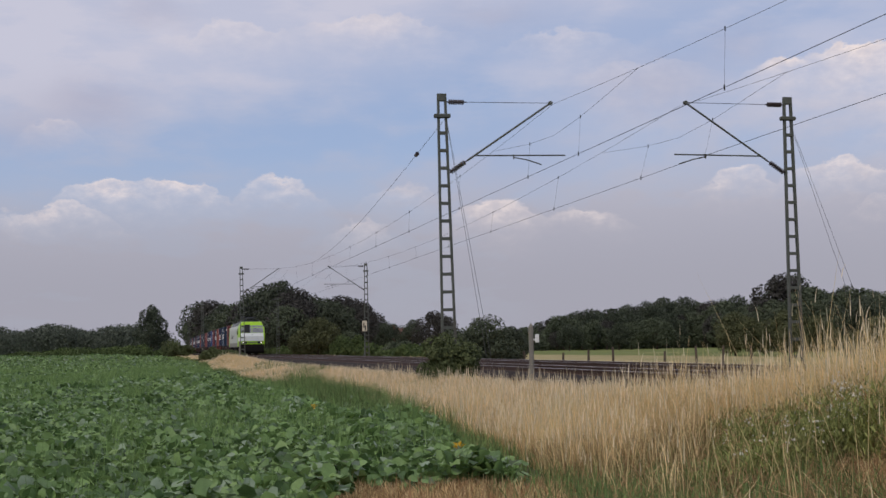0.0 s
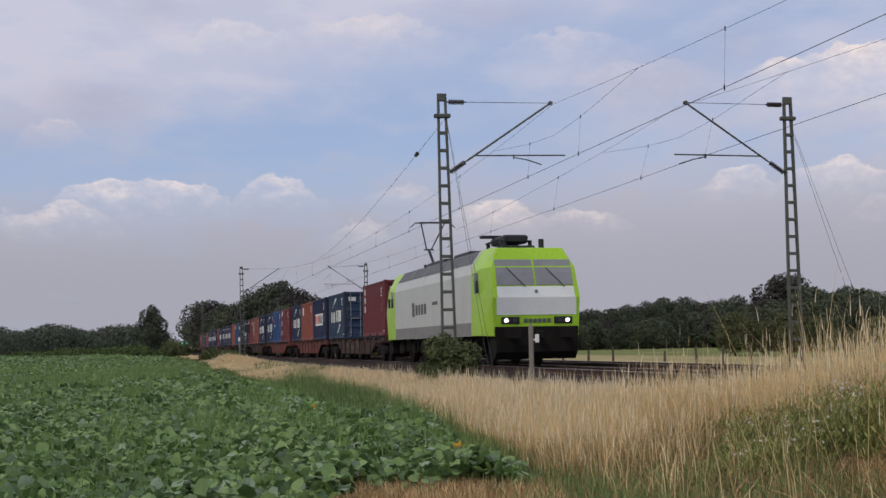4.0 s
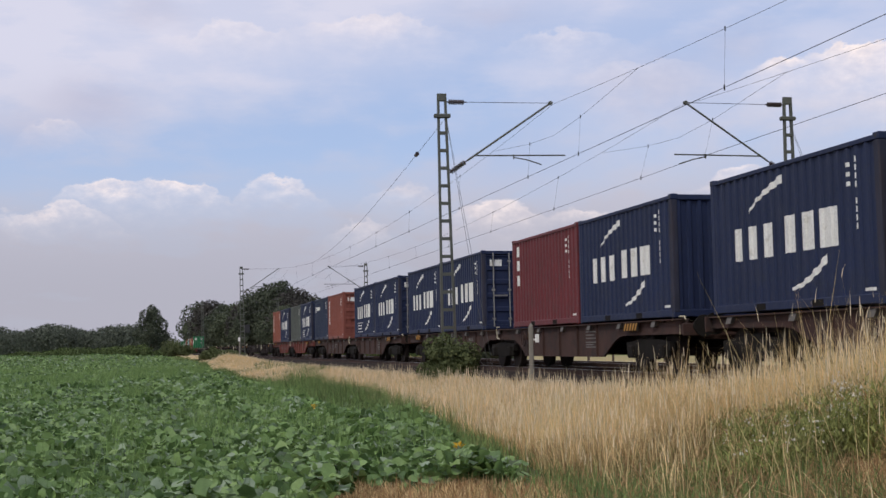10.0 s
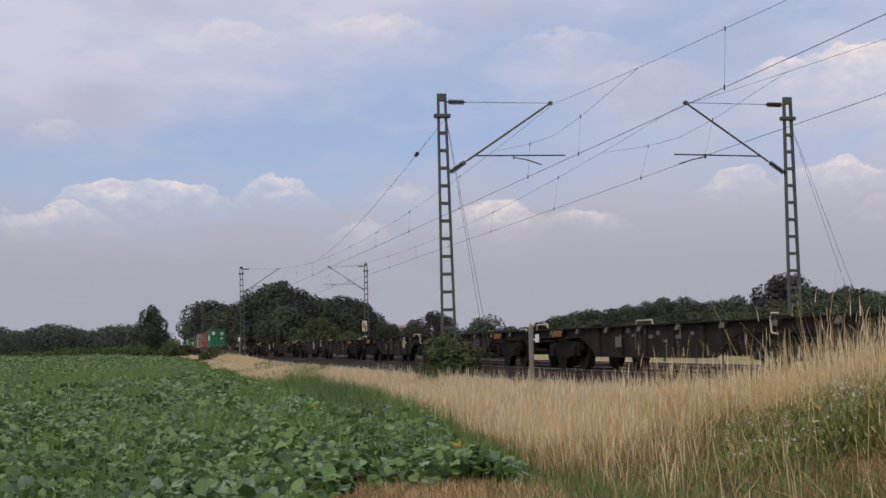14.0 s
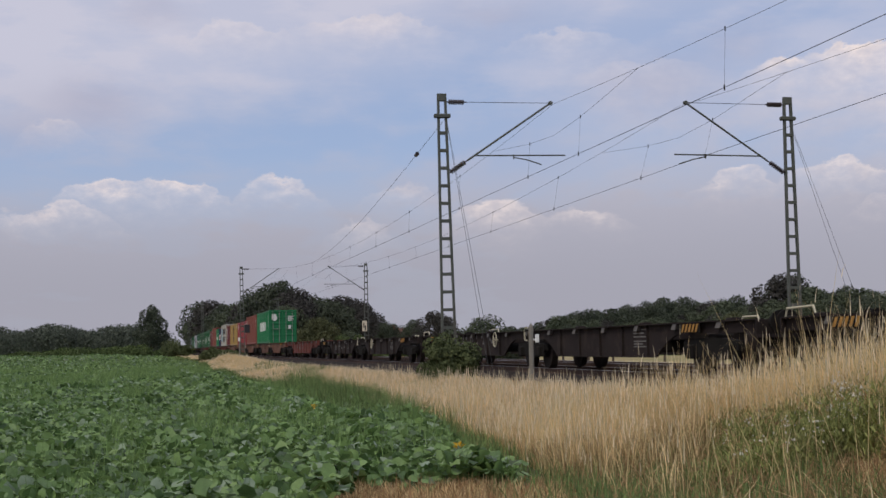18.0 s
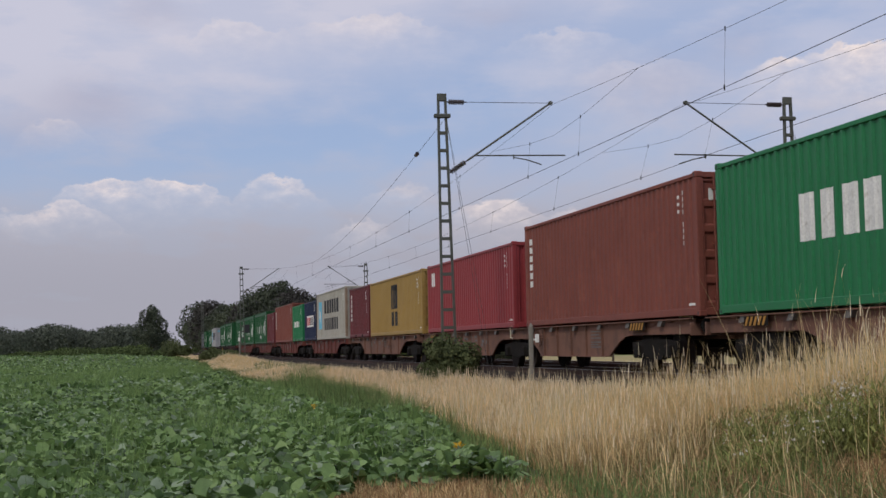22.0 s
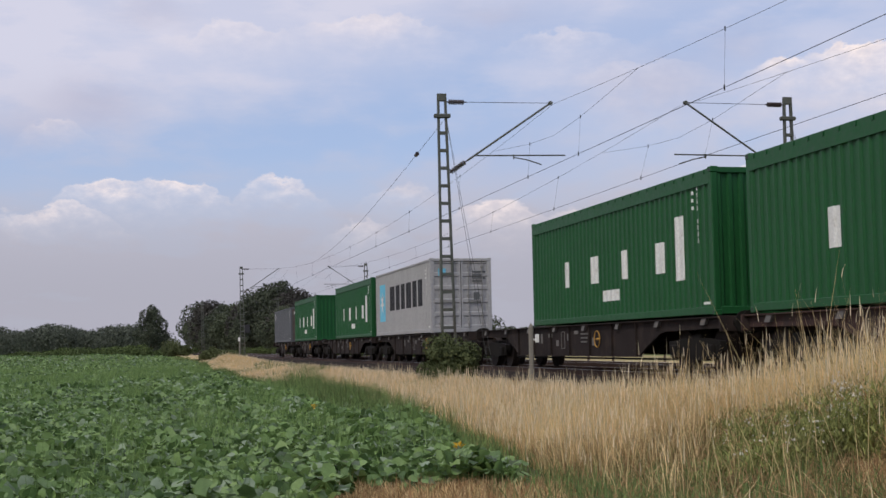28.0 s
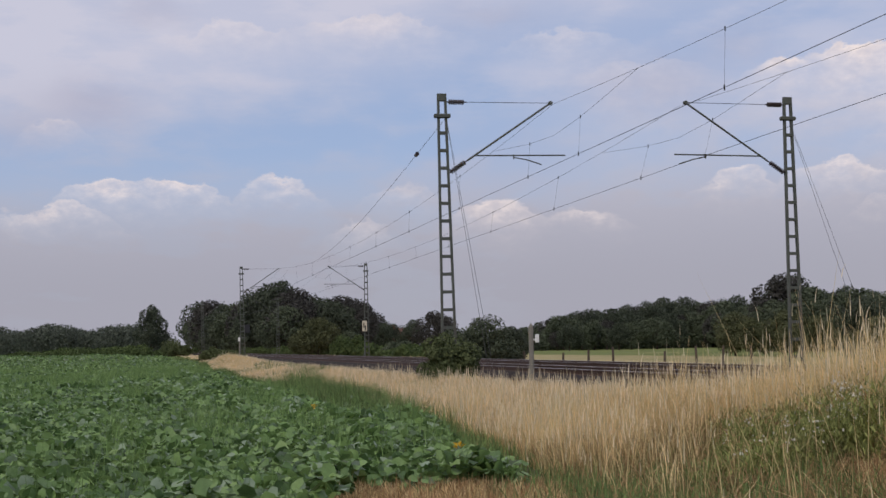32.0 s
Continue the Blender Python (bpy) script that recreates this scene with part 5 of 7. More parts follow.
    part("transformer_case", un, [M["under"]], ob)
    # roof gear
    for x, L_ in ((-2.0, 3.2), (2.4, 2.4)):
        rg = MB()
        rg.box(x - L_ / 2, x + L_ / 2, -0.75, 0.75, 3.78, 4.02, 0.05)
        for i in range(4):
            rg.tube((x - L_ / 2 + 0.3 + i * 0.6, 0.5, 3.9), (x - L_ / 2 + 0.3 + i * 0.6, 0.5, 4.15), 0.06, n=8)
        part("roof_equipment", rg, [M["black"]], ob, "dark roof equipment")
    fol = MB()
    for sg in (-1, 1):
        fol.tube((5.2, sg * 0.55, 4.12), (7.1, sg * 0.35, 4.22), 0.035, n=6)
        fol.tube((7.1, sg * 0.35, 4.22), (5.5, sg * 0.2, 4.32), 0.03, n=6)
    fol.box(5.25, 5.5, -0.8, 0.8, 4.30, 4.40, 0.02)
    fol.box(5.0, 7.3, -0.55, 0.55, 3.78, 3.92, 0.03)
    fol.box(5.3, 7.0, -0.42, 0.42, 4.02, 4.30, 0.06)
    fol.tube((7.35, 0.75, 3.8), (7.35, 0.75, 4.12), 0.09, n=10)
    fol.tube((7.5, -0.55, 3.75), (7.5, -0.55, 4.0), 0.07, n=10)
    for x in (5.3, 6.9):
        for sg in (-1, 1):
            fol.tube((x, sg * 0.5, 3.85), (x, sg * 0.5, 4.12), 0.07, n=8)
    part("folded_pantograph", fol, [M["black"]], ob, "lowered pantograph folded on the roof")
    pg = MB()
    pg.box(-7.1, -5.2, -0.55, 0.55, 3.74, 3.86, 0.03)
    for sg in (-1, 1):
        pg.tube((-6.6, sg * 0.10, 4.82), (-5.75, sg * 0.50, 5.86), 0.03, n=6)
        pg.tube((-5.4, sg * 0.42, 3.9), (-5.4, sg * 0.42, 4.1), 0.06, n=8)
        pg.tube((-5.75, sg * 0.2, 5.90), (-5.75, sg * 0.75, 5.90), 0.03, n=6)
        pg.tube((-5.75, sg * 0.75, 5.90), (-5.75, sg * 0.98, 5.70), 0.022, n=6)
    pg.tube((-5.4, 0.0, 3.95), (-6.6, 0.0, 4.82), 0.06, n=8)
    pg.tube((-5.1, 0.0, 3.95), (-6.45, 0.0, 4.72), 0.025, n=6)
    pg.tube((-6.6, -0.22, 4.82), (-6.6, 0.22, 4.82), 0.03, n=6)
    pg.box(-5.92, -5.58, -0.55, 0.55, 5.89, 5.93)
    part("pantograph", pg, [M["black"]], ob, "raised pantograph")
    return ob


# ================= the train, front to rear =================
# place of the middle on the line at 20 s, then the kind
V20, ACC = 26.213, -0.0651
MOVING = []


def ride(ob, s20, z):
    MOVING.append((ob, s20, z))
    return ob


ride(locomotive(), 401.4 + 1.1 + 9.9, RAIL)
T20, T40, HC = 6.058, 12.192, 2.896
LOADS = [  # front end at 20 s, length, height, paint, mark, front, label
    (401.6, T20, 2.591, "maroon", "column", "doors", "maroon twenty-foot container on a grimy brown wagon"),
    (389.1, T20, 2.591, "petrol", "swoosh", "doors_bright", "faded blue twenty-foot container with white marks"),
    (381.5, T20, 2.591, "navy", "boxed", "doors", "navy container with a white logo panel"),
    (375.3, T20, 2.591, "orange", "corner", "doors", "faded orange-red container with white corner mark"),
    (369.2, T20, 2.591, "navy", "swoosh", "doors", "navy container with white swoosh marks"),
    (361.2, T20, 2.591, "maroon", "vertical_large", "doors", "maroon container with white blocks in a column"),
    (355.0, T20, 2.591, "blue", "small_logo", "doors", "bright blue container with a small logo"),
    (348.9, T20, 2.591, "navy", "swoosh", "doors", "navy container with white swoosh marks"),
    (341.0, T20, 2.591, "navy", "swoosh", "bulkhead", "navy container with white swoosh marks"),
    (334.4, T20, 2.591, "brownred", "vertical", "doors", "brown-red container with a white column of marks"),
    (328.3, T20, 2.591, "maroon", "column", "doors", "maroon container with a white column of marks"),
    (320.6, T20, 2.591, "dullblue", "swoosh", "bulkhead", "dull blue container with white swoosh marks"),
    (314.4, T20, 2.591, "dullblue", "small_white", "bulkhead", "dull blue container with small white marks"),
    (307.9, T20, 2.591, "midblue", "plate", "doors", "worn blue container with a white plate"),
    (301.5, T20, 2.591, "orange", "", "bulkhead", "plain faded orange-red container without marks"),
    (293.8, T20, 2.591, "navy", "swoosh", "doors_bright", "navy container with white swoosh marks"),
    (287.6, T20, 2.591, "navy", "swoosh", "bulkhead", "navy container with white swoosh marks"),
    (281.1, T20, 2.591, "navy", "swoosh", "bulkhead", "navy container with white swoosh marks"),
    (273.1, T20, 2.591, "navy", "swoosh", "bulkhead", "navy container with white swoosh marks"),
    (266.9, T20, 2.591, "maroon", "column", "bulkhead", "maroon container with a white column of marks"),
    (257.2, T20, 2.591, "navy", "swoosh", "doors_bright", "navy container with white swoosh marks"),
    (250.9, T20, 2.591, "navy", "swoosh", "bulkhead", "navy container with white swoosh marks"),
    (242.7, T20, 2.591, "navy", "swoosh", "doors_bright", "navy container with white swoosh marks"),
    (236.5, T20, 2.591, "navy", "swoosh_box", "bulkhead", "navy container with swoosh marks and a framed notice"),
    (226.4, T20, 2.591, "brownred", "vertical", "doors", "brown-red container with a white column of marks"),
    (220.2, T20, 2.591, "dullblue", "small_white", "bulkhead", "dull blue container with a small white mark"),
    (212.4, T20, 2.591, "navy", "swoosh_box", "doors", "navy container with swoosh marks and a framed notice"),
    (206.2, T20, 2.591, "greendull", "", "bulkhead", "dull green-grey plain container, weathered"),
    (198.6, T20, 2.591, "navy", "swoosh", "bulkhead", "navy container with white swoosh marks"),
    (192.5, T20, 2.591, "rusty", "vertical", "bulkhead", "rusty orange container with a white column of marks"),
    (-30.2, T40, HC, "emerald", "row", "doors_bright", "emerald green forty-foot container with white blocks"),
    (-43.3, T40, HC, "brownred", "vertical", "doors", "brown-red forty-foot container with white column of marks"),
    (-56.8, T40, 2.591, "crimson", "corner", "bulkhead", "crimson forty-foot container with white corner mark"),
    (-70.1, T40, 2.591, "mustard", "stacked", "doors", "mustard yellow forty-foot container with dark blocks"),
    (-82.8, T20, 2.591, "maroon", "vertical", "bulkhead", "maroon twenty-foot container on a grimy wagon"),
    (-90.4, T40, HC, "beige", "star_two", "doors_bright", "stained pale grey forty-foot container with black blocks and star"),
    (-103.0, T20, 2.591, "navy", "boxed", "bulkhead", "navy container with a white logo panel"),
    (-110.4, T20, 2.591, "emerald", "row_short", "doors_bright", "emerald green twenty-foot container with white blocks"),
    (-116.9, T40, HC, "brownred", "vertical", "bulkhead", "brown-red forty-foot container with white column of marks"),
    (-130.7, T20, 2.591, "maroon", "", "doors_bright", "dark maroon twenty-foot container without marks"),
    (-137.4, T40, HC, "forest", "spaced", "bulkhead", "forest green forty-foot container with spaced white blocks"),
    (-151.3, T40, HC, "forest", "spaced", "doors", "forest green forty-foot container with spaced white blocks"),
    (-164.1, T40, HC, "forest", "spaced", "bulkhead", "forest green forty-foot container with spaced white blocks"),
    (-184.2, T40, HC, "forest", "spaced", "panel", "forest green open-top container with spaced white blocks"),
    (-197.9, T40, HC, "forest", "spaced", "panel", "forest green open-top container with spaced white blocks"),
    (-223.8, T40, HC, "silverbox", "star_row", "doors_bright", "silver-grey forty-foot container with star and black blocks"),
    (-237.3, T40, HC, "forest", "spaced", "panel", "forest green open-top container with spaced white blocks"),
    (-258.0, T40, HC, "forest", "spaced", "panel", "forest green open-top container with spaced white blocks"),
    (-273.0, T40, 2.591, "grey", "plate", "doors_bright", "grey forty-foot container at the train's end"),
]
for s_f, L_, H_, col_, mark_, fr_, lab_ in LOADS:
    ride(container(col_, H_, L_, mark_, fr_, lab_, topless=col_ == "forest"), s_f - L_ / 2, RAIL + 1.18)

WAGONS = [(401.7, 382.7, "w_brown"), (381.8, 362.8, "w_red"), (361.5, 342.4, "w_red"), (341.3, 321.9, "w_brown"), (294.1, 274.7, "w_brown")]
EMPTY = [(185.2, 155.9, "w_dark", 4.3), (154.9, 125.5, "w_dark", -3.4), (124.6, 95.2, "w_dark", -3.4), (94.2, 64.9, "w_dark", -3.4), (63.9, 34.5, "w_dark", -3.4), (33.5, 3.4, "w_dark", 4.3)]
WAGONS_B = [(-71.0, -89.2, "w_rust"), (-90.2, -109.3, "w_red"), (-110.2, -129.4, "w_red"), (-130.4, -149.8, "w_red"),
            (-151.0, -176.3, "w_red"), (-177.5, -196.7, "w_brown"), (-197.7, -216.6, "w_dark"), (-217.7, -236.4, "w_dark"), (-237.2, -256.2, "w_dark"), (-257.4, -270.8, "w_dark"),
            (-272.4, -285.9, "w_dark")]
WORDS = {"w_rust": "rusty brown flat container wagon, flaking", "w_red": "oxide red flat container wagon, grimy", "w_brown": "dirty brown flat container wagon", "w_dark": "grime-black flat container wagon"}
for a, b, key in WAGONS + WAGONS_B:
    ride(wagon(a - b, key, WORDS[key] + " carrying containers"), (a + b) / 2, RAIL)
for a, b, key, wx in EMPTY:
    ride(articulated_wagon(a - b, key, WORDS[key] + ", long and empty", wx), (a + b) / 2, RAIL)
for a, b, key in ((320.9, 295.2, "w_dark"), (273.4, 244.5, "w_brown"), (243.0, 213.9, "w_brown"), (212.7, 186.2, "w_red")):
    ride(articulated_wagon(a - b, key, WORDS[key] + " on three bogies, carrying containers", 2.9, 1.13), (a + b) / 2, RAIL)
ride(wagon(18.8, "w_red", WORDS["w_red"] + ", empty, with bare deck"), -7.0, RAIL)
for a, b in ((-17.2, -43.1), (-43.9, -70.4)):
    ride(articulated_wagon(a - b, "w_rust", WORDS["w_rust"] + ", on three bogies", 2.9, 1.13), (a + b) / 2, RAIL)
# tail lamp of the last wagon
tail = thing("tail_signal", "white and red tail signal plate on the last wagon", "tail lamp")
mb = MB()
mb.box(-0.02, 0.02, -1.03, -0.77, 0.0, 0.26, 0.01)
part("plate", mb, M["white"], tail)
mb = MB()
mb.box(-0.025, 0.025, -0.92, -0.88, -0.3, 0.0)
part("bracket", mb, M["black"], tail)
ride(tail, -286.42, RAIL + 1.12)

# ================= overhead line =================
MAST_S = (-244.0, -164.0, -84.0, -4.0, 76.0)
MAST_L, MAST_R = (-247.0, -166.5, -85.4, -4.1, 76.0), (-239.0, -160.5, -81.7, -3.3, 76.5)
Z_MESS, Z_CON, SAG = RAIL + 7.85, RAIL + 5.98, 1.2


def mast_parts(ob, side, lamp_board=False):
    """A lattice mast with its cantilever; the track lies towards +y * side. Origin at the rail's height."""
    wb, wt, ht = 0.21, 0.105, 8.1
    zb = -0.75

    def hw(z):
        return wb + (wt - wb) * (z - zb) / (ht - zb)

    for sg in (-1, 1):
        ch = MB()
        v = []
        for z in (zb, ht):
            c = sg * hw(z)
            for dx, dy in ((-0.055, -0.03), (0.055, -0.03), (0.055, 0.03), (-0.055, 0.03)):
                v.append((dx, c + dy, z))
        ch.add(v, [(0, 1, 5, 4), (1, 2, 6, 5), (2, 3, 7, 6), (3, 0, 4, 7), (3, 2, 1, 0), (4, 5, 6, 7)])
        part("chord", ch, M["mast"], ob)
    z = -0.35
    while z < ht - 0.3:
        b = MB()
        b.box(-0.052, 0.052, -hw(z), hw(z), z - 0.045, z + 0.045)
        part("batten", b, M["mast"], ob)
        z += 0.52
    hd = MB()
    hd.box(-0.07, 0.07, -0.13, 0.13, ht - 0.22, ht, 0.01)
    part("head_plate", hd, M["mast"], ob)
    cl = MB()
    cl.box(-0.09, 0.09, -0.24, 0.24, ht - 0.72, ht - 0.60, 0.02)
    cl.tube((0, -0.24, ht - 0.66), (0, 0.24, ht - 0.66), 0.05, n=8)
    part("clamp", cl, M["mast"], ob)
    ft = MB()
    ft.box(-0.35, 0.35, -0.45, 0.45, zb - 0.2, zb + 0.28, 0.03)
    part("foundation", ft, M["concrete"], ob, "concrete foundation block")
    d = side                                # towards the track
    # top tie
    y0, y1, zt = d * 0.12, d * 3.35, 7.86
    ti = MB()
    ti.tube((0, d * 0.75, zt), (0, y1, zt), 0.009, n=6)
    part("tie_rod", ti, M["wire"], ob)

    def insulator(p, q):
        i = MB()
        p, q = Vector(p), Vector(q)
        i.tube(p, q, 0.022, n=6)
        for k in range(7):
            a = p + (q - p) * (0.18 + 0.64 * k / 6)
            i.tube(a - (q - p).normalized() * 0.018, a + (q - p).normalized() * 0.018, 0.075, n=10)
        part("insulator", i, M["insul"], ob, "brown ribbed insulator")

    insulator((0, y0, zt), (0, d * 0.75, zt))
    pa, pb = Vector((0, d * 0.12, 5.72)), Vector((0, y1, 7.86))
    insulator(pa, pa + (pb - pa) * 0.19)
    ct = MB()
    ct.tube(pa + (pb - pa) * 0.19, pb, 0.03, n=8)
    ct.tube(pb + Vector((-0.06, 0, 0)), pb + Vector((0.06, 0, 0)), 0.06, n=8)
    part("cantilever_tube", ct, M["mast"], ob)
    pc = pa + (pb - pa) * 0.255
    rt = MB()
    rt.tube(pc, (0, d * 3.75, 6.28), 0.022, n=8)
    part("registration_tube", rt, M["mast"], ob)
    sa = MB()
    reach = 3.0 if d > 0 else 3.6
    sa.tube((0, d * (reach - 0.85), 6.30), (0, d * (reach - 0.85), 6.16), 0.020, n=6)
    sa.path([(0, d * (reach - 0.88), 6.22), (0, d * (reach - 0.45), 6.14), (0, d * reach, 6.0)], 0.018, n=6)
    part("steady_arm", sa, M["mast"], ob)


MASTS = []
for mi_ in range(5):
    for off, side, lean, ms in ((-3.3, 1, 0.7, MAST_L[mi_]), (7.3, -1, 0.0, MAST_R[mi_])):
        ob = thing("catenary_mast", "grey-green steel lattice mast with cantilever arm beside the track", "mast", "masts of the overhead line",
                   m=track_pose(ms, RAIL, off) @ pose(0, 0, 0, lean))
        mast_parts(ob, side)
        MASTS.append(ob)


def wire_z(s):
    """Height of the carrying wire."""
    k = ((s + 4.0) % 80.0) / 80.0
    return Z_MESS - 4 * SAG * k * (1 - k)


def zigzag(s):
    k = (s + 4.0) / 80.0
    i = math.floor(k)
    a, b = (0.3 if i % 2 == 0 else -0.3), (0.3 if (i + 1) % 2 == 0 else -0.3)
    return a + (b - a) * (k - i)


for off, flip in ((0.0, -0.3), (4.0, -1)):
    line = thing("overhead_line", "thin dark contact wire, carrying wire and droppers over a track", "overhead wire", "overhead lines")
    ss = np.arange(-244.0, 76.5, 2.0)
    mb = MB()
    mb.path([on_track(s, off, wire_z(s)) for s in ss], 0.005, n=5)
    part("carrying_wire", mb, M["wire"], line)
    mb = MB()
    mb.path([on_track(s, off + flip * zigzag(s), Z_CON) for s in np.arange(-244, 76.5, 4.0)], 0.0075, n=5)
    part("contact_wire", mb, M["wire"], line)
    for ms in MAST_S[1:-1]:
        mb = MB()
        mb.path([on_track(ms + d, off, float(np.interp(abs(d), (0, 2.5, 7), (wire_z(ms) - 0.95, wire_z(ms) - 0.82, wire_z(ms + 7))))) for d in (-7, -4.5, -2.5, 0, 2.5, 4.5, 7)], 0.0045, n=5)
        part("stitch_wire", mb, M["wire"], line)
    s = -84.0
    while s < 70:
        for d in (2.5, 12, 22, 31, 40, 49, 58, 68, 77.5):
            q = s + d
            top = wire_z(q) if 5 < d < 75 else wire_z(s) - 0.82
            dp = MB()
            a, b = Vector(on_track(q, off, top)), Vector(on_track(q, off + flip * zigzag(q), Z_CON))
            dp.tube(a, b, 0.0035, n=4)
            dp.tube(b - Vector((0, 0, 0.06)), b + Vector((0, 0, 0.06)), 0.017, n=6)
            dp.tube(a - Vector((0, 0, 0.05)), a + Vector((0, 0, 0.05)), 0.015, n=6)
            part("dropper", dp, M["wire"], line)
        s += 80.0

# anchor wire of the near mast, with its ball insulator
aw = thing("anchor_wire", "thin anchored wire with a dark insulator, fixed to the mast", "wire")
p0 = Vector(on_track(-4.2, -3.3, RAIL + 7.35))
p1 = Vector(on_track(-60.0, -0.2, RAIL + 6.75))
mb = MB()
mb.path([p0.lerp(p1, k / 14) - Vector((0, 0, 0.5 * math.sin(math.pi * k / 14))) for k in range(15)], 0.0065, n=5)
part("wire", mb, M["wire"], aw)
q = p0.lerp(p1, 0.10) - Vector((0, 0, 0.15))
mb = MB()
mb.tube(q - (p1 - p0).normalized() * 0.16, q + (p1 - p0).normalized() * 0.16, 0.07, n=10)
part("insulator", mb, M["insul"], aw, "dark barrel insulator")
for off, ds in ((-3.3, 0.0), (7.3, 0.75)):
    gy = thing("guy_wires", "pair of thin guy wires running from the mast to the ground", "guy wire", "guy wires")
    for k, top in ((0.12, 7.35), (-0.4, 7.30)):
        mb = MB()
        mb.tube(on_track(-3.95 + ds, off, RAIL + top), on_track(0.65 + ds + k, off + 0.1, RAIL - 0.45), 0.0055, n=5)
        part("wire", mb, M["wire"], gy)
    mb = MB()
    x, y, z = on_track(0.85 + ds, off + 0.1, 0.35)
    mb.box(x - 0.2, x + 0.2, y - 0.2, y + 0.2, 0.2, RAIL - 0.42, 0.03)
    part("anchor_block", mb, M["concrete"], gy)

# signs and posts by the line
sg_ = thing("signal_board", "cream board with dark bars on a mast-side post", "sign", m=pose(*on_track(-81.1, 7.03)[:2], 0.45))
mb = MB()
mb.tube((0, 0, 0), (0, 0, 3.5), 0.05, n=8)
part("post", mb, M["mast"], sg_)
mb = MB()
mb.box(-0.21, 0.21, -0.09, -0.06, 2.48, 3.40, 0.01)
part("board", mb, M["cream"], sg_)
mb = MB()
mb.box(-0.10, -0.02, -0.10, -0.085, 2.78, 3.22)
mb.box(0.02, 0.12, -0.10, -0.085, 2.56, 2.98)
part("dark_bars", mb, M["black"], sg_)
for s_, o_ in ((-86.0, -3.55),):
    ob = thing("kilometre_stone", "small white marker plate on a post", "marker", "track markers", m=pose(*on_track(s_, o_)[:2], float(ground_z(o_)) + 0.15))
    mb = MB()
    mb.box(-0.05, 0.05, -0.05, 0.05, 0, 1.95, 0.01)
    part("post", mb, M["concrete"], ob)
    mb = MB()
    mb.box(-0.12, 0.12, -0.075, -0.055, 1.64, 1.98, 0.01)
    part("plate", mb, M["white"], ob)
bd = thing("trackside_board", "dark board on a short bracket beside the mast", "sign", m=pose(-17.66, 117.52, 3.0))
mb = MB()
mb.box(-0.24, 0.24, -0.03, 0.03, 0.0, 0.74, 0.02)
part("board", mb, M["black"], bd)
mb = MB()
mb.box(-0.44, -0.2, -0.02, 0.02, 0.16, 0.22)
mb.box(-0.44, -0.2, -0.02, 0.02, 0.52, 0.58)
part("bracket", mb, M["mast"], bd)
post = thing("concrete_post", "weathered concrete post with a small white plate", "post", m=pose(1.98, 30.1, 0.4))
mb = MB()
mb.box(-0.055, 0.055, -0.055, 0.055, -0.1, 1.56, 0.025)
mb.add([(-0.045, -0.045, 1.55), (0.045, -0.045, 1.55), (0.045, 0.045, 1.55), (-0.045, 0.045, 1.55), (0, 0, 1.63)], [(0, 1, 4), (1, 2, 4), (2, 3, 4), (3, 0, 4)])
part("shaft", mb, M["concrete"], post)
mb = MB()
mb.box(0.09, 0.18, -0.06, -0.04, 1.17, 1.36, 0.005)
mb.box(0.05, 0.10, -0.05, -0.03, 1.22, 1.26)
part("plate", mb, M["white"], post, "small white plate")

# fence beyond the tracks
rf = random.Random(5)
for i in range(11):
    x, y = 2.6 + i * 1.9 + rf.uniform(-0.6, 0.6), 78 - i * 0.5 + rf.uniform(-1.5, 1.5)
    ob = solo("fence_post", (lambda m_: (m_.tube((0, 0, -0.2), (rf.uniform(-0.05, 0.05), 0, rf.uniform(0.85, 1.2)), 0.075, 0.065, n=8), m_)[1])(MB()), M["wood"],
              "weathered wooden fence post at the meadow's edge", "fence post", "fence posts of the meadow", m=pose(x, y, 0.1))

# ================= trees =================


def leaf_cloud(blobs, n, size, seed, flat=0.5):
    """Leaf clumps on the shells of several lumps: (cx, cy, cz, rx, ry, rz)."""
    r = np.random.default_rng(seed)
    b = np.array(blobs)
    wgt = (b[:, 3] * b[:, 4] * b[:, 5]) ** (2 / 3)
    pick = r.choice(len(b), n, p=wgt / wgt.sum())
    d = r.normal(size=(n, 3))
    d /= np.linalg.norm(d, axis=1)[:, None]
    rad = r.uniform(0.55, 1.06, n) ** 0.6
    c = b[pick, :3] + d * b[pick, 3:] * rad[:, None]
    nrm = d + r.normal(size=(n, 3)) * 0.6
    nrm[:, 2] += 0.35
    nrm /= np.linalg.norm(nrm, axis=1)[:, None]
    a = np.cross(nrm, r.normal(size=(n, 3)))
    a /= np.linalg.norm(a, axis=1)[:, None]
    e = np.cross(nrm, a)
    sz = size * r.uniform(0.5, 1.25, n)[:, None]
    v = np.stack([c - a * sz - e * sz * 0.4, c + a * sz * 0.9 - e * sz * 0.5 + nrm * sz * 0.1, c + e * sz * 0.9 + a * sz * r.uniform(-0.5, 0.5, n)[:, None]], axis=1).reshape(-1, 3)
    idx = np.arange(n) * 3
    f = np.stack([idx, idx + 1, idx + 2], axis=1)
    return v, f


def quads_mesh(name, v, f, mat):
    me = bpy.data.meshes.new(name)
    me.from_pydata(v.tolist(), [], f.tolist())
    me.materials.append(mat)
    return me


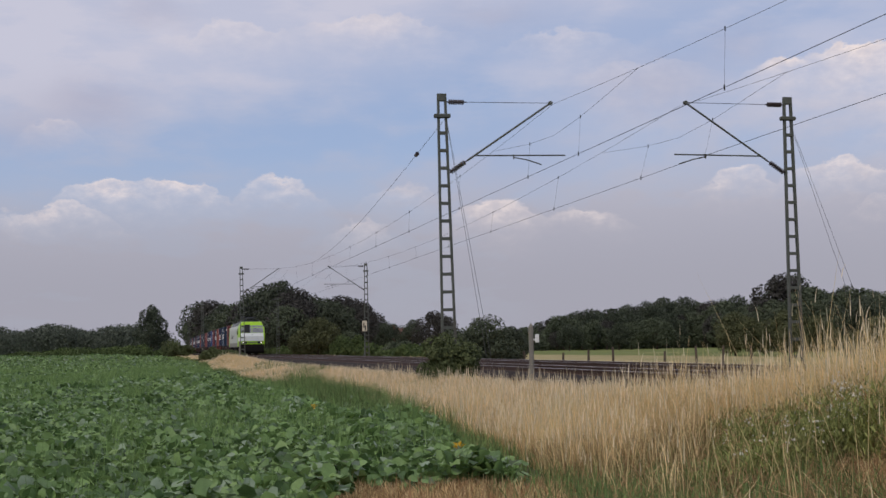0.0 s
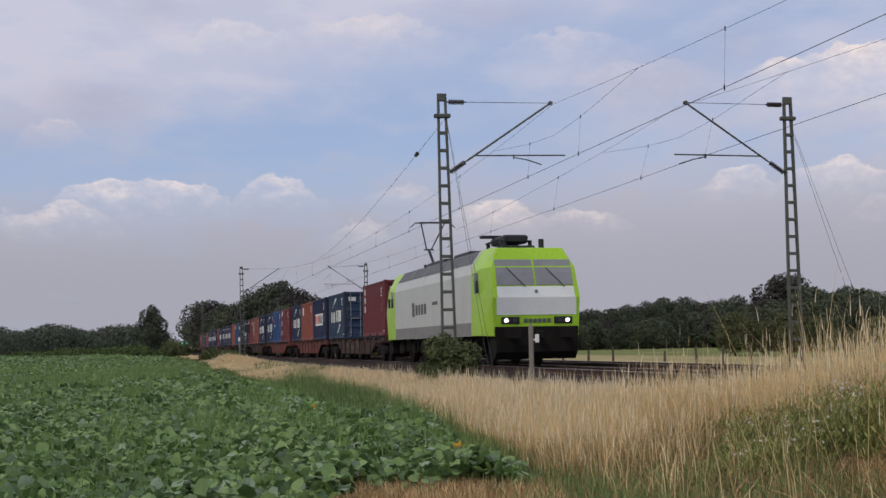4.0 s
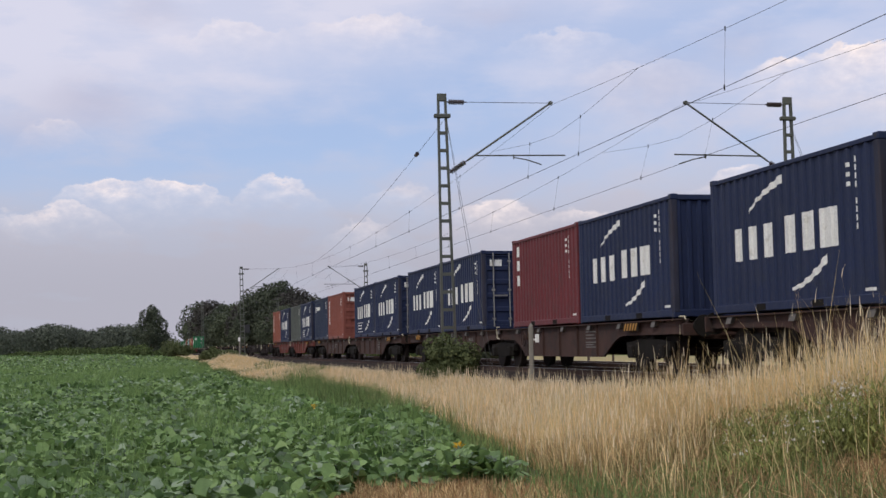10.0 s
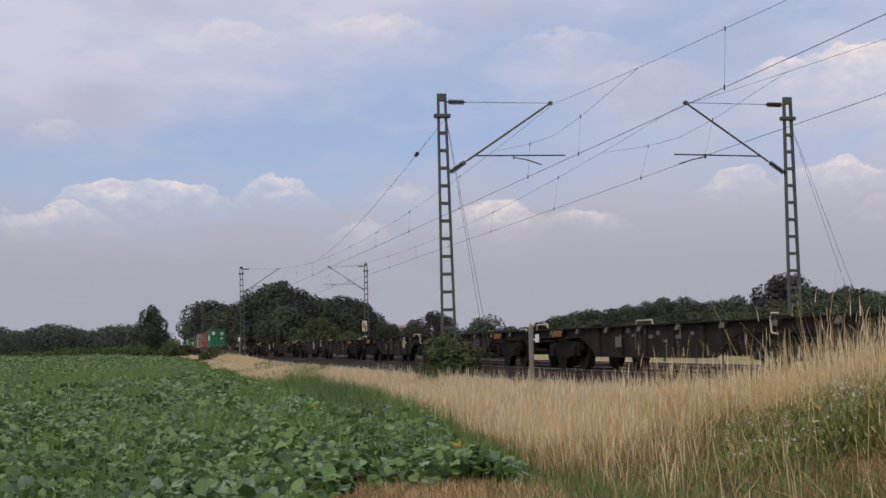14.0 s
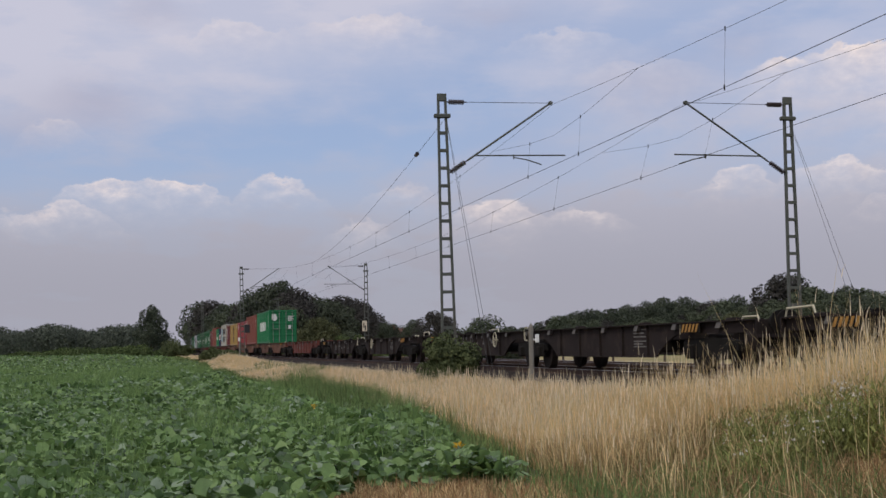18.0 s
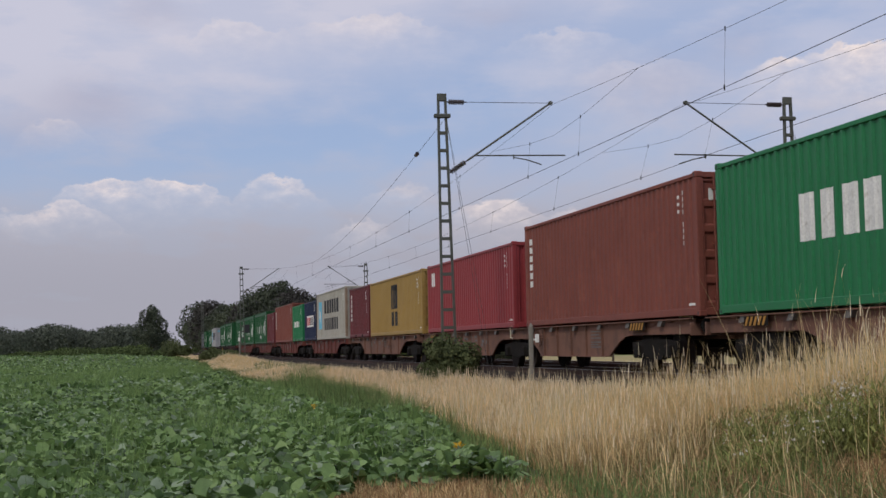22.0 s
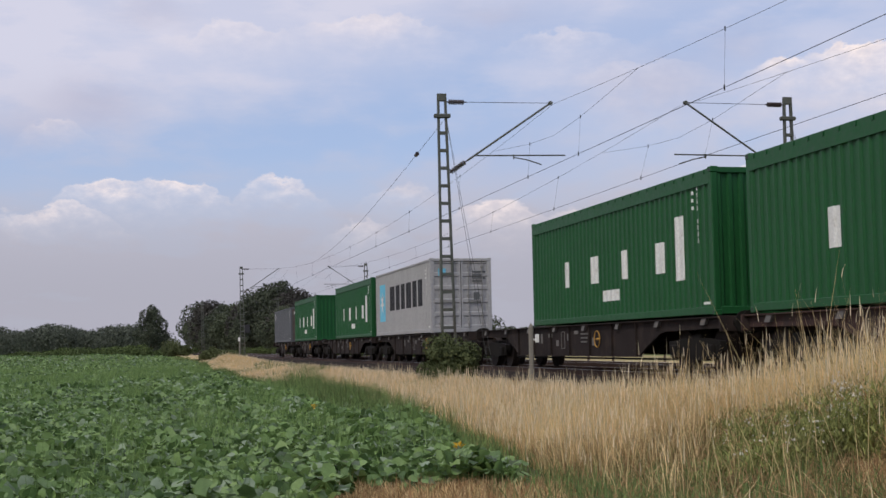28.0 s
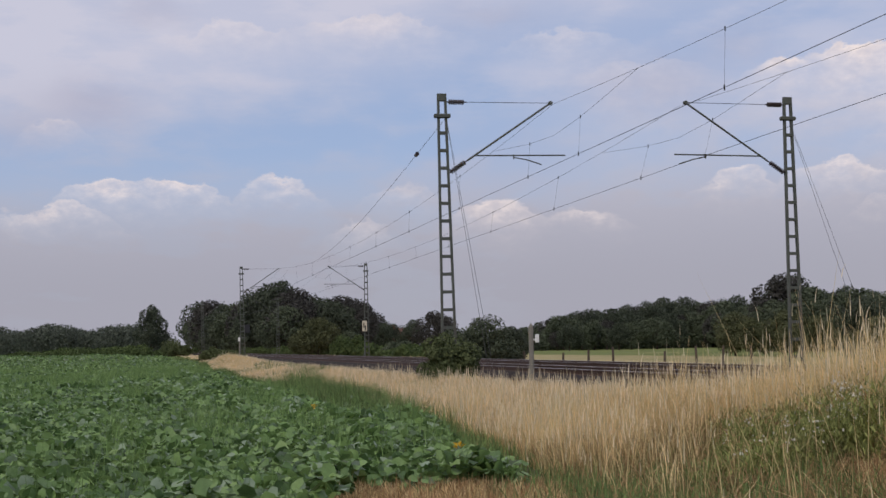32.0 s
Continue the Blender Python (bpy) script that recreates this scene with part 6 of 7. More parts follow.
def tree(h, w, seed, mat, label, trunk_part=0.07, leaves=6000, size=0.24, name="tree", tall=False, category="tree"):
    r = random.Random(seed)
    ob = thing(name, label, category, "trees in the distance")
    tr = MB()
    t0 = h * trunk_part
    lean = (r.uniform(-0.3, 0.3), r.uniform(-0.3, 0.3))
    tr.tube((0, 0, -0.2), (lean[0] * 0.5, lean[1] * 0.5, t0 * 1.4), 0.035 * h ** 0.9 + 0.06, 0.025 * h ** 0.9 + 0.03, n=8)
    tr.tube((lean[0] * 0.5, lean[1] * 0.5, t0 * 1.4), (lean[0], lean[1], h * 0.8), 0.025 * h ** 0.9 + 0.03, 0.02, n=7)
    blobs = []
    nb = 15 if not tall else 10
    for i in range(nb):
        k = (i + 0.5) / nb
        z = t0 + (h - t0) * (0.18 + 0.70 * k)
        spread = w * (0.42 * math.sin(math.pi * min(1, 0.25 + 0.72 * k)) + 0.04) * (0.55 if tall else 1.0)
        an = i * 2.4 + r.uniform(-0.6, 0.6)
        x, y = spread * math.cos(an), spread * math.sin(an)
        rr = w * r.uniform(0.17, 0.27)
        blobs.append((x, y, z, rr, rr, rr * r.uniform(0.7, 1.0) * (1.3 if tall else 1.0)))
        if i % 3 == 0:
            tr.tube((lean[0] * k, lean[1] * k, t0 + (z - t0) * 0.5), (x * 0.85, y * 0.85, z), 0.012 * h + 0.02, 0.015, n=5)
    blobs.append((0, 0, h - w * 0.16, w * 0.2, w * 0.2, w * 0.18))
    blobs.append((0, 0, t0 + (h - t0) * 0.5, w * 0.33, w * 0.33, (h - t0) * 0.36))
    part("trunk", tr, M["bark"], ob)
    v, f = leaf_cloud(blobs, leaves, size, seed)
    part("crown", quads_mesh("crown", v, f, M[mat]), None, ob)
    return ob


def scrub(h, w, seed, mat, label, leaves=1500, size=0.18, category="bush"):
    """A many-stemmed bush."""
    r = random.Random(seed)
    ob = thing("bush", label, category, "bushes")
    st = MB()
    blobs = []
    for i in range(11):
        an, d = r.uniform(0, 6.28), w * 0.5 * math.sqrt(r.uniform(0.02, 1))
        z = h * r.uniform(0.3, 0.86) * (1 - 0.35 * (2 * d / w))
        x, y = d * math.cos(an) * 0.8, d * math.sin(an) * 0.8
        rr = w * r.uniform(0.13, 0.24)
        blobs.append((x, y, z, rr, rr, min(rr, h * 0.3)))
        st.tube((x * 0.2, y * 0.2, -0.1), (x, y, z), 0.02 + 0.008 * h, 0.01, n=5)
    blobs.append((0, 0, h * 0.35, w * 0.36, w * 0.36, h * 0.36))
    part("stems", st, M["bark"], ob)
    v, f = leaf_cloud(blobs, leaves, size, seed)
    v[:, 2] = np.maximum(v[:, 2], 0.02)
    part("crown", quads_mesh("crown", v, f, M[mat]), None, ob)
    return ob


def ray_xy(px, depth):
    """x of a place at that depth, px in thousandths of the picture's width from its middle."""
    return px * 0.67596 / 1000 * depth


TREES = [tree(10.0, 8.5, 11, "leaf_dark", "dark green broad deciduous tree"), tree(11.0, 9.0, 12, "leaf_plum", "dusky dark broad deciduous tree"),
         tree(9.0, 8.0, 13, "leaf_mid", "mid-green rounded deciduous tree"), tree(10.0, 7.0, 14, "leaf_dark", "tall dark green deciduous tree"),
         tree(8.0, 8.0, 15, "leaf_mid", "mid-green low spreading tree"), tree(8.0, 7.5, 16, "leaf_sage", "olive green bushy tree", trunk_part=0.03)]
FIRST = [True] * len(TREES)


def plant(k, px, depth, height, base=0.0):
    """Tree k at a bearing and depth with the given height."""
    ref = (10.0, 11.0, 9.0, 10.0, 8.0, 8.0)[k]
    sc = height / ref
    m = pose(ray_xy(px, depth), depth, base, 0, 0, (px * 7.3 + depth * 3.1) % 360)
    if FIRST[k]:
        FIRST[k] = False
        ob = TREES[k]
        ob.matrix_basis = m
    else:
        ob = copy_thing(TREES[k], m)
    ob.scale = (sc, sc, sc)
    return ob


def X(px):
    return (px - 784) / 1568 * 1000


# clump behind the curve of the line: bearing, depth, height
for k, px, d, hh in ((0, 356, 676, 25.9), (1, 372, 604, 24.3), (3, 396, 476, 17.8), (2, 420, 388, 15.5), (1, 450, 308, 14.1), (0, 478, 266, 14.3), (3, 500, 234, 13.4), (1, 522, 230, 12.0),
                     (2, 548, 236, 10.6), (0, 572, 238, 10.4), (1, 600, 240, 11.0), (1, 622, 242, 10.6), (1, 640, 244, 9.6), (1, 656, 240, 7.4), (0, 676, 236, 5.9), (0, 693, 238, 5.6),
                     (4, 352, 638, 17.0), (2, 440, 294, 8.8), (0, 590, 215, 9.0), (1, 536, 214, 9.4), (3, 408, 414, 14.6), (0, 380, 514, 15.3), (2, 506, 212, 8.4), (1, 618, 222, 9.2),
                     (0, 470, 270, 13.5), (3, 560, 226, 9.6)):
    plant(k, X(px), d, hh)
for k, px, d, hh in ((3, 728, 190, 5.3), (1, 766, 180, 6.3), (1, 786, 186, 5.7), (5, 560, 176, 5.6), (5, 546, 184, 4.8), (4, 615, 165, 3.6)):
    plant(k, X(px), d, hh)
# wood beyond the meadow
rt_ = random.Random(9)
for i in range(30):
    px = 905 + i * 22
    tops = float(np.interp(px, (905, 950, 1000, 1050, 1100, 1160, 1200, 1260, 1300, 1345, 1420, 1480, 1568), (584, 572, 556, 549, 543, 532, 530, 534, 527, 545, 512, 507, 510)))
    d = 300 + rt_.uniform(-30, 30) if px < 1340 else 170 + rt_.uniform(-15, 15)
    hor = 611.9 - (px - 784) * 0.0185
    hh = 1.54 + (hor - tops) * d / 2320 + rt_.uniform(-0.8, 0.5)
    plant(rt_.randrange(5), X(px), d, hh)
    d2 = d * 0.9
    plant(rt_.randrange(5), X(px + 11), d2, (1.54 + (hor - tops - 12) * d2 / 2320) * rt_.uniform(0.75, 0.95))
plant(1, X(1385), 178, 10.4)
plant(0, X(1398), 182, 10.2)
for px, d, hh in ((1296, 120, 4.1), (1326, 118, 3.5), (1548, 60, 2.5), (1385, 112, 4.0), (1440, 108, 3.4)):
    plant(5, X(px), d, hh)
# undergrowth in front of the wood
bl = []
for i in range(150):
    px = 920 + i * 4.4 + rt_.uniform(-3, 3)
    d = 285 + rt_.uniform(-15, 15) if px < 1350 else 160 + rt_.uniform(-12, 12)
    z = rt_.uniform(2.0, 5.0) * d / 285
    bl.append((ray_xy(X(px), d), d, z * 0.45, 2.6 * d / 285, 2.0, z * 0.55))
v, f = leaf_cloud(bl, 40000, 0.26, 79)
v[:, 2] = np.maximum(v[:, 2], 0.12)
solo("undergrowth", quads_mesh("undergrowth", v, f, M["leaf_mid"]), None, "shrubs along the edge of the wood", "shrubs", kind="stuff")
# shrubs at the feet of the trees where the line comes out of the curve
bl = []
for i in range(70):
    px = 350 + i * 1.5 + rt_.uniform(-2, 2)
    d = float(np.interp(px, (350, 372, 396, 420, 455), (700, 620, 500, 410, 325))) + rt_.uniform(0, 25)
    z = rt_.uniform(3.0, 6.0) * d / 420
    bl.append((ray_xy(X(px), d), d, z * 0.45, 2.8 * d / 420, 2.4, z * 0.55))
v, f = leaf_cloud(bl, 22000, 0.45, 83)
v[:, 2] = np.maximum(v[:, 2], 0.12)
solo("shrub_belt", quads_mesh("shrub_belt", v, f, M["leaf_dark"]), None, "dark shrubs below the trees beyond the line", "shrubs", kind="stuff")
# slim tree on the left and the far wood as one mass
slim = tree(10.0, 6.4, 31, "leaf_dark", "slim dark tree at the far end of the field", leaves=6000, size=0.22)
slim.matrix_basis = pose(ray_xy(X(267), 330), 330, 0)
slim.scale = (1.05, 1.05, 1.30)
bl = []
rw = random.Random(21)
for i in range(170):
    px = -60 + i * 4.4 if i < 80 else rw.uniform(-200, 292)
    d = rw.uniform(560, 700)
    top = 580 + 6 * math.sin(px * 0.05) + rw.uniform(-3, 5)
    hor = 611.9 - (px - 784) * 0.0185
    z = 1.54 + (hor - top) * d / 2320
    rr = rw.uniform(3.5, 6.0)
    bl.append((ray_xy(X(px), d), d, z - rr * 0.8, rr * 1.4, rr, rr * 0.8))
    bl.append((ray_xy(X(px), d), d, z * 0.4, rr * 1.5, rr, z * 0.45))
# the wood takes the leaf colour with haze painted in
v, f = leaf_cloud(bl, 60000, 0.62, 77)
solo("far_wood", quads_mesh("far_wood", v, f, M["leaf_hazed"]), None, "distant wood along the horizon, leaves paled for haze", "woods", kind="stuff")
bl = []
for i in range(60):
    px = rw.uniform(0, 330)
    d = rw.uniform(300, 420)
    z = rw.uniform(0.8, 2.2) + (1.0 if 95 < px < 260 else 0)
    bl.append((ray_xy(X(px), d), d, z * 0.5, rw.uniform(1.5, 4.5), 2.0, z * 0.55))
v, f = leaf_cloud(bl, 22000, 0.3, 78)
v[:, 2] = np.maximum(v[:, 2], 0.02)
solo("hedgerow", quads_mesh("hedgerow", v, f, M["leaf_lite"]), None, "low hedges and shrubs behind the field", "hedge", kind="stuff")

# bushes beside the line
for px, d, hh, w_, mt, sd in ((852, 78, 4.0, 4.2, "leaf_mid", 41), (880, 84, 3.2, 4.0, "leaf_dark", 42), (825, 80, 3.2, 3.6, "leaf_mid", 43), (906, 100, 2.6, 3.0, "leaf_dark", 44),
                              (606, 156, 3.5, 5.0, "leaf_lite", 45), (628, 152, 3.0, 4.0, "leaf_lite", 46), (704, 126, 2.1, 4.5, "leaf_mid", 48), (670, 136, 2.0, 4.0, "leaf_lite", 49), (735, 118, 2.0, 4.0, "leaf_lite", 50)):
    ob = scrub(hh, w_, sd, mt, "leafy green bush beside the railway", leaves=8000 if d < 90 else 5000, size=0.09 if d < 110 else 0.15)
    ob.matrix_basis = pose(ray_xy(X(px), d), d, 0.1)
near_bush = scrub(1.95, 1.9, 61, "leaf_olive", "airy elder bush at the foot of the mast", leaves=6000, size=0.05)
near_bush.matrix_basis = pose(*on_track(-3.2, -3.4)[:2], 0.42)
near_bush2 = scrub(1.25, 1.6, 62, "leaf_olive", "dark green bush in the dry grass", leaves=6500, size=0.048)
near_bush2.matrix_basis = pose(*on_track(-3.0, -3.62)[:2], 0.40)
# low green bank along the far side of the curve and thickets under the far masts
for px, d, hh, w_, sd in ((452, 284, 2.0, 9, 71), (476, 250, 1.9, 9, 72), (500, 224, 1.9, 9, 73), (524, 204, 1.7, 8, 74), (548, 186, 1.3, 7, 75), (655, 142, 1.2, 5, 80), (715, 122, 1.2, 5, 81), (745, 112, 1.2, 4, 82)):
    ob = scrub(hh, w_, sd, "leaf_lite", "low green thicket beside the line", leaves=3500, size=0.17)
    ob.matrix_basis = pose(ray_xy(X(px), d), d, 0.3)

for px, d, hh, w_, sd in ((327, 236, 2.5, 2.8, 94), (313, 246, 3.2, 4.2, 95), (299, 262, 4.2, 5.2, 96), (374, 141, 1.5, 2.6, 91), (392, 130, 1.5, 2.4, 92), (412, 120, 1.3, 2.2, 93)):
    ob = scrub(hh, w_, sd, "leaf_olive", "dull green scrub in the dry grass of the bank", leaves=3500, size=0.12)
    ob.matrix_basis = pose(ray_xy(X(px), d), d, 0.35)

# houses far off among the trees


def house(px, depth, w, d, eave, ridge, wall, roof, label):
    ob = thing("house", label, "house", "far houses", m=pose(ray_xy(X(px), depth), depth, 0, 0, 0, 25))
    mb_ = MB()
    mb_.box(-w / 2, w / 2, -d / 2, d / 2, 0, eave)
    mb_.add([(-w / 2, -d / 2, eave), (-w / 2, d / 2, eave), (-w / 2, 0, ridge), (w / 2, -d / 2, eave), (w / 2, d / 2, eave), (w / 2, 0, ridge)], [(0, 1, 2), (3, 5, 4)])
    part("wall", mb_, M[wall], ob)
    for sg in (-1, 1):
        rb = MB()
        o = 0.4
        k = (ridge - eave) / (d / 2)
        rb.add([(-w / 2 - o, sg * (d / 2 + o), eave - o * k), (w / 2 + o, sg * (d / 2 + o), eave - o * k), (w / 2 + o, 0, ridge), (-w / 2 - o, 0, ridge),
                (-w / 2 - o, sg * (d / 2 + o), eave - o * k + 0.2), (w / 2 + o, sg * (d / 2 + o), eave - o * k + 0.2), (w / 2 + o, 0, ridge + 0.2), (-w / 2 - o, 0, ridge + 0.2)],
               [(0, 1, 2, 3), (7, 6, 5, 4), (0, 4, 5, 1), (1, 5, 6, 2), (3, 2, 6, 7), (0, 3, 7, 4)])
        part("roof", rb, M[roof], ob)
    for x in (-w * 0.28, w * 0.28):
        wn = MB()
        wn.box(x - 0.5, x + 0.5, -d / 2 - 0.03, -d / 2 + 0.05, 1.0, 2.2)
        part("window", wn, M["glass"], ob)
    ch = MB()
    ch.box(w * 0.2, w * 0.2 + 0.6, -0.3, 0.3, ridge - 0.3, ridge + 0.9)
    part("chimney", ch, M["brick"], ob)


house(676, 255, 9, 7, 3.0, 4.9, "brick", "tile", "brick house with tiled roof between trees")

# ================= field and grass =================


def squash_leaves(n, x_fn, r, size, hgt, sides, name):
    """Broad lobed leaves, cupped, on short stalks."""
    x, y = x_fn(n)
    n = len(x)
    base = ground_z(to_offset(x, y)) + rise(to_offset(x, y), y)
    rows = 0.5 + 0.5 * np.sin((x * 0.97 + y * 0.22) * 2 * np.pi / 1.5)
    z = base + hgt * r.uniform(0.3, 1.0, n) * (0.55 + 0.45 * rows) * (0.75 + 0.5 * (0.5 + 0.5 * np.sin(x * 0.9 + 2.0) * np.cos(y * 0.55)))
    sz = size * (0.5 + 1.0 * r.uniform(0, 1, n) ** 1.6)
    yaw = r.uniform(0, 2 * np.pi, n)
    tilt = np.abs(r.normal(0, 0.62, n)) + 0.15
    face = r.uniform(0, 2 * np.pi, n)
    ca, sa = np.cos(face), np.sin(face)
    up = np.stack([np.sin(tilt) * ca, np.sin(tilt) * sa, np.cos(tilt)], 1)
    a = np.stack([np.cos(yaw), np.sin(yaw), np.zeros(n)], 1)
    a -= up * np.sum(a * up, 1)[:, None]
    a /= np.linalg.norm(a, axis=1)[:, None]
    b = np.cross(up, a)
    c = np.stack([x, y, z], 1)
    def rim(rad_k, t_, lift):
        wob = 1 + 0.10 * math.cos(5 * t_)
        return c + (a * (rad_k * wob * math.cos(t_)) + b * (rad_k * wob * math.sin(t_))) * sz[:, None] + up * (lift * sz)[:, None]

    cup = r.uniform(-0.05, 0.16, n)
    rows_v = [c - up * (0.06 * sz)[:, None]]
    if sides >= 9:
        rows_v += [rim(0.30, 2 * np.pi * k / sides, 0.02 + 0.3 * cup) for k in range(sides)]
    rows_v += [rim(0.5 * (0.6 if k == 0 else 1.0), 2 * np.pi * k / sides, cup + 0.09 * r.normal(0, 1, n) - 0.04 * (k % 2)) for k in range(sides)]
    v = np.stack(rows_v, 1).reshape(-1, 3)
    m = len(rows_v)
    i0 = np.arange(n) * m
    f = [np.stack([i0, i0 + 1 + k, i0 + 1 + (k + 1) % sides], 1) for k in range(sides)]
    if sides >= 9:
        for k in range(sides):
            p_, q_ = 1 + k, 1 + (k + 1) % sides
            f += [np.stack([i0 + p_, i0 + p_ + sides, i0 + q_ + sides], 1), np.stack([i0 + p_, i0 + q_ + sides, i0 + q_], 1)]
    return v, np.concatenate(f, 0)


def edge_off(y):
    """Offset of the border between the crop and the dry grass."""
    return np.interp(y, (12, 16, 23, 35, 50, 63, 85, 110, 140), (-7.9, -7.4, -6.8, -6.8, -7.2, -7.8, -7.6, -6.8, -6.2))


def gz(x, y, o):
    return ground_z(o) + mound(x, y)


def in_field(x, y):
    off = to_offset(x, y)
    return (off < (edge_off(y) - 0.35)) & ~((x > -1.1 + 0.25 * np.sin(y * 9)) & (y < 13.75 + 0.25 * np.sin(x * 5.0) + 0.2 * np.sin(x * 11 + 1)))


rng_f = np.random.default_rng(8)


def spread(y0, y1, lx, rx):
    def fn(n):
        y = np.sqrt(rng_f.uniform(y0 * y0, y1 * y1, n))
        lo = -lx * y - 2.0
        x = lo + rng_f.uniform(0, 1, n) * (rx * y + 4 - lo)
        k = in_field(x, y)
        return x[k], y[k]
    return fn


parts_v, parts_f, cnt = [], [], 0
for y0, y1, n, size, sides, hgt in ((11, 22, 36000, 0.14, 8, 0.42), (22, 40, 64000, 0.15, 6, 0.40), (40, 80, 70000, 0.20, 5, 0.38), (80, 170, 64000, 0.26, 4, 0.36), (170, 420, 36000, 0.45, 4, 0.36)):
    v, f = squash_leaves(n, spread(y0, y1, 0.40, 0.12), rng_f, size, hgt, sides, "leaf")
    parts_v.append(v)
    parts_f.append(f + cnt)
    cnt += len(v)
me = bpy.data.meshes.new("squash_field")
me.from_pydata(np.concatenate(parts_v).tolist(), [], np.concatenate(parts_f).tolist())
me.materials.append(M["pump"])
me.polygons.foreach_set("use_smooth", [True] * len(me.polygons))
tagged(new("squash_field", me), "field of broad green squash leaves in rows", "crop", kind="stuff")


def blades(x, y, base, h, w, lean, r, segs=2, droop=0.5):
    """Upright tapering blades."""
    n = len(x)
    yaw = r.uniform(0, 2 * np.pi, n)
    la = r.uniform(0, 2 * np.pi, n)
    lx, ly = np.cos(la) * lean * h, np.sin(la) * lean * h
    sx, sy = np.cos(yaw) * w / 2, np.sin(yaw) * w / 2
    v = []
    for k, wf in ((0.0, 1.0), (0.5, 0.8), (1.0, 0.12)):
        px, py, pz = x + lx * k ** 1.6, y + ly * k ** 1.6, base + h * (k - droop * lean * k * k)
        v += [np.stack([px - sx * wf, py - sy * wf, pz], 1), np.stack([px + sx * wf, py + sy * wf, pz], 1)]
    v = np.stack(v, 1).reshape(-1, 3)
    i = np.arange(n) * 6
    f = np.concatenate([np.stack([i, i + 1, i + 3, i + 2], 1), np.stack([i + 2, i + 3, i + 5, i + 4], 1)], 0)
    tips = np.stack([x + lx, y + ly, base + h * (1 - droop * lean)], 1)
    return v, f, tips


def merged(name, chunks, mat, label, category):
    vs, fs, c = [], [], 0
    for v, f in chunks:
        vs.append(v)
        fs.append(f + c)
        c += len(v)
    me_ = bpy.data.meshes.new(name)
    me_.from_pydata(np.concatenate(vs).tolist(), [], np.concatenate(fs).tolist())
    me_.materials.append(mat)
    return tagged(new(name, me_), label, category, kind="stuff")


def patch(x, y, scale, seed):
    """A smooth field of 0 to 1."""
    return 0.5 + 0.25 * (np.sin(x * scale + seed) + np.sin(y * scale * 0.8 + seed * 2.1) * np.cos(x * scale * 0.6 + y * scale * 0.35 + seed))


def strip(n, s0, s1, o0, o1, r):
    s = r.uniform(s0, s1, n)
    o = r.uniform(o0, o1, n)
    h = heading(s)
    return np.interp(s, S_T, X_T) + o * np.cos(h), np.interp(s, S_T, Y_T) + o * np.sin(h), o


rg = np.random.default_rng(17)
dry, heads, green, old, crop_grass = [], [], [], [], []


def tufts(n, per, s0, s1, o0, o1, r, spread_):
    """Blades gathered in tussocks: place, offset, and a factor and lean of the tussock."""
    m = n // per
    s, o = r.uniform(s0, s1, m), r.uniform(o0, o1, m)
    s, o = np.repeat(s, per) + r.normal(0, spread_, m * per), np.repeat(o, per) + r.normal(0, spread_, m * per)
    fac = np.repeat(np.clip(r.normal(0.95, 0.32, m), 0.35, 1.6), per) * np.where(r.uniform(0, 1, m * per) < 0.05, 1.28, 1.0)
    h = heading(s)
    return np.interp(s, S_T, X_T) + o * np.cos(h), np.interp(s, S_T, Y_T) + o * np.sin(h), o, fac


for s0, s1, n, w, per, sp in ((2, 28, 140000, 0.0064, 26, 0.10), (-25, 2, 120000, 0.0062, 20, 0.14), (-80, -25, 90000, 0.015, 16, 0.25), (-300, -80, 22000, 0.08, 10, 0.5)):
    x, y, o, fac = tufts(n, per, s0, s1, -8.4, -3.2, rg, sp)
    k = (o > edge_off(y) + 0.1) & (o < -3.05) & ~((y < 17.0) & (o < -4.7) & (rg.uniform(0, 1, len(x)) < np.maximum(np.interp(x / y, (0.14, 0.17, 0.20), (0.1, 0.75, 0.985)), np.interp(y, (13.8, 15.0), (0.94, 0.0)) * (x > 0.9))))
    x, y, o, fac = x[k], y[k], o[k], fac[k]
    n = len(x)
    top = np.interp(y, (11, 14.3, 16.2, 20, 27.6, 37, 52, 70), (1.15, 1.10, 0.78, 0.47, 0.38, 0.33, 0.25, 0.25)) + 0.28 * mound(x, y)
    hh = top * (np.interp(o, (-7.4, -6.4, -5.2, -3.8, -3.1), (0.85, 1.05, 1.2, 0.8, 0.45)) + np.interp(y, (22, 38), (0, 1)) * np.interp(o, (-6.0, -5.2, -3.8, -3.1), (0, -0.35, -0.05, 0.1))) * fac * (0.5 + 0.55 * rg.uniform(0, 1, n) ** np.interp(y, (16, 22), (1.6, 0.8))) * (0.62 + 0.4 * patch(x, y, 1.7, 1.3) + 0.3 * patch(x, y, 0.55, 5.0))
    lean = np.abs(rg.normal(0.27, 0.27, n)) + (rg.uniform(0, 1, n) < 0.10) * 0.22
    v, f, t = blades(x, y, gz(x, y, o), hh, w * rg.uniform(0.6, 1.5, n), lean, rg)
    dry.append((v, f))
    k = rg.uniform(0, 1, n) < (0.20 if s0 > 0 else 0.12)
    m = int(k.sum())
    hv, hf, _ = blades(t[k][:, 0], t[k][:, 1], t[k][:, 2] - 0.06, rg.uniform(0.10, 0.24, m), w * 1.35, np.abs(rg.normal(0.14, 0.10, m)), rg)
    heads.append((hv, hf))
